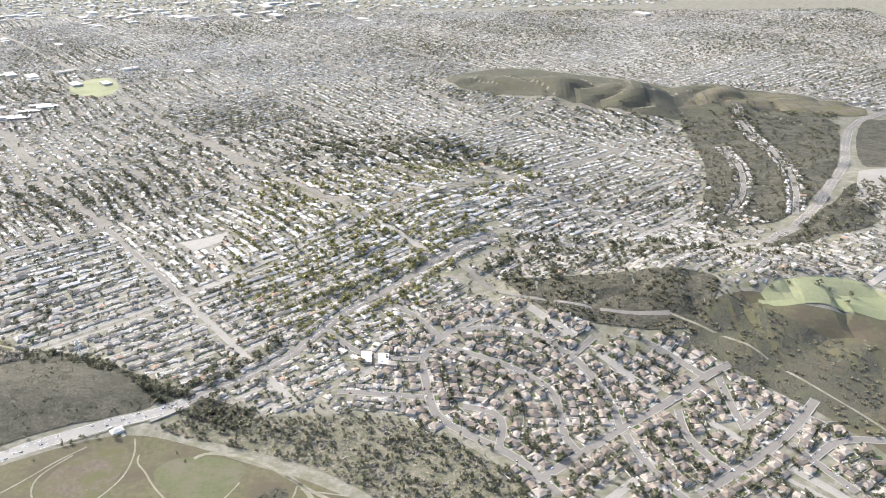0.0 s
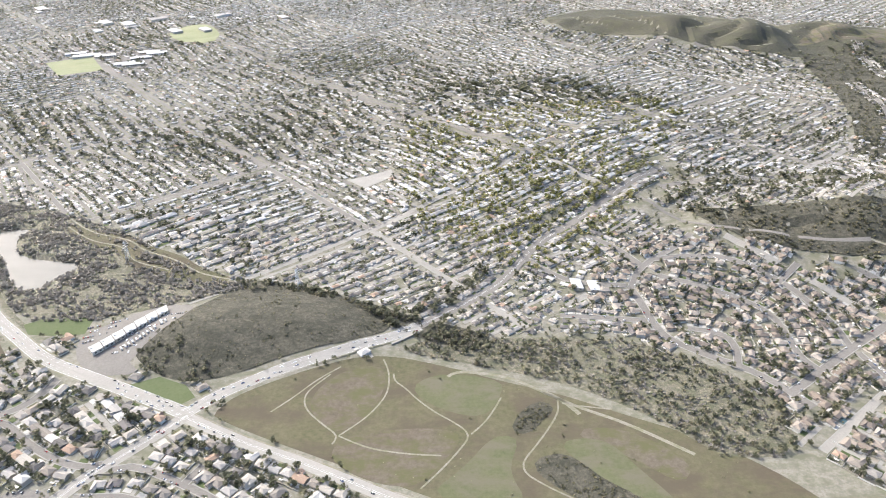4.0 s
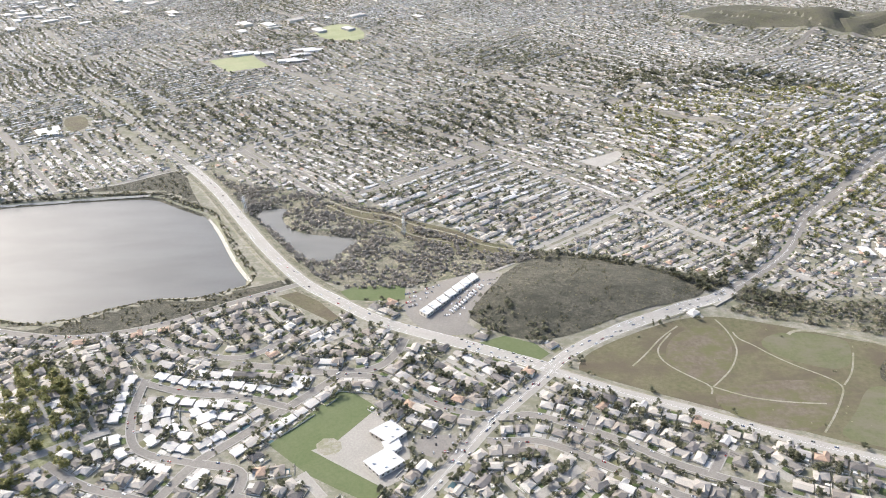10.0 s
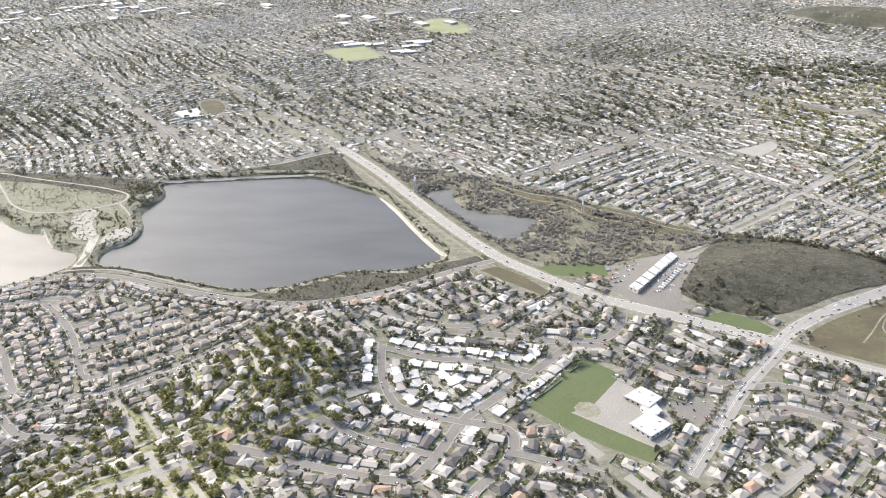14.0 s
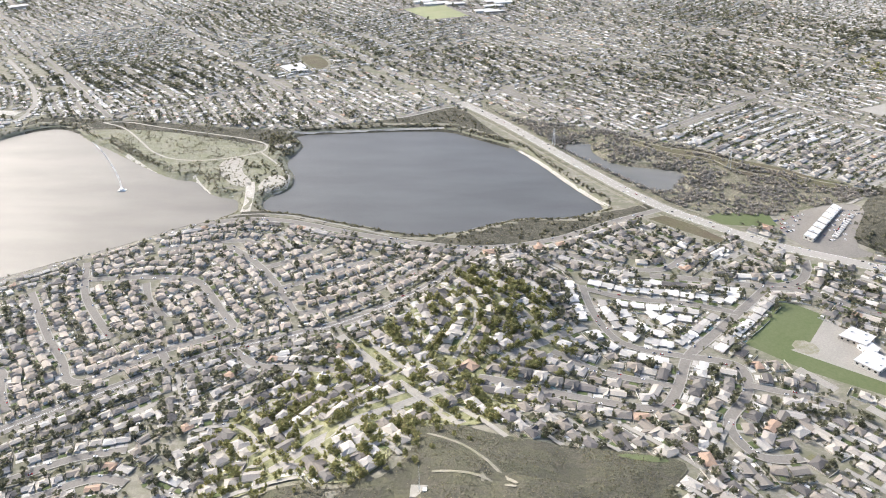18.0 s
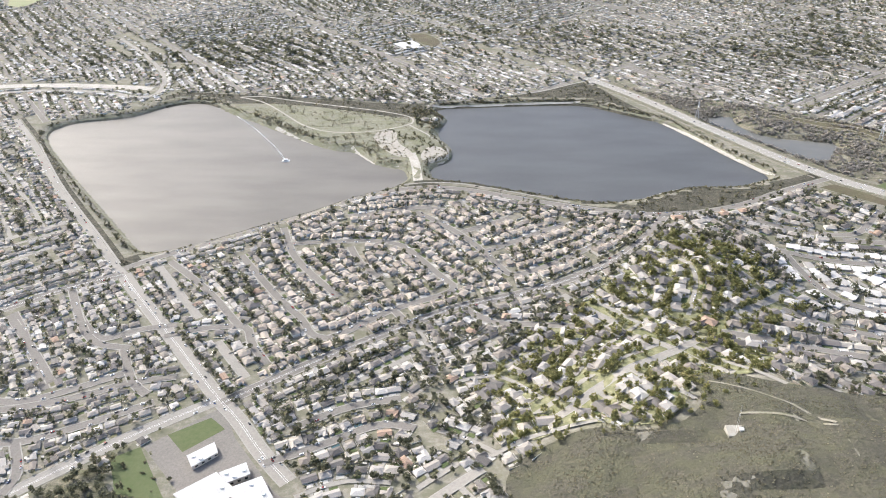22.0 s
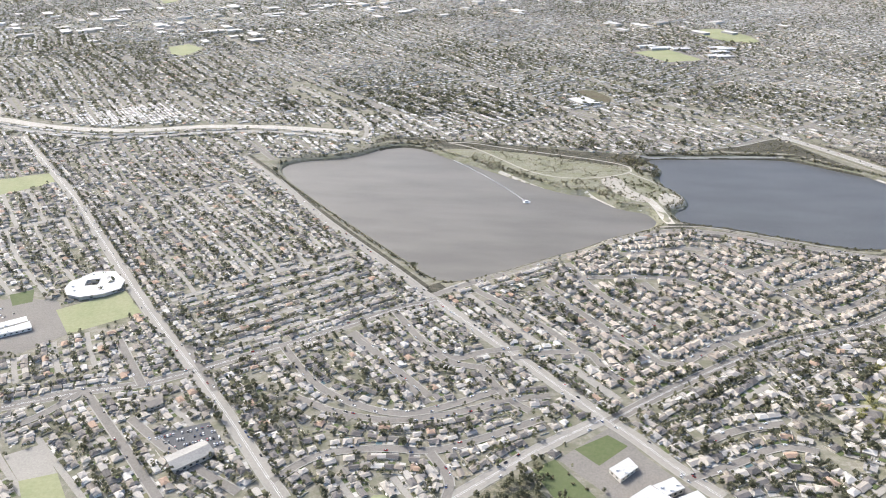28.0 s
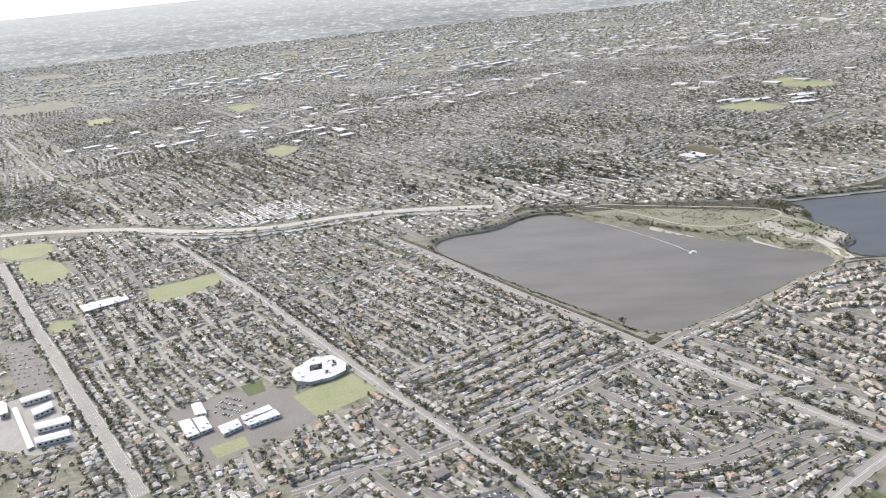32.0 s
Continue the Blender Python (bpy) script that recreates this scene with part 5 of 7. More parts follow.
def house_rows(line, wide, pitch, back):
    seg = np.diff(line, axis=0)
    d = np.r_[0, np.cumsum(np.hypot(*seg.T))]
    if d[-1] < 24:
        return
    unit = (seg / np.maximum(np.hypot(*seg.T), 1e-6)[:, None]).tolist()
    knots, along, end = line.tolist(), d.tolist(), float(d[-1])
    for side in (-1, 1):
        s, n = dice.uniform(4, 12), 0
        while s < end - 2:
            while n < len(unit) - 1 and along[n + 1] < s:
                n += 1
            (qx, qy), (kx, ky) = unit[n], knots[n]
            px, py = kx + qx * (s - along[n]), ky + qy * (s - along[n])
            ox, oy = -qy * side, qx * side
            small = quarter(px, py)
            loose = 3.0 if py > 1500 else 1.5 * small
            reach = wide / 2 + back * small + dice.uniform(-loose, loose)
            x, y = px + ox * reach, py + oy * reach
            s += pitch * small * (dice.uniform(0.9, 1.35) if py > 1500 else dice.uniform(0.95, 1.08))
            if y - 0.1935 * x < 415 or y > 4200 + 0.115 * (x + 2253):
                continue
            e, w = 6.6 * small, 6.0 * small
            if any(TAKEN[cell_of(x + qx * a + ox * b, y + qy * a + oy * b)] for a, b in ((0, 0), (e, 0), (-e, 0), (0, w), (e, w * 0.8), (-e, w * 0.8), (0, -w), (w, -w), (-w, -w))):
                continue
            for a in (-5.2, -2.6, 0, 2.6, 5.2):
                for b in (-4, 0, 4):
                    TAKEN[cell_of(x + (qx * a + ox * b) * small, y + (qy * a + oy * b) * small)] = 3
            q, out = np.array([qx, qy]), np.array([ox, oy])
            turn = math.atan2(-out[0], out[1]) + dice.uniform(-0.05, 0.05) * (6 if y > 1500 else 1) + (1.5708 if y > 1500 and dice.random() < 0.3 else 0)
            if zone(x, y) == 3:
                k, size = 5, dice.uniform(0.82, 0.95)
            elif zone(x, y) == 2:
                k, size = dice.choice([0, 1, 2, 4]), dice.uniform(0.85, 1.2)
            elif zone(x, y) == 1:
                k, size = dice.choice([8, 8, 9, 10]), dice.uniform(0.84, 0.98)
            elif zone(x, y) == 5:
                k, size = dice.choice([13, 14, 14, 15]), dice.uniform(0.85, 1.05)
            elif y > 1200:
                k, size = dice.choice([6, 7, 7, 6, 11, 12] if math.sin(x / 330 + 2.0 * math.sin(y / 420)) > -0.25 else [6, 7, 11, 12, 12, 11]), dice.uniform(0.75, 1.25)
            else:
                k, size = dice.choice([0, 1, 1, 3, 4, 4, 0, 2 if dice.random() < 0.3 else 0]), dice.uniform(0.86, 1.1)
            houses.append((k, x, y, turn, size * small, q, out, small))


for line, wide, z, walks in ROADS:
    if walks and wide < 12.5:
        house_rows(line, wide, 17.8, 14.5)
for line, wide, z, walks in ROADS:
    if walks and wide >= 12.5:
        house_rows(line, wide, 19.0, 17.0)
for line, wide in LANES:
    far = line[:, 1].mean() > 1900
    house_rows(line, wide, 19.0 if far else 17.5, 14.0)
# Rows beside the avenues and highways that run through the houses.
for line, wide, z, walks in ROADS:
    if not walks and not (line[:, 0].min() > -660 and line[:, 1].min() > 670 and line[:, 1].max() < 880) and (line[:, 0].max() < -1200 or line[:, 1].max() < 1440 and line[:, 0].max() < 200):
        house_rows(line, wide, 18.0, 13.0)
# A second row behind, where deep plots are left over.
for line, wide, z, walks in ROADS:
    if walks and line[:, 1].mean() < 1300:
        house_rows(line, wide, 21.0, 36.0)
# Odd plots between the streets.
for _ in range(12000):
    c = np.array([dice.uniform(-3300, 650), dice.uniform(180, 1500)])
    if not (0 < c[0] + 1.05 * c[1] + 2600 and c[0] < 0.72 * c[1] + 350):
        continue
    a = GRID + dice.choice((0, 1.5708)) + dice.uniform(-0.3, 0.3)
    q = np.array([math.cos(a), math.sin(a)])
    house_rows(np.array([c - q * 13, c + q * 13]), 0.5, 30.0, 1.0)
# The trailer park: tight rows of long pale homes.
trailers = []
tp = np.array([(-3109, 1346), (-2899, 1523), (-2808, 1414), (-2822, 1355), (-2948, 1292)], float)
ax = tp[1] - tp[0]
ax = ax / np.hypot(*ax)
ay = np.array([ax[1], -ax[0]])
for a in np.arange(-20, 330, 8.5):
    for b in range(-8, 9):
        c = tp[0] + ax * a + ay * (b * 23 + 6)
        if inside(np.array(c[0]), np.array(c[1]), tp):
            j, i = cells(*c)
            if TAKEN[j, i] in (0, 3):
                TAKEN[j, i] = 3
                trailers.append((0, c[0], c[1], float(top(*c)), math.atan2(ay[1], ay[0]), 1.0, 1.0))
w, r = joined(box(-8.5, 8.5, -2.3, 2.3, 0, 2.9)), roof_solid(-8.5, 8.5, -2.3, 2.3, 2.9, 0.7, 0.0, 0.3)
sown("trailers", [[(*tris(*w), 0), (*tris(*r), 1)]], trailers, [M["wall"], M["white_roof"]], "tight rows of long pale mobile homes", "mobile home")

hz = top(np.array([h[1] for h in houses]), np.array([h[2] for h in houses]))
order = sorted((n for n in range(len(houses)) if houses[n][0] < 6), key=lambda n: houses[n][2] - 0.1935 * houses[n][1] - (60 if houses[n][0] == 5 else 0))
near_set = set(order[:300])
rows = [(h[0], h[1], h[2], hz[n], h[3], h[4], 1.0) for n, h in enumerate(houses) if n not in near_set]
tmpl = [[(*tris(*w), 0), (*tris(*r), 2 if k == 5 else 1)] for k, (w, r) in enumerate(KINDS + FAR_KINDS)]
tmpl += [[(*tris(*KINDS[k][0]), 0), (*tris(*KINDS[k][1]), 3)] for k in (2, 1, 4)]
tmpl += [[(*tris(*w), 0), (*tris(*r), 2)] for w, r in FAR_KINDS[:2]]
tmpl += [[(*tris(*KINDS[k][0]), 0), (*tris(*KINDS[k][1]), 4)] for k in (1, 4, 2)]
sown("houses", tmpl, rows, [M["wall"], M["roof"], M["white_roof"], M["tile"], M["brown_tile"]], "thousands of low stucco houses with brown, grey and tan roofs", "house")

HOUSE_LABELS = ["low stucco ranch house with a hipped shingle roof", "stucco house with a gabled garage wing towards the street", "two-storey stucco house with a hipped roof and low garage wing",
                "long ranch house with a wide gabled roof", "stucco house with hipped roof and a front-facing garage", "low modern house with a nearly flat white roof"]
protos = []
for k, (w, r) in enumerate(KINDS):
    e = new("house")
    tagged(e, HOUSE_LABELS[k], "house", "houses of the suburb")
    part("wall", *w, M["wall_one"], e)
    rf = part("roof", *r, M["white_roof_one"] if k == 5 else M["roof_one"], e)
    gy = {0: -5.5, 1: -9.5, 2: -9.0, 3: -5.0, 4: -10.0, 5: -9.0}[k]
    gx = {0: 4.5, 1: 4.8, 2: 3.9, 3: 5.5, 4: -4.5, 5: 4.2}[k]
    part("garage_door", *box(gx - 2.4, gx + 2.4, gy - 0.08, gy + 0.02, 0, 2.2), M["garage"], e, "pale panelled garage door")
    fy = {0: -5.5, 1: -4.5, 2: -5.0, 3: -5.0, 4: -5.5, 5: -6.0}[k]
    fx = {0: -4.0, 1: -4.0, 2: -4.2, 3: -3.5, 4: 3.5, 5: -4.0}[k]
    part("window", *box(fx - 1.2, fx + 1.2, fy - 0.06, fy + 0.02, 0.8, 2.1), M["glass"], e)
    part("window", *box(-3.5, -1.3, 5.4, 5.56, 0.8, 2.1), M["glass"], e)
    part("front_door", *box(fx + 2.2, fx + 3.2, fy - 0.07, fy + 0.02, 0, 2.05), M["bark"], e, "dark wooden front door")
    if k not in (3, 5):
        part("chimney", *box(-5.2, -4.3, 1.2, 2.0, 2, {2: 7.9}.get(k, 5.6)), M["block_wall"], rf, "masonry chimney")
    else:
        part("roof_vent", *box(-4.6, -3.4, 1.2, 2.2, 3.0, 4.6 if k == 3 else 4.2), M["metal"], rf, "grey rooftop unit")
    protos.append(e)
used = set()
for n in order[:300]:
    k, x, y, turn, size, q, out, fit = houses[n]
    m = Matrix.Translation((x, y, float(hz[n]))) @ Matrix.Rotation(turn, 4, "Z")
    if k not in used:
        used.add(k)
        protos[k].matrix_basis = m @ Matrix.Scale(size, 4)
    else:
        copy_thing(protos[k], m @ Matrix.Scale(size, 4)).matrix_basis = m @ Matrix.Scale(size, 4)
for k, e in enumerate(protos):
    if k not in used:
        for ch in list(e.children_recursive):
            bpy.data.objects.remove(ch)
        bpy.data.objects.remove(e)

# ---- yards: driveways, lawns, patios and walls ----
yv, yf, bv_, bf_, dv_, df_ = [], [], [], [], [], []


def slab(store_v, store_f, c, q, out, x0, x1, y0, y1, z):
    pts = np.array([c + (q * a + out * b) * fit for a, b in ((x0, y0), (x1, y0), (x1, y1), (x0, y1))])
    n = len(store_v) * 4
    store_v.append((pts, z))
    store_f.append((n, n + 1, n + 2, n + 3))


def lifted(store):
    """The corners of all slabs of a store, laid on the ground."""
    p = np.vstack([a for a, _ in store])
    return np.c_[p, top(*p.T) + clear(*p.T) + np.repeat([b for _, b in store], 4)]


wall_rows, sheds = [], []
for k, x, y, turn, size, q, out, fit in houses:
    if y > 1500:
        continue
    c = np.array([x, y])
    g = (4.6 if k != 4 else -4.5) * (1 if np.cross(q, out) > 0 else -1)
    slab(dv_, df_, c, q, out, g - 2.2, g + 2.2, -14.0, -5.5, 0.12)
    slab(yv, yf, c, q, out, -9, g - 3 if g > 0 else -9.5 + 0.5, -13.0, -6.5, 0.07) if g > 0 else slab(yv, yf, c, q, out, g + 3, 9, -13.0, -6.5, 0.07)
    u = dice.uniform(-5, 2)
    slab(yv, yf, c, q, out, u, u + dice.uniform(4, 8), 6.2, dice.uniform(9, 13), 0.07)
    if dice.random() < 0.6:
        u2 = dice.uniform(-9, 4)
        slab(yv, yf, c, q, out, u2, u2 + dice.uniform(3, 6), dice.uniform(9.5, 11), 15, 0.1)
    if dice.random() < (0.7 if fit > 0.75 else 0.4):
        p = c + (q * dice.uniform(-6, 6) + out * dice.uniform(7.5, 13)) * fit
        sheds.append((dice.randrange(2), p[0], p[1], 0.0, turn, dice.uniform(0.6, 1.2) * fit, 1.0))
    if dice.random() < (0.8 if fit > 0.75 else 0.45):
        p = c + out * 16.0 * fit
        if not on_road(*p):
            wall_rows.append((0, p[0], p[1], 0.0, math.atan2(q[1], q[0]), fit, 1.0))
    if dice.random() < (0.75 if fit > 0.75 else 0.35):
        p = c + (q * 9.3 + out * 4.0) * fit
        if not on_road(*p):
            wall_rows.append((1, p[0], p[1], 0.0, math.atan2(out[1], out[0]), fit, 1.0))
wall_rows, sheds = np.array(wall_rows), np.array(sheds)
for rows in (wall_rows, sheds):
    rows[:, 3] = top(rows[:, 1], rows[:, 2])
structure("paving", lifted(dv_), df_, M["concrete"], "pale concrete driveways before the garages", "driveway")["kind"] = "stuff"
yards = structure("yards", lifted(yv), yf, M["yard"], "small lawns, patios and bare yards round the houses", "yard")
yards["kind"] = "stuff"
sown("garden_sheds", [[(*tris(*box(-2.2, 2.2, -1.6, 1.6, -0.5, 2.3)), 0)], [(*tris(*box(-3.2, 3.2, -1.5, 1.5, 2.3, 2.5)), 0)]], sheds, [M["block_wall"]], "small pale sheds and patio covers behind the houses", "shed")
sown("yard_walls", [[(*tris(*box(-9.2, 9.2, -0.12, 0.12, -0.8, 1.8)), 0)], [(*tris(*box(-9, 9, -0.12, 0.12, -0.8, 1.7)), 0)]], wall_rows, [M["block_wall"]], "pale block walls between the yards", "garden wall")


# ---- trees and shrubs ----
def clumps(n, seed, rx, rz, zc, size, tall=1.0):
    """A crown of many small uneven leaf clumps in an egg-shaped cloud."""
    g = random.Random(seed)
    v, t = [], []
    for k in range(n):
        while True:
            d = Vector((g.uniform(-1, 1), g.uniform(-1, 1), g.uniform(-1, 1)))
            if 0.25 < d.length < 1:
                break
        d = d * (0.55 + 0.45 * g.random()) / max(d.length, 0.45) ** 0.4
        taper = 1 - 0.35 * max(d.z, 0)
        c = Vector((d.x * rx * taper, d.y * rx * taper, zc + d.z * rz))
        b = len(v)
        v.append(tuple(c - Vector((0, 0, size * 0.15))))
        spin = g.uniform(0, 6.28)
        for i in range(4):
            # A spray of leaves: a small kite-shaped blade out of the clump's heart.
            w = spin + i * 1.571 + g.uniform(-0.35, 0.35)
            u, n = Vector((math.cos(w), math.sin(w), g.uniform(-0.55, 0.75))), Vector((-math.sin(w), math.cos(w), g.uniform(-0.5, 0.5)))
            r = size * g.uniform(0.95, 1.7)
            k = len(v)
            v += [tuple(c + u * r * 0.55 + n * r * 0.55), tuple(c + u * r), tuple(c + u * r * 0.55 - n * r * 0.55)]
            t += [(b, k, k + 1), (b, k + 1, k + 2)]
    return np.array(v, np.float32), np.array(t, np.int32)


def trunk_of(h, r0, limbs, seed):
    g = random.Random(seed)
    v, f = [], []

    def stem(a, b, ra, rb):
        n = len(v)
        for c, r in ((a, ra), (b, rb)):
            for i in range(5):
                v.append((c[0] + r * math.cos(i * 1.2566), c[1] + r * math.sin(i * 1.2566), c[2]))
        for i in range(5):
            f.append((n + i, n + (i + 1) % 5, n + 5 + (i + 1) % 5, n + 5 + i))
    stem((0, 0, -1), (0.1, 0, h), r0, r0 * 0.55)
    for i in range(limbs):
        a = g.uniform(0, 6.28)
        stem((0.05, 0, h * g.uniform(0.6, 0.95)), (math.cos(a) * h * 0.45, math.sin(a) * h * 0.45, h * 1.45), r0 * 0.4, r0 * 0.15)
    return v, f


FORMS = [(3.9, 3.0, 5.2, 1.25), (4.7, 3.2, 5.8, 1.4), (3.0, 4.2, 6.4, 1.1), (1.3, 5.0, 6.0, 0.8), (5.4, 3.0, 5.6, 1.5)]
near_t = [clumps(24, 10 + k, a[0], a[1], a[2], a[3] * 0.84) for k, a in enumerate(FORMS)]
mid_t = [clumps(4, 30 + k, a[0] * 0.9, a[1] * 0.9, a[2], a[3] * 1.85) for k, a in enumerate(FORMS)]
far_t = [clumps(2, 50 + k, a[0] * 0.8, a[1] * 0.8, a[2] * 0.85, a[3] * 2.7) for k, a in enumerate(FORMS)]
spots = []


def tree_spot(x, y, size, k=None, over=False):
    j, i = cell_of(x, y)
    if TROD[j, i] or y - 0.1935 * x < 405 or y > 4230 + 0.115 * (x + 2253) or (not over and TAKEN[j, i] in (1, 3)):
        return
    spots.append((dice.choice([0, 0, 1, 1, 2, 3, 4]) if k is None else k, x, y, size))


for k, x, y, turn, size, q, out, fit in houses:
    c = np.array([x, y])
    many = 3.9 if y < 800 else 2.5 if y < 1500 else 2.8 if y < 2300 else 2.0
    grove = 0.5 + 0.5 * math.sin(x / 230 + 1.4 * math.sin(y / 310)) * math.sin(y / 190 + 0.9 * math.sin(x / 270))
    if y > 1100:
        many *= 0.35 + 1.6 * grove
    lush = zone(x, y) == 2
    many += 1.6 if lush else 1.5 if zone(x, y) == 4 else 0
    if zone(x, y) == 1:
        many = 2.0
    if zone(x, y) == 3:
        many = 1.8
    if fit < 0.75:
        many *= 0.5
    n = int(many) + (dice.random() < many % 1)
    for _ in range(n):
        side = dice.choice([-11.5, -10, 7.5, 9.5, 11, 13.5, 15])
        p = c + (q * dice.uniform(-10, 10) + out * side) * fit
        tree_spot(p[0], p[1], dice.choice([0.35, 0.5, 0.6, 0.75, 0.95, 1.25]) * dice.uniform(0.85, 1.15) * (1.15 if lush else 1.05 + 0.3 * grove if y > 1500 else 0.95) * (0.45 + 0.55 * fit), None, y > 1500)


for _ in range(14000):
    x, y = dice.uniform(-3400, 700), dice.uniform(170, 1500)
    j, i = cell_of(x, y)
    if TAKEN[j, i] == 0:
        tree_spot(x, y, dice.uniform(0.45, 1.1) * (0.8 if quarter(x, y) < 0.7 else 1.0))


def wood(pts, per_ha, low, high, kinds=None):
    """Trees all over a plot."""
    poly = np.array(pts, float)
    lo, hi = poly.min(0), poly.max(0)
    for _ in range(int((hi - lo).prod() / 1e4 * per_ha)):
        x, y = dice.uniform(lo[0], hi[0]), dice.uniform(lo[1], hi[1])
        if inside(np.array(x), np.array(y), poly):
            tree_spot(x, y, dice.uniform(low, high), dice.choice(kinds) if kinds else None)


def avenue(line, off, gap_m, low, high, kinds=(0, 1)):
    """Trees in a row beside a road."""
    p = smooth(line, False, gap_m, 1)
    t = np.gradient(p, axis=0)
    t /= np.maximum(np.hypot(*t.T), 1e-6)[:, None]
    for c, d in zip(p, t):
        if dice.random() < 0.8:
            tree_spot(c[0] - d[1] * off + dice.uniform(-2, 2), c[1] + d[0] * off + dice.uniform(-2, 2), dice.uniform(low, high), dice.choice(kinds), True)


wood([(-1330, 690), (-1240, 690), (-1195, 620), (-1190, 530), (-1260, 500), (-1330, 560)], 95, 0.8, 1.6)
wood([(-1560, 230), (-1380, 250), (-1290, 330), (-1250, 500), (-1330, 640), (-1420, 560), (-1600, 370)], 42, 0.5, 1.2)
wood([(-1700, 300), (-1570, 240), (-1480, 330), (-1420, 560), (-1500, 540), (-1620, 470)], 26, 0.5, 1.1)
wood([(-699, 982), (-638, 1008), (-543, 979), (-384, 894), (-335, 878), (-257, 847), (-279, 805), (-387, 849), (-470, 927), (-560, 959), (-652, 972)], 60, 0.6, 1.2, (0, 1, 4))
wood([(-395, 811), (-306, 786), (-169, 740), (-86, 687), (-25, 631), (-3, 603), (79, 603), (103, 677), (63, 749), (-3, 796), (-77, 834), (-218, 835), (-314, 849)], 55, 0.45, 1.0, (0, 1))
wood([(-430, 880), (-330, 860), (-190, 1010), (-150, 1090), (90, 1330), (60, 1350), (-60, 1230), (-210, 1080)], 95, 0.7, 1.4)
wood([(60, 1190), (150, 1120), (420, 1190), (560, 1290), (420, 1330), (120, 1330)], 70, 0.7, 1.4)
wood([(-260, 1190), (-60, 1130), (60, 1250), (0, 1420), (-260, 1430)], 35, 0.8, 1.5)
wood([(-753, 812), (-721, 833), (-696, 845), (-655, 795), (-623, 757), (-668, 736), (-703, 754), (-739, 781)], 70, 0.45, 0.85, (0, 1, 4))
wood([(569, 1268), (688, 1381), (809, 1474), (915, 1610), (1004, 1626), (870, 1370), (706, 1320)], 40, 0.6, 1.2, (0, 1))
wood([(-2007, 188), (-1955, 232), (-1930, 215), (-1895, 165), (-1997, 155)], 110, 0.7, 1.4)
wood([(-2300, 340), (-2225, 330), (-2190, 250), (-2250, 225), (-2320, 290)], 45, 0.8, 1.4)
wood([(-2310, 1300), (-2150, 1290), (-1750, 1250), (-1500, 1310), (-1390, 1420), (-1500, 1400), (-1750, 1320), (-2150, 1360)], 45, 0.7, 1.3)
wood([(481, 1044), (540, 1080), (616, 1108), (720, 1097), (699, 1004), (621, 1022), (572, 1029), (509, 1023)], 5, 0.7, 1.2, (0, 1))
wood([(686, 2195), (872, 2252), (1161, 2184), (955, 1743), (779, 1496), (673, 1408), (495, 1383), (632, 1709), (671, 1975)], 12, 0.6, 1.1, (0, 1))
wood([(-12, 2771), (247, 2959), (448, 2852), (726, 2704), (823, 2494), (965, 2529), (1315, 2236), (1143, 2148), (675, 2159), (526, 2224), (207, 2435), (26, 2516)], 2, 0.6, 1.0, (0, 1))
for line, off in (([(-3502, 1132), (-3182, 766), (-3051, 625), (-2917, 476), (-2812, 360), (-2727, 265)], 13), ([(-3502, 1132), (-3182, 766), (-3051, 625), (-2917, 476), (-2812, 360), (-2727, 265)], -13), ([(-1865, 316), (-1820, 356), (-1761, 405), (-1698, 453), (-1664, 478), (-1614, 512), (-1555, 534), (-1493, 564), (-1435, 602), (-1376, 651), (-1345, 701), (-1318, 756)], 10), ([(-1865, 316), (-1820, 356), (-1761, 405), (-1698, 453), (-1664, 478), (-1614, 512), (-1555, 534), (-1493, 564), (-1435, 602), (-1376, 651), (-1345, 701), (-1318, 756)], -10), ([(-641, 683), (-691, 622), (-728, 578), (-758, 528), (-793, 474), (-816, 439)], -13), ([(-645, 679), (-623, 667), (-555, 630), (-491, 603), (-431, 573), (-375, 544), (-321, 522), (-235, 488), (-130, 440), (0, 385)], -15), ([(-3110, 1211), (-2994, 1085), (-2803, 880), (-2604, 641), (-2482, 496), (-2405, 411), (-2358, 360), (-2292, 285), (-2236, 216), (-2191, 163)], 11), ([(-2083, 564), (-2060, 535), (-1979, 445), (-1911, 368), (-1870, 321), (-1842, 295), (-1803, 246), (-1766, 209)], 12), ([(-2358, 360), (-2310, 396), (-2268, 423), (-2205, 474), (-2139, 534), (-2083, 564)], -9)):
    avenue(line, off, 11, 0.5, 0.95)
for off in (-17, 17):
    avenue([(-3994, 1849), (-3686, 2018), (-3510, 2086), (-3222, 2350), (-2936, 2682), (-2571, 2848), (-2068, 3221)], off, 10, 0.8, 1.3)
avenue([(-2180, 290), (-2110, 275), (-2050, 290)], 0, 5.0, 0.7, 1.0, (3,))
avenue([(-1990, 330), (-1930, 350)], 8, 6.0, 0.7, 1.1, (3,))
tree_spot(-2130, 652, 1.6, 1, True)

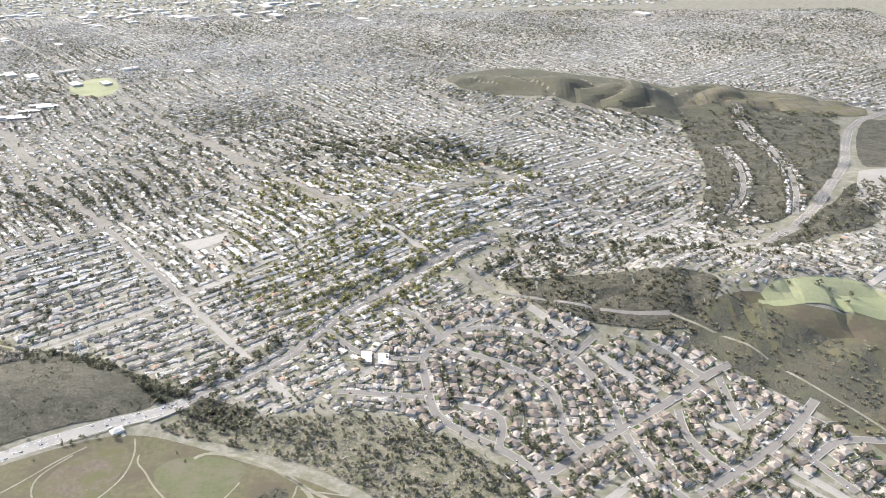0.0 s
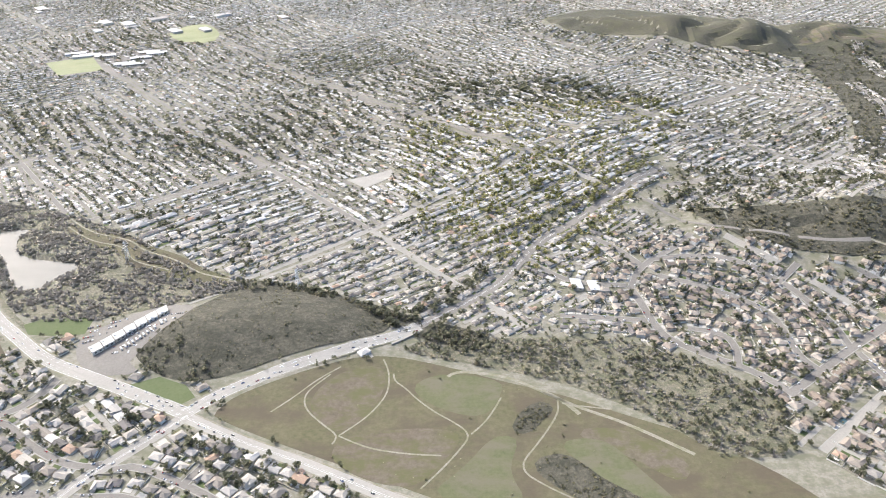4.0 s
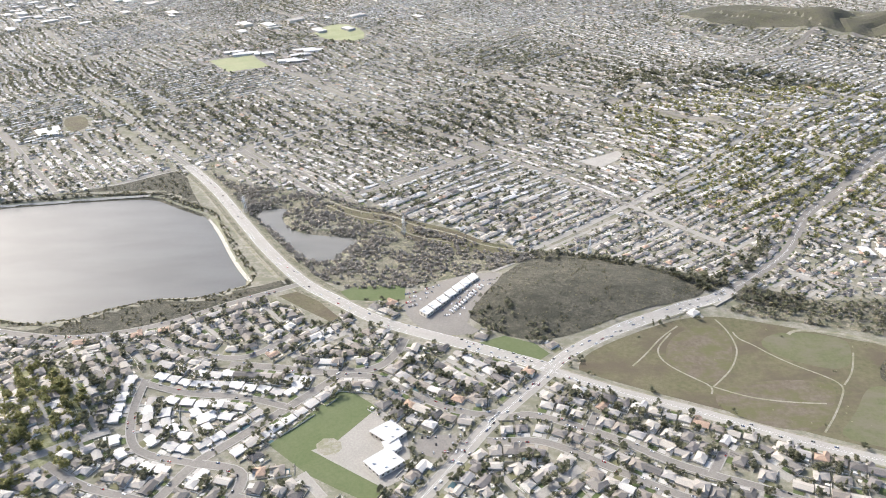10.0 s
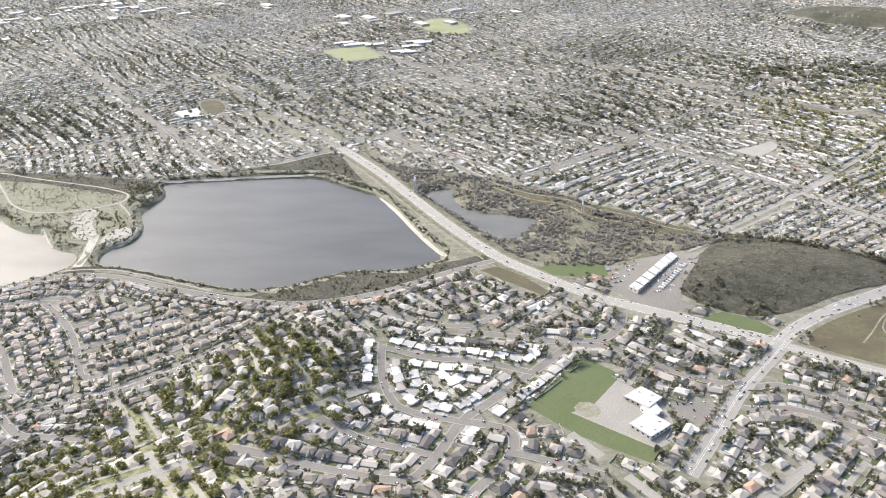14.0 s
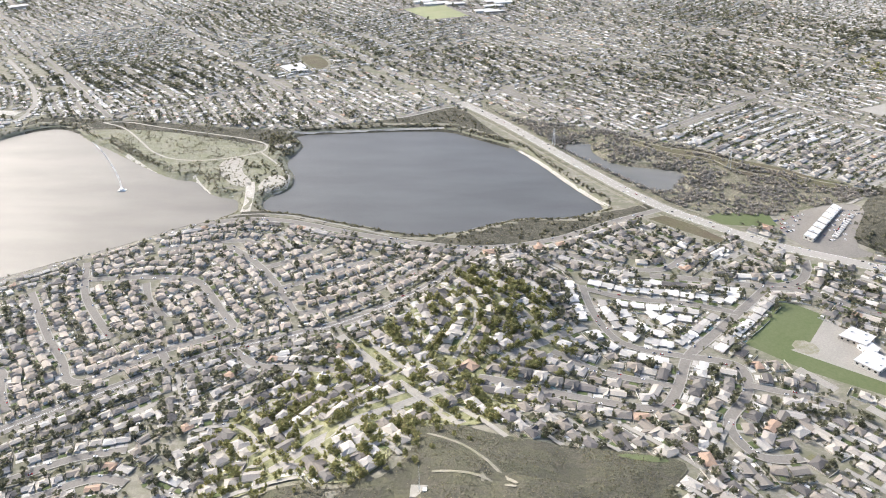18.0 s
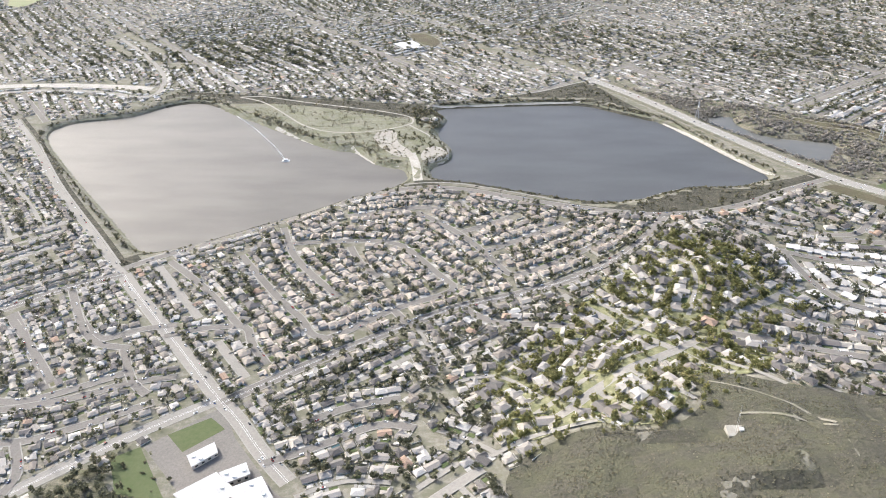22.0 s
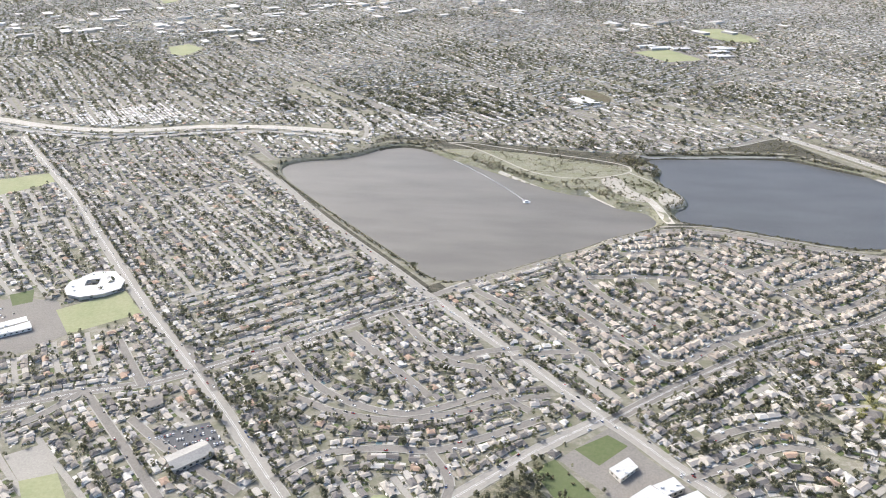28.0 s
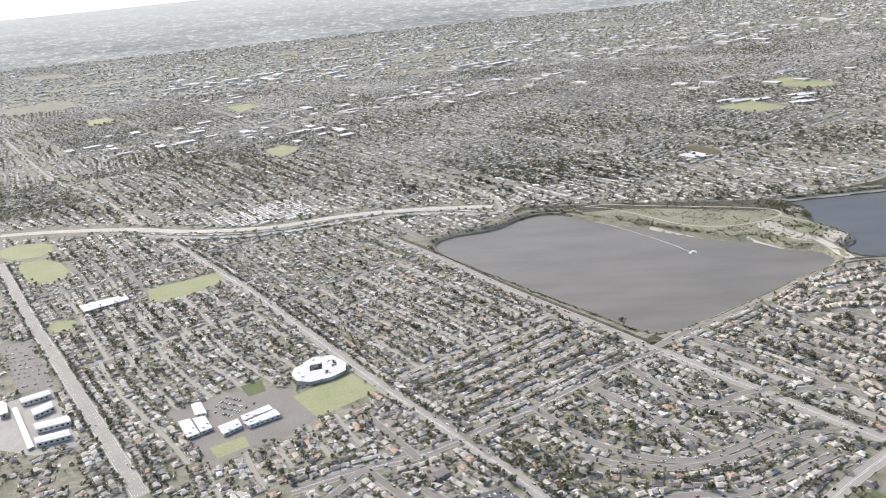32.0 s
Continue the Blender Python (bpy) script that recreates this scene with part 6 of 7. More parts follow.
spots.sort(key=lambda s: s[2] - 0.1935 * s[1])
tz = top(np.array([s[1] for s in spots]), np.array([s[2] for s in spots])) - 0.4
trees = [(k, x, y, tz[n], dice.uniform(0, 6.28), s, dice.uniform(0.8, 1.2)) for n, (k, x, y, s) in enumerate(spots)]
NEAR_TREES, CLOSE = 300, 2600
close_by = trees[NEAR_TREES:CLOSE]
sown("trees_near", [[(*t, 0)] for t in near_t], [t for t in close_by if zone(t[1], t[2]) != 2], [M["leaf"]], "dark green garden and street trees", "tree")
sown("trees_hillside", [[(*t, 0)] for t in near_t], [t for t in close_by if zone(t[1], t[2]) == 2], [M["lush_leaf"]], "lush yellow-green trees between large houses", "tree")
far_from = next((n for n, s in enumerate(spots) if s[2] - 0.1935 * s[1] > 1750), len(spots))
sown("trees_between", [[(*t, 0)] for t in mid_t], [t for t in trees[CLOSE:far_from] if zone(t[1], t[2]) not in (2, 4)], [M["leaf"]], "dark green trees among the houses", "tree")
sown("trees_on_slope", [[(*t, 0)] for t in near_t], [t for t in trees[CLOSE:far_from] if zone(t[1], t[2]) == 2], [M["lush_leaf"]], "lush yellow-green trees between large houses", "tree")
last_from = next((n for n, s in enumerate(spots) if s[2] - 0.1935 * s[1] > 2150), len(spots))
sown("trees_leafy", [[(*t, 0)] for t in mid_t], [t for t in trees[CLOSE:far_from] if zone(t[1], t[2]) == 4], [M["lush_leaf"]], "sunlit yellow-green trees among houses on a rise", "tree")
sown("trees_far", [[(*t, 0)] for t in far_t], trees[far_from:last_from], [M["leaf"]], "distant dark green trees among the houses", "tree")
sown("trees_distant", [[(*clumps(1, 60 + k, 0.5, 0.3, 3.6, 4.4), 0)] for k in range(5)], trees[last_from:], [M["leaf"]], "distant dark trees between rows of houses", "tree")
tree_protos = []
for k, a in enumerate(FORMS):
    e = new("tree")
    tagged(e, ["round dark green garden tree", "broad dark green shade tree", "tall uneven green tree", "slim dark green cypress tree", "wide spreading green tree"][k], "tree", "trees of the suburb")
    part("trunk", *trunk_of(a[2] * 0.6, 0.22, 3, k), M["bark"], e)
    part("crown", *near_t[k], M["leaf_one"], e)
    tree_protos.append(e)
used = set()
for k, x, y, z, turn, s, tall in trees[:NEAR_TREES]:
    m = Matrix.Translation((x, y, float(z))) @ Matrix.Rotation(turn, 4, "Z")
    e = tree_protos[k]
    if k not in used:
        used.add(k)
        e.scale = (s, s, s * tall)
        e.matrix_basis = m @ Matrix.Diagonal((s, s, s * tall, 1))
    else:
        o = copy_thing(e, m)
        o.matrix_basis = m @ Matrix.Diagonal((s, s, s * tall, 1))
for k, e in enumerate(tree_protos):
    if k not in used:
        for ch in list(e.children_recursive):
            bpy.data.objects.remove(ch)
        bpy.data.objects.remove(e)

bush_t = [clumps(3, 70 + k, 0.8, 0.45, 0.6, 0.95) for k in range(3)]


def scrub(name, plots, mat, label):
    rows = []
    for pts, per_ha, low, high in plots:
        poly = np.array(pts, float)
        lo, hi = poly.min(0), poly.max(0)
        n = int((hi - lo).prod() / 1e4 * per_ha)
        x, y = np.random.uniform(lo[0], hi[0], n), np.random.uniform(lo[1], hi[1], n)
        patchy = np.sin(x / 23 + np.sin(y / 31) * 1.7) * np.sin(y / 19 + 0.7) + np.random.uniform(-0.7, 0.9, n)
        j, i = cells(x, y)
        keep = inside(x, y, poly) & (patchy > -0.1) & (TAKEN[j, i] != 1) & (TAKEN[j, i] != 3) & ~TROD[j, i]
        x, y = x[keep], y[keep]
        z = top(x, y) + clear(x, y)
        for a, b, c in zip(x, y, z):
            if c > WATER_Z + 0.8:
                rows.append((dice.randrange(3), a, b, c - 0.1, dice.uniform(0, 6.28), dice.uniform(low, high), dice.uniform(0.7, 1.2)))
    sown(name, [[(*t, 0)] for t in bush_t], rows, [mat], label, "shrub")


HILL_PLOT = [(-1400, 340), (-1335, 352), (-1290, 318), (-1095, 318), (-1135, 262), (-1150, 150), (-1450, 120), (-1560, 215), (-1480, 255)]
scrub("hill_shrubs", [(HILL_PLOT, 1300, 0.3, 0.75), ([(449, 1070), (545, 976), (646, 945), (553, 766), (487, 825), (414, 918), (350, 978)], 110, 0.8, 2.4), ([(-2117, 1233), (-2045, 1184), (-1982, 1116), (-1898, 1061), (-1835, 1074), (-1844, 1020), (-1892, 1039), (-1959, 1080), (-2034, 1135)], 300, 0.8, 1.9), ([(-1828, 1021), (-1795, 1040), (-1738, 972), (-1759, 950), (-1792, 958)], 300, 0.8, 1.9), ([(-2167, 1226), (-2037, 1247), (-1860, 1199), (-1739, 1153), (-1688, 1139), (-1658, 1016), (-1667, 971), (-1705, 909), (-1718, 881), (-1736, 927), (-1786, 930), (-1835, 1000), (-1865, 991), (-1925, 1030), (-2003, 1091), (-2073, 1145)], 300, 0.5, 1.5), ([(-395, 811), (-306, 786), (-169, 740), (-86, 687), (-25, 631), (-3, 603), (79, 603), (103, 677), (63, 749), (-3, 796), (-77, 834), (-218, 835), (-314, 849)], 120, 0.8, 2.2)], M["chaparral"], "grey-brown chaparral on dry slopes")
scrub("shrubs", [([(-1778, 1092), (-1741, 1093), (-1687, 1031), (-1698, 1005), (-1726, 984), (-1745, 1016)], 260, 1.2, 2.4), ([(-1754, 1225), (-1690, 1196), (-1674, 1165), (-1691, 1126), (-1720, 1111), (-1740, 1139)], 320, 1.2, 2.6), ([(-225, 599), (-186, 615), (-165, 599), (-143, 571), (-109, 547), (-80, 508), (-91, 485), (-126, 492), (-152, 530), (-203, 562)], 260, 0.6, 1.4), ([(-693, 923), (-653, 981), (-560, 962), (-470, 935), (-386, 871), (-436, 828), (-516, 808), (-606, 757), (-650, 745), (-697, 752), (-755, 798), (-753, 825)], 90, 0.6, 1.4), ([(-241, 652), (-233, 674), (-219, 693), (-202, 704), (-188, 698), (-185, 685), (-201, 669), (-212, 650), (-232, 641)], 300, 0.8, 1.8), ([(-1341, 823), (-1295, 849), (-1246, 866), (-1179, 877), (-1130, 887), (-1065, 916), (-1133, 851), (-1200, 806), (-1295, 775), (-1362, 784)], 160, 0.8, 2.0), ([(-1028, 1226), (-972, 1181), (-886, 1166), (-856, 1128), (-778, 1091), (-726, 1040), (-655, 1007), (-714, 995), (-786, 1017), (-861, 1053), (-888, 1104), (-960, 1130), (-1026, 1188)], 12, 0.6, 1.4), ([(-699, 982), (-638, 1008), (-543, 979), (-384, 894), (-335, 878), (-257, 847), (-279, 805), (-387, 849), (-470, 927), (-560, 959), (-652, 972)], 260, 1.0, 2.4), ([(-2310, 1315), (-2163, 1299), (-1995, 1284), (-1744, 1236), (-1502, 1312), (-1374, 1420), (-1323, 1298), (-1237, 1150), (-1400, 1261), (-1684, 1213), (-1739, 1153), (-2037, 1247), (-2183, 1236), (-2284, 1206)], 110, 0.9, 2.2),
                 ([(91, 1180), (165, 1138), (261, 1137), (373, 1126), (459, 1097), (390, 994), (339, 994), (231, 1020), (147, 1064)], 200, 1.0, 2.4), ([(686, 2195), (872, 2252), (1161, 2184), (955, 1743), (779, 1496), (673, 1408), (495, 1383), (632, 1709), (671, 1975)], 40, 1.0, 2.4), ([(-611, 686), (-587, 726), (-468, 788), (-397, 800), (-314, 773), (-243, 741), (-175, 717), (-113, 683), (-25, 640), (60, 575), (125, 480), (110, 370), (0, 405), (-130, 458), (-229, 502), (-317, 538), (-428, 590), (-554, 648), (-611, 680)], 7, 0.4, 1.3), ([(-1951, 231), (-1927, 248), (-1870, 173), (-1918, 171)], 40, 0.8, 1.8)],
      M["shrub"], "low dark brush on slopes and banks")
scrub("grey_shrubs", [([(-1344, 1448), (-1247, 1327), (-1147, 1293), (-1029, 1246), (-886, 1161), (-818, 1098), (-665, 1007), (-643, 976), (-742, 928), (-853, 892), (-950, 893), (-1015, 949), (-1103, 1079), (-1181, 1194)], 420, 1.2, 3.0), ([(-395, 811), (-306, 786), (-169, 740), (-86, 687), (-25, 631), (-3, 603), (79, 603), (103, 677), (63, 749), (-3, 796), (-77, 834), (-218, 835), (-314, 849)], 170, 0.8, 2.2)], M["bare"], "leafless grey-brown thickets in the flood basin")


def shore_line(lake, off, n_each, low, high):
    rows = []
    t = np.roll(lake, -1, 0) - lake
    t /= np.maximum(np.hypot(*t.T), 1e-6)[:, None]
    c = lake.mean(0)
    for p, d in zip(lake, t):
        nrm = np.array([d[1], -d[0]])
        if nrm @ (p - c) < 0:
            nrm = -nrm
        for _ in range(n_each):
            q = p + nrm * (off + dice.uniform(-4, 5)) + d * dice.uniform(-10, 10)
            j, i = cells(*q)
            if TAKEN[j, i] != 1:
                rows.append((dice.randrange(3), q[0], q[1], float(top(*q)) - 0.1, dice.uniform(0, 6.28), dice.uniform(low, high), 1.0))
    return rows


sown("shore_shrubs", [[(*t, 0)] for t in bush_t], shore_line(LAKE_WEST, 12, 5, 0.8, 2.0) + shore_line(LAKE_EAST, 12, 5, 0.8, 2.0), [M["shrub"]], "dark shrubs along the reservoir banks", "shrub")
for lake, name in ((LAKE_WEST, "shore_west"), (LAKE_EAST, "shore_east")):
    ring = np.vstack([lake, lake[:1]])
    c = lake.mean(0)
    sign = 1 if (np.roll(lake, -1, 0)[0] - lake[0])[0] * (c - lake[0])[1] - (np.roll(lake, -1, 0)[0] - lake[0])[1] * (c - lake[0])[0] < 0 else -1
    v, f = strip(smooth(ring, False, 12, 0), sign * 4.5, 4.0, 0.3)
    structure(name, v, f, M["pale_brush"], "pale rocky rim at the water's edge", "shore")


# ---- large buildings ----
def hall(pts, high, roof, label, name="building", category="building", units=2, pitch=0.0, rim=0.5):
    """A low building on a four-cornered plan, with its walls, roof, parapet, windows and roof units as parts."""
    p = np.array(pts, float)
    c = p.mean(0)
    p = p[np.argsort(np.arctan2(*(p - c).T[::-1]))] - c
    z = float(top(*c))
    e = new(name)
    e.location = (c[0], c[1], z)
    tagged(e, label, category)
    n = len(p)
    v = [(x, y, -1.5) for x, y in p] + [(x, y, high) for x, y in p]
    part("wall", v, [(i, (i + 1) % n, n + (i + 1) % n, n + i) for i in range(n)] + [tuple(range(n, 2 * n))], M["wall_one"], e)
    if pitch:
        a, b = (p[0] + p[1]) / 2, (p[2] + p[3]) / 2
        if np.hypot(*(p[0] - p[1])) > np.hypot(*(p[1] - p[2])):
            p = np.roll(p, -1, 0)
            a, b = (p[0] + p[1]) / 2, (p[2] + p[3]) / 2
        g = 1.04
        v = [(x * g, y * g, high) for x, y in p] + [(x * g, y * g, high + 0.3) for x, y in p] + [(a[0] * g, a[1] * g, high + pitch), (b[0] * g, b[1] * g, high + pitch)]
        part("roof", v, [(3, 2, 1, 0), (0, 1, 5, 4), (1, 2, 6, 5), (2, 3, 7, 6), (3, 0, 4, 7), (4, 5, 8), (6, 7, 9), (5, 6, 9, 8), (7, 4, 8, 9)], roof, e)
    else:
        g = 1.03
        v = [(x * g, y * g, high) for x, y in p] + [(x * g, y * g, high + 0.3) for x, y in p]
        part("roof", v, [tuple(range(n))[::-1], tuple(range(n, 2 * n))] + [(i, (i + 1) % n, n + (i + 1) % n, n + i) for i in range(n)], roof, e)
    for i in range(n):
        a, b = p[i], p[(i + 1) % n]
        long = np.hypot(*(b - a))
        d = (b - a) / long
        o = np.array([d[1], -d[0]])
        for s in np.arange(3, long - 3, 7.0):
            w = [(*(a + d * s + o * 0.06), high * 0.35), (*(a + d * (s + 3) + o * 0.06), high * 0.35), (*(a + d * (s + 3) + o * 0.06), high * 0.72), (*(a + d * s + o * 0.06), high * 0.72)]
            w2 = [(x - o[0] * 0.1, y - o[1] * 0.1, zz) for x, y, zz in w]
            part("window", w + w2, [(0, 1, 2, 3), (7, 6, 5, 4), (0, 4, 5, 1), (2, 6, 7, 3)], M["glass"], e)
    for u in range(units if not pitch else 0):
        x, y = p[u % n] * 0.45 + p[(u + 1) % n] * 0.2
        part("roof_unit", *box(x - 1.4, x + 1.4, y - 1.0, y + 1.0, high + 0.28, high + 1.7), M["metal"], e, "grey rooftop air unit")
    return e


M["bright_roof"] = earth("bright_white_roof", [(0.35, (0.374, 0.365, 0.348)), (0.65, (0.476, 0.468, 0.451))], [(0.35, (0.323, 0.315, 0.302)), (0.65, (0.51, 0.501, 0.484))], 0.06, 0.5, 0.7)
M["grey_roof"] = earth("grey_metal_roof", [(0.4, (0.22, 0.21, 0.195)), (0.6, (0.27, 0.26, 0.24))], [(0.4, (0.19, 0.18, 0.17)), (0.6, (0.29, 0.28, 0.26))], 0.05, 0.5, 0.6)
WH = M["bright_roof"]
hall([(-867, 561), (-844, 580), (-823, 560), (-842, 541)], 6, WH, "white-roofed school block on an asphalt yard", "school_building", "school", 3)
hall([(-868, 512), (-843, 534), (-822, 512), (-848, 491)], 6, WH, "white-roofed school block on an asphalt yard", "school_building", "school", 3)
hall([(-851, 544), (-833, 551), (-827, 537), (-841, 521)], 5, WH, "white-roofed link building of a school", "school_building", "school", 1)
for pts in ([(-2662, 425), (-2631, 451), (-2622, 440), (-2654, 413)], [(-2652, 408), (-2619, 439), (-2607, 425), (-2642, 400)], [(-2747, 416), (-2733, 422), (-2705, 387), (-2718, 377)], [(-2729, 422), (-2714, 428), (-2692, 399), (-2704, 389)], [(-2685, 401), (-2664, 418), (-2652, 401), (-2670, 382)]):
    hall(pts, 4.5, WH, "long white-roofed classroom block", "school_building", "school", 2)
hall([(-2747, 459), (-2735, 465), (-2714, 435), (-2729, 431)], 4.5, WH, "white-roofed hall beside the school car park", "school_building", "school", 1, 1.0)
hall([(-3133, 840), (-3064, 885), (-3042, 860), (-3105, 810)], 5, WH, "long pale school building beside a lawn", "school_building", "school", 3)
for pts in ([(-3028, 491), (-2996, 513), (-2984, 501), (-3015, 478)], [(-2988, 458), (-2971, 480), (-2957, 463), (-2974, 442)], [(-2960, 420), (-2920, 439), (-2907, 424), (-2946, 405)], [(-2936, 385), (-2899, 403), (-2887, 389), (-2925, 371)], [(-3056, 485), (-3041, 480), (-3020, 452), (-3028, 446)]):
    hall(pts, 6.5, WH, "pale apartment block with a light roof", "apartment_building", "apartments", 2, 1.4)
hall([(-3026, 468), (-3020, 472), (-2929, 371), (-2934, 365)], 3.2, WH, "long narrow white carport roof", "carport", "carport", 0)
hall([(-1873, 234), (-1852, 253), (-1844, 240), (-1863, 220)], 5, WH, "white-roofed commercial shed on an asphalt yard", "warehouse", "warehouse", 2)
for pts in ([(-1867, 184), (-1836, 212), (-1809, 190), (-1834, 159)], [(-1833, 212), (-1811, 226), (-1803, 212), (-1822, 200)], [(-1818, 193), (-1791, 209), (-1770, 179), (-1798, 161)]):
    hall(pts, 7, WH, "broad flat white-roofed commercial shed", "warehouse", "warehouse", 3)
hall([(-2326, 202), (-2296, 231), (-2279, 215), (-2309, 183)], 6, M["grey_roof"], "long hall with a grey pitched roof", "hall", "hall", 0, 3.0)
hall([(-2397, 294), (-2376, 307), (-2367, 290), (-2385, 274)], 4, M["roof_one"], "low hall with a tan roof", "hall", "hall", 0, 1.6)
hall([(-1849, 1683), (-1801, 1713), (-1762, 1652), (-1812, 1637)], 5, WH, "white-roofed school block among houses", "school_building", "school", 2)
a, b, c, d = [np.array(p, float) for p in [(-824, 816), (-744, 915), (-736, 901), (-813, 804)]]
for k in range(7):
    hall([a + (b - a) * (k + 0.04) / 7, a + (b - a) * (k + 0.94) / 7, d + (c - d) * (k + 0.94) / 7, d + (c - d) * (k + 0.04) / 7], 6, WH, "white-roofed unit in a row of commercial buildings", "shop_unit", "shop", 1)
for k in range(9):
    g = random.Random(k)
    x, y = -1250 - g.uniform(0, 330), 2240 + g.uniform(0, 160)
    hall([(x, y), (x + 60, y + 18), (x + 52, y + 42), (x - 8, y + 24)], 6, WH, "long white-roofed school block", "school_building", "school", 2)
for k in range(2):
    hall([(-128 + 26 * k, 985 - 6 * k), (-112 + 26 * k, 983 - 6 * k), (-110 + 26 * k, 955 - 6 * k), (-126 + 26 * k, 957 - 6 * k)], 4, WH, "white-roofed classroom block among houses", "school_building", "school", 1)
# The round school with its open court.
ring_o, ring_i = smooth([(-2620, 528), (-2623, 549), (-2603, 583), (-2573, 588), (-2546, 563), (-2541, 538), (-2557, 520), (-2586, 507), (-2608, 512)], True, 6, 0), np.array([(-2604, 551), (-2587, 566), (-2576, 547), (-2589, 535)], float)
cc = ring_i.mean(0)
e = new("school_building")
e.location = (*cc, float(top(*cc)))
tagged(e, "broad white-roofed school building round an open court", "school")
ro = ring_o - cc
ang = np.arctan2(ro[:, 1], ro[:, 0])
side = np.abs(np.cos(ang + 0.5)) + np.abs(np.sin(ang + 0.5))
ri = np.c_[np.cos(ang), np.sin(ang)] * (13.0 / side)[:, None]
n = len(ro)
v = [(*p, 5.0) for p in ro] + [(*p, 5.0) for p in ri] + [(*p, 5.6) for p in ro] + [(*p, 6.4) for p in ri]
part("roof", v, [(2 * n + i, 2 * n + (i + 1) % n, 3 * n + (i + 1) % n, 3 * n + i) for i in range(n)] + [(i, (i + 1) % n, 2 * n + (i + 1) % n, 2 * n + i) for i in range(n)]
     + [(n + (i + 1) % n, n + i, 3 * n + i, 3 * n + (i + 1) % n) for i in range(n)] + [(n + i, n + (i + 1) % n, (i + 1) % n, i) for i in range(n)], WH, e)
v = [(*(p * 0.96), -1.0) for p in ro] + [(*(p * 0.96), 5.0) for p in ro] + [(*(p * 1.05), -1.0) for p in ri] + [(*(p * 1.05), 5.0) for p in ri]
part("wall", v, [(i, (i + 1) % n, n + (i + 1) % n, n + i) for i in range(n)] + [(2 * n + (i + 1) % n, 2 * n + i, 3 * n + i, 3 * n + (i + 1) % n) for i in range(n)], M["wall_one"], e)
for i in range(0, n, 9):
    x, y = ro[i] * 0.7
    part("roof_unit", *box(x - 1.3, x + 1.3, y - 1, y + 1, 5.8, 7.2), M["metal"], e, "grey rooftop air unit")
# Broad flat roofs of the far commercial districts.
CENTRES = [(-2913, 3285), (-2736, 3094), (-2320, 3205), (-2901, 2500), (-3414, 2510), (-3207, 2987), (-3822, 2781), (-3936, 2516), (-2658, 3554), (-2548, 4240), (-2024, 3531), (-1717, 4230), (-1400, 4204), (-3231, 5561), (-3631, 4660), (-4293, 4532), (-939, 4789), (-442, 5152), (-2103, 5603), (-2787, 6785), (-4591, 6728), (-4122, 3670), (-1353, 2773)]
big = []
for k in range(560):
    g = random.Random(900 + k)
    if k < 300:
        cx, cy = CENTRES[k % len(CENTRES)]
        wide = 60 + 0.02 * cy
        x, y = cx + g.gauss(0, wide * 1.6), cy + g.gauss(0, wide)
    else:
        x, y = g.uniform(-9500, 1500), g.uniform(4000, 8600)
    if x > -2253 - 0.8 * (y + 436) and y < 8500 + 0.115 * (x + 2253):
        big.append((0, x, y, float(top(x, y)), GRID + (1.57 if g.random() < 0.5 else 0), g.uniform(0.45, 1.15) * (1.0 if y < 4200 else 1.5), 0.9))
sown("far_warehouses", [[(*tris(*box(-30, 30, -16, 16, -1, 8)), 0), (*tris(*box(-30.5, 30.5, -16.5, 16.5, 8, 8.5)), 1)]], big, [M["wall"], M["white_roof"]], "distant broad white warehouse roofs", "warehouse")


# The suburb's far reaches: rows of roofs and trees towards the plain, roofs paled for haze.
def far_rows(count, spread):
    u, w = np.meshgrid(np.arange(2000, 15500, 48.0), np.arange(-9000, 9000, 24.0))
    x = GU[0] * u + GV[0] * w + np.random.uniform(-spread, spread, u.shape)
    y = GU[1] * u + GV[1] * w + np.random.uniform(-spread, spread, u.shape)
    ok = (y > 4210 + 0.115 * (x + 2253)) & (y < 8650 + 0.115 * (x + 2253)) & (x > -2253 - 0.82 * (y + 436)) & (x < -1500 + 0.55 * (y + 436)) & (np.sin(x / 410 + 2 * np.sin(y / 530)) * np.sin(y / 370) > -0.8)
    x, y = x[ok], y[ok]
    pick = np.random.permutation(len(x))[:count]
    return x[pick], y[pick]


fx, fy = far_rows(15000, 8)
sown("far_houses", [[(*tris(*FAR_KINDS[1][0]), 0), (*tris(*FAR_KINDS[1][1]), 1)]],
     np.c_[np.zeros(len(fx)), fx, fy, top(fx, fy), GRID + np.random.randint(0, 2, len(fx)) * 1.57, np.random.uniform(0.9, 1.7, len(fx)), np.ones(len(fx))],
     [M["wall"], M["far_roof"]], "distant rows of small houses with roofs paled for haze", "house")
fx, fy = far_rows(15000, 26)
sown("far_trees", [[(*clumps(1, 90 + k, 1.5, 1.0, 3.5, 4.0), 0)] for k in range(3)],
     np.c_[np.random.randint(0, 3, len(fx)), fx, fy, top(fx, fy), np.zeros(len(fx)), np.random.uniform(1.0, 2.2, len(fx)), np.ones(len(fx))], [M["leaf"]], "distant dark trees among houses", "tree")


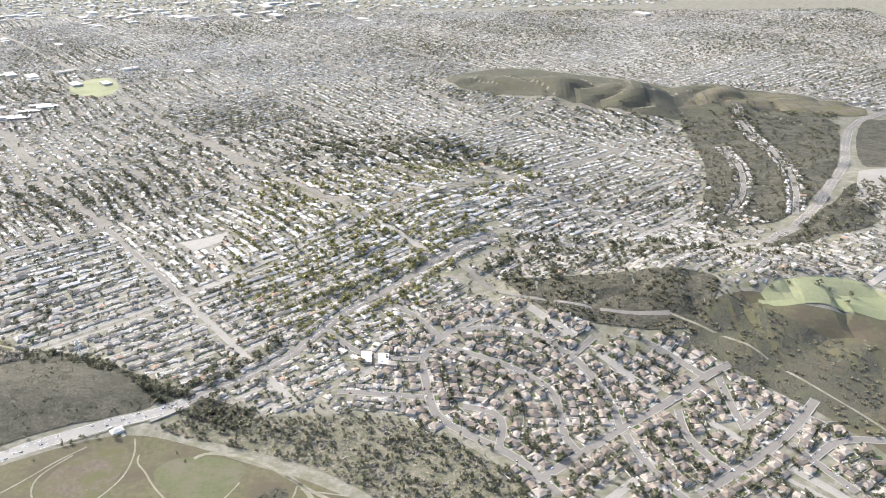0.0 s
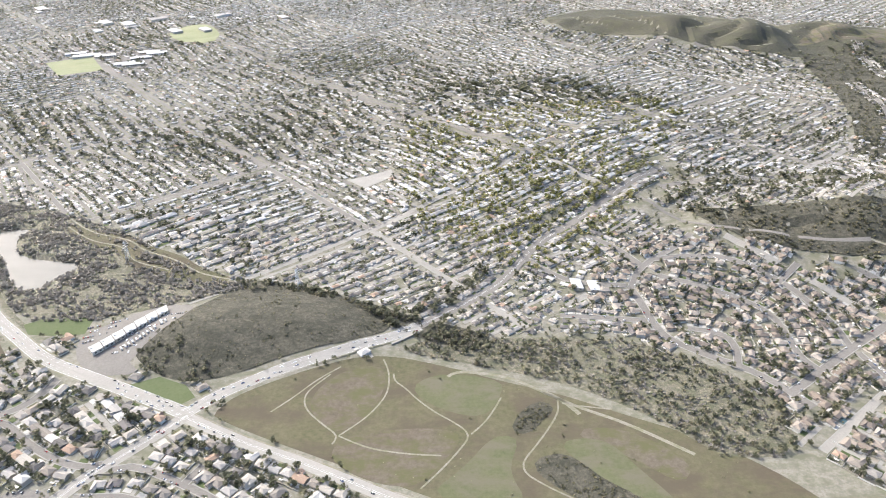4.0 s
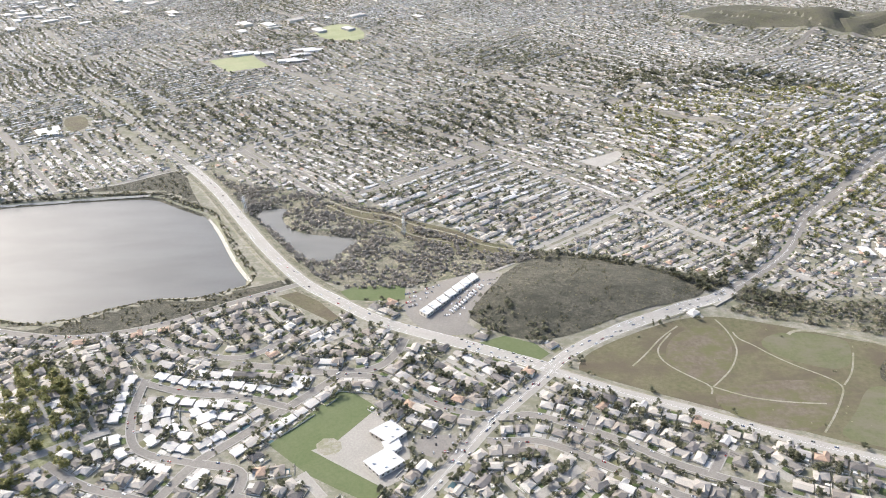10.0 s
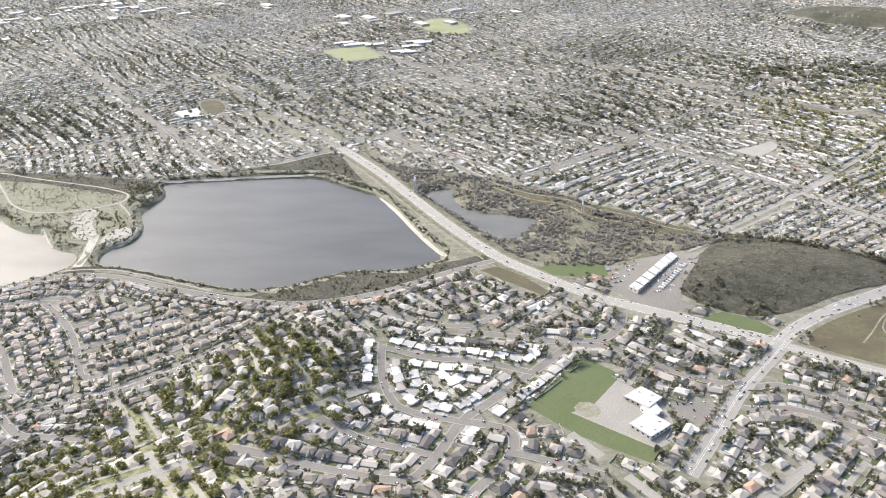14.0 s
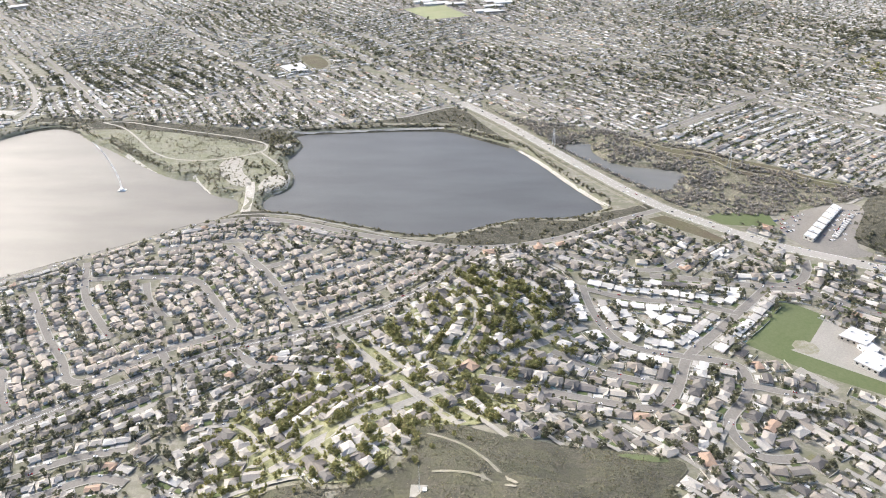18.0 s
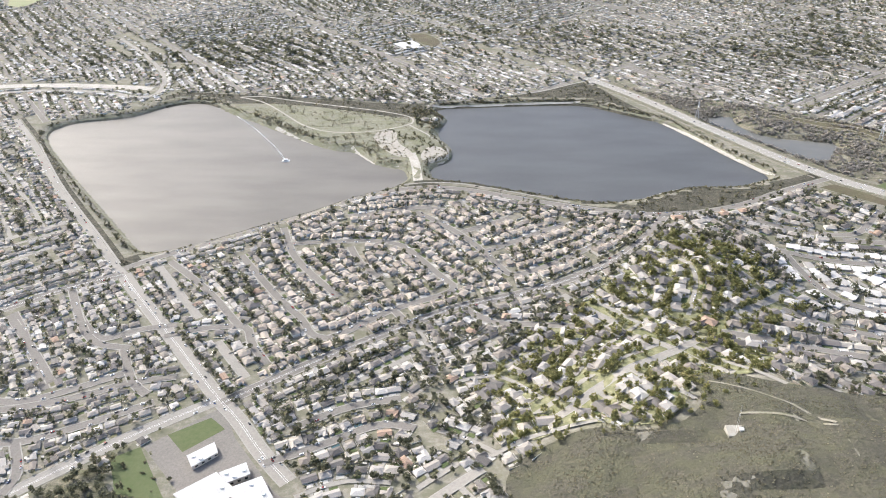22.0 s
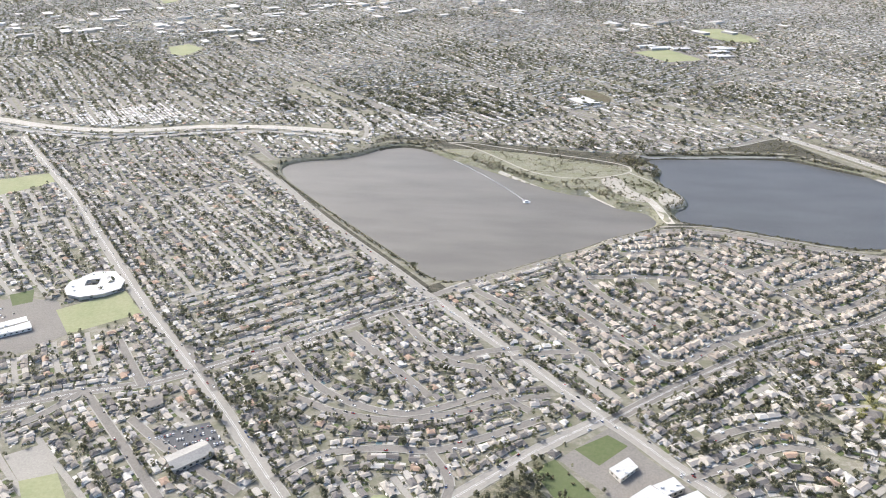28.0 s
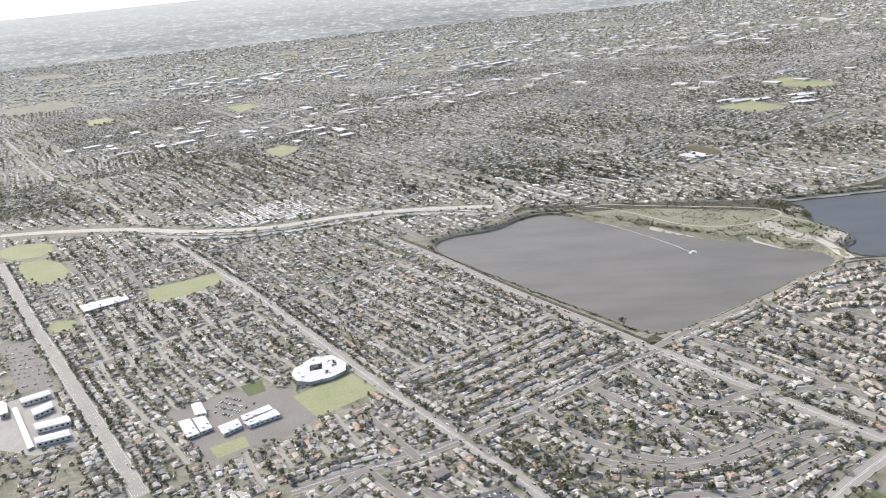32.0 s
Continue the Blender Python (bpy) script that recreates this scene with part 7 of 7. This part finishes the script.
# ---- vehicles ----
def car_parts():
    bv = [(-2.2, -0.88, 0.35), (2.2, -0.88, 0.35), (2.2, 0.88, 0.35), (-2.2, 0.88, 0.35), (-2.25, -0.9, 0.85), (2.2, -0.86, 0.75), (2.2, 0.86, 0.75), (-2.25, 0.9, 0.85), (0.9, -0.86, 0.95), (0.9, 0.86, 0.95), (-1.7, -0.88, 0.97), (-1.7, 0.88, 0.97)]
    bf = [(3, 2, 1, 0), (0, 1, 5, 8, 10, 4), (2, 3, 7, 11, 9, 6), (1, 2, 6, 5), (3, 0, 4, 7), (5, 6, 9, 8), (8, 9, 11, 10), (10, 11, 7, 4)]
    gv = [(0.9, -0.8, 0.94), (0.9, 0.8, 0.94), (-1.7, 0.8, 0.96), (-1.7, -0.8, 0.96), (0.15, -0.66, 1.38), (0.15, 0.66, 1.38), (-1.1, 0.66, 1.4), (-1.1, -0.66, 1.4)]
    gf = [(0, 1, 5, 4), (1, 2, 6, 5), (2, 3, 7, 6), (3, 0, 4, 7), (4, 5, 6, 7)]
    rv, rf = box(-1.1, 0.15, -0.67, 0.67, 1.37, 1.45)
    return (bv, bf), (gv, gf), (rv, rf)


def wheel(x, y):
    v = [(x + 0.33 * math.cos(i * 0.785), y + s * 0.11, 0.33 + 0.33 * math.sin(i * 0.785)) for s in (-1, 1) for i in range(8)]
    return v, [(i, (i + 1) % 8, 8 + (i + 1) % 8, 8 + i) for i in range(8)] + [tuple(range(8)), tuple(range(15, 7, -1))]


cb, cg, cr = car_parts()
car = new("car")
tagged(car, "passenger car driving on the highway", "car", "cars on the roads")
part("body", *cb, M["car"], car)
part("window", *cg, M["glass"], car, "dark car windows")
part("car_roof", *cr, M["car"], car)
for x in (-1.35, 1.4):
    for y in (-0.82, 0.82):
        part("wheel", *wheel(x, y), M["tyre"], car)
first = True
lots = []
for idx, count_cars in ((0, 60), (2, 44), (4, 24), (5, 24), (6, 10), (8, 14), (11, 16), (14, 14)):
    line, wide, z, walks = ROADS[idx]
    d = np.r_[0, np.cumsum(np.hypot(*np.diff(line, axis=0).T))]
    for c in range(count_cars):
        s = dice.uniform(8, d[-1] - 8)
        if idx in (0, 2) and c % 3 == 0:
            s = dice.uniform(14, 130)
        p = np.array([np.interp(s, d, line[:, 0]), np.interp(s, d, line[:, 1])])
        q = np.array([np.interp(s + 4, d, line[:, 0]), np.interp(s + 4, d, line[:, 1])]) - p
        q /= np.hypot(*q)
        side = dice.choice((-1, 1))
        lane = dice.choice((0.11, 0.235, 0.39) if wide > 18 else (0.2,))
        p = p + np.array([-q[1], q[0]]) * side * lane * wide
        if any(abs(p[0] - l[0]) + abs(p[1] - l[1]) < 7 for l in lots):
            continue
        lots.append(p)
        m = Matrix.Translation((p[0], p[1], float(top(*p)) + z + 0.02)) @ Matrix.Rotation(math.atan2(q[1], q[0]) + (math.pi if side > 0 else 0), 4, "Z")
        if first:
            car.matrix_basis, first = m, False
        else:
            copy_thing(car, m)
parked = []
for line, wide, z, walks in ROADS:
    if not walks or wide > 17:
        continue
    d = np.r_[0, np.cumsum(np.hypot(*np.diff(line, axis=0).T))]
    t = np.gradient(line, axis=0)
    for s in np.arange(10, d[-1] - 8, 9.0):
        if dice.random() < 0.3:
            p = np.array([np.interp(s, d, line[:, 0]), np.interp(s, d, line[:, 1])])
            q = np.array([np.interp(s + 4, d, line[:, 0]), np.interp(s + 4, d, line[:, 1])]) - p
            if np.hypot(*q) < 1:
                continue
            q /= np.hypot(*q)
            side = dice.choice((-1, 1))
            p = p + np.array([-q[1], q[0]]) * side * (wide / 2 - 1.1)
            parked.append((0, p[0], p[1], float(top(*p)) + z + 0.02, math.atan2(q[1], q[0]), 1.0, 1.0))


def park_rows(pts, pitch, gap_m, fill):
    poly = np.array(pts, float)
    e1 = poly[1] - poly[0]
    e1 /= np.hypot(*e1)
    e2 = np.array([-e1[1], e1[0]])
    for u in np.arange(-250, 250, pitch):
        for w_ in np.arange(-250, 250, gap_m):
            p = poly[0] + e1 * u + e2 * w_
            if inside(np.array(p[0]), np.array(p[1]), poly) and dice.random() < fill:
                parked.append((0, p[0], p[1], float(top(*p)) + 0.2, math.atan2(e2[1], e2[0]), 1.0, 1.0))


park_rows([(-3197, 689), (-3155, 707), (-2994, 530), (-3051, 517)], 3.0, 18.0, 0.35)
park_rows([(-2362, 238), (-2305, 268), (-2272, 230), (-2327, 215)], 3.0, 11.0, 0.55)
park_rows([(-818, 558), (-759, 562), (-750, 539), (-761, 517), (-807, 526)], 3.2, 13.0, 0.4)
park_rows([(-735, 905), (-700, 905), (-770, 800), (-800, 815)], 3.2, 14.0, 0.5)
park_rows([(-2700, 490), (-2650, 470), (-2680, 430), (-2725, 450)], 3.2, 12.0, 0.5)
park_rows([(-849, 883), (-790, 907), (-823, 841), (-849, 832)], 3.2, 12.0, 0.5)
sown("parked_cars", [[(*tris(*joined(cb, cr)), 0), (*tris(*cg), 1)]], parked, [M["parked"], M["glass"]], "parked cars along kerbs and in car parks", "car")

truck = new("truck")
tagged(truck, "parked box truck with a white load box", "truck", "trucks in the storage yard")
part("cab", *box(2.0, 4.0, -1.1, 1.1, 0.5, 2.6), M["car"], truck)
part("load_box", *box(-4.4, 1.9, -1.25, 1.25, 0.9, 3.6), M["bright_roof"], truck)
part("chassis", *box(-4.3, 3.9, -0.9, 0.9, 0.4, 0.9), M["tyre"], truck)
for x in (-3.2, 2.9):
    for y in (-1.0, 1.0):
        part("wheel", *[[(a * 1.4 - 0.4 * x, b, c * 1.4) for a, b, c in wheel(x, y)[0]], wheel(x, y)[1]], M["tyre"], truck)
(tx0, ty0), (tx1, ty1) = [(-777, 816), (-725, 883)]
for k in range(15):
    x, y = tx0 + (tx1 - tx0) * k / 14, ty0 + (ty1 - ty0) * k / 14
    m = Matrix.Translation((x, y, float(top(x, y)) + 0.2)) @ Matrix.Rotation(math.atan2(ty1 - ty0, tx1 - tx0) + 1.35, 4, "Z")
    if k == 0:
        truck.matrix_basis = m
    elif dice.random() < 0.9:
        copy_thing(truck, m)

# ---- single things ----
barge = new("pump_barge")
barge.location = (-1957, 966, WATER_Z)
tagged(barge, "small white pump barge floating on the brown water", "barge")
part("hull", *box(-7, 7, -4, 4, -0.6, 0.9), M["metal"], barge)
part("cabin", *box(-3, 3, -2.4, 2.4, 0.9, 3.6), M["bright_roof"], barge)
part("cabin_roof", *roof_solid(-3, 3, -2.4, 2.4, 3.6, 0.6, 0.0, 0.4), M["metal"], barge)
boom = new("float_line")
boom.location = (0, 0, WATER_Z)
tagged(boom, "thin pale line of floats from the shore to the barge", "float line")
bl = smooth([(-2124, 1198), (-2056, 1119), (-1990, 1025), (-1960, 971)], False, 6.0)
for p in bl[::1]:
    part("float", *box(p[0] - 1.6, p[0] + 1.6, p[1] - 0.8, p[1] + 0.8, -0.2, 0.6), M["metal"], boom)
mast = new("radio_mast")
mast.location = (-1356, 231, float(top(-1356, 231)))
tagged(mast, "slender steel radio mast on a hilltop pad", "mast")
part("pad", *box(-8, 8, -7, 7, -6, 2.2), M["sand"], mast, "bare levelled pad")
for x, y in ((-1, -1), (1, -1), (0, 1.2)):
    v = [(x - 0.12, y - 0.12, 0), (x + 0.12, y - 0.12, 0), (x + 0.12, y + 0.12, 0), (x - 0.12, y + 0.12, 0)]
    v += [(a * 0.15, b * 0.15, 34) for a, b, _ in v]
    part("leg", v, [(0, 1, 5, 4), (1, 2, 6, 5), (2, 3, 7, 6), (3, 0, 4, 7)], M["metal"], mast)
part("hut", *box(3, 6.5, -2, 2, 2.1, 5.0), M["wall_one"], mast, "small equipment hut")


def pylon(x, y, turn, tall=34.0):
    """A lattice transmission tower: four leaning legs, cross braces and three arms."""
    e = new("pylon")
    e.location, e.rotation_euler = (x, y, float(top(x, y))), (0, 0, turn)
    tagged(e, "grey steel lattice transmission tower in the scrub", "pylon", "pylons of the power line")
    corners = [(-3, -3), (3, -3), (3, 3), (-3, 3)]
    for a, b in corners:
        v = [(a + i, b + j, -1) for i, j in ((-0.25, -0.25), (0.25, -0.25), (0.25, 0.25), (-0.25, 0.25))] + [(a * 0.2 + i, b * 0.2 + j, tall) for i, j in ((-0.2, -0.2), (0.2, -0.2), (0.2, 0.2), (-0.2, 0.2))]
        part("leg", v, [(0, 1, 5, 4), (1, 2, 6, 5), (2, 3, 7, 6), (3, 0, 4, 7), (4, 5, 6, 7)], M["metal"], e)
    for lev in range(5):
        z0, z1 = tall * lev / 5.5, tall * (lev + 1) / 5.5
        k0, k1 = 1 - 0.8 * z0 / tall, 1 - 0.8 * z1 / tall
        for (a, b), (c, d) in zip(corners, corners[1:] + corners[:1]):
            v = [(a * k0, b * k0, z0), (a * k0, b * k0, z0 + 0.35), (c * k1, d * k1, z1), (c * k1, d * k1, z1 - 0.35)]
            part("brace", v + [(p * 0.97, r * 0.97, z) for p, r, z in v], [(0, 1, 2, 3), (7, 6, 5, 4), (0, 4, 5, 1), (2, 6, 7, 3)], M["metal"], e)
    for z, w in ((tall * 0.7, 7.0), (tall * 0.83, 6.0), (tall * 0.96, 5.0)):
        part("arm", *box(-w, w, -0.3, 0.3, z, z + 0.5), M["metal"], e)
    return e


for x, y in ((-1178, 1182), (-867, 1079), (-556, 976)):
    pylon(x, y, 1.25)
bridge = new("bridge")
bridge.location = (-386, 845, float(top(-386, 845)) + 0.19)
bridge.rotation_euler = (0, 0, math.atan2(27, 34))
tagged(bridge, "pale concrete highway bridge over a wooded creek", "bridge")
part("deck", *box(-22, 22, -13.5, 13.5, -2.5, 0.0), M["concrete"], bridge)
for y in (-13.2, 13.2):
    part("parapet", *box(-24, 24, y - 0.25, y + 0.25, -0.5, 1.1), M["concrete"], bridge)

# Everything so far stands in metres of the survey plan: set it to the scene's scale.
for ob in list(scene.objects):
    if ob.parent is None and ob.type in ("MESH", "EMPTY"):
        ob.matrix_basis = Matrix.Scale(PLAN, 4) @ ob.matrix_basis
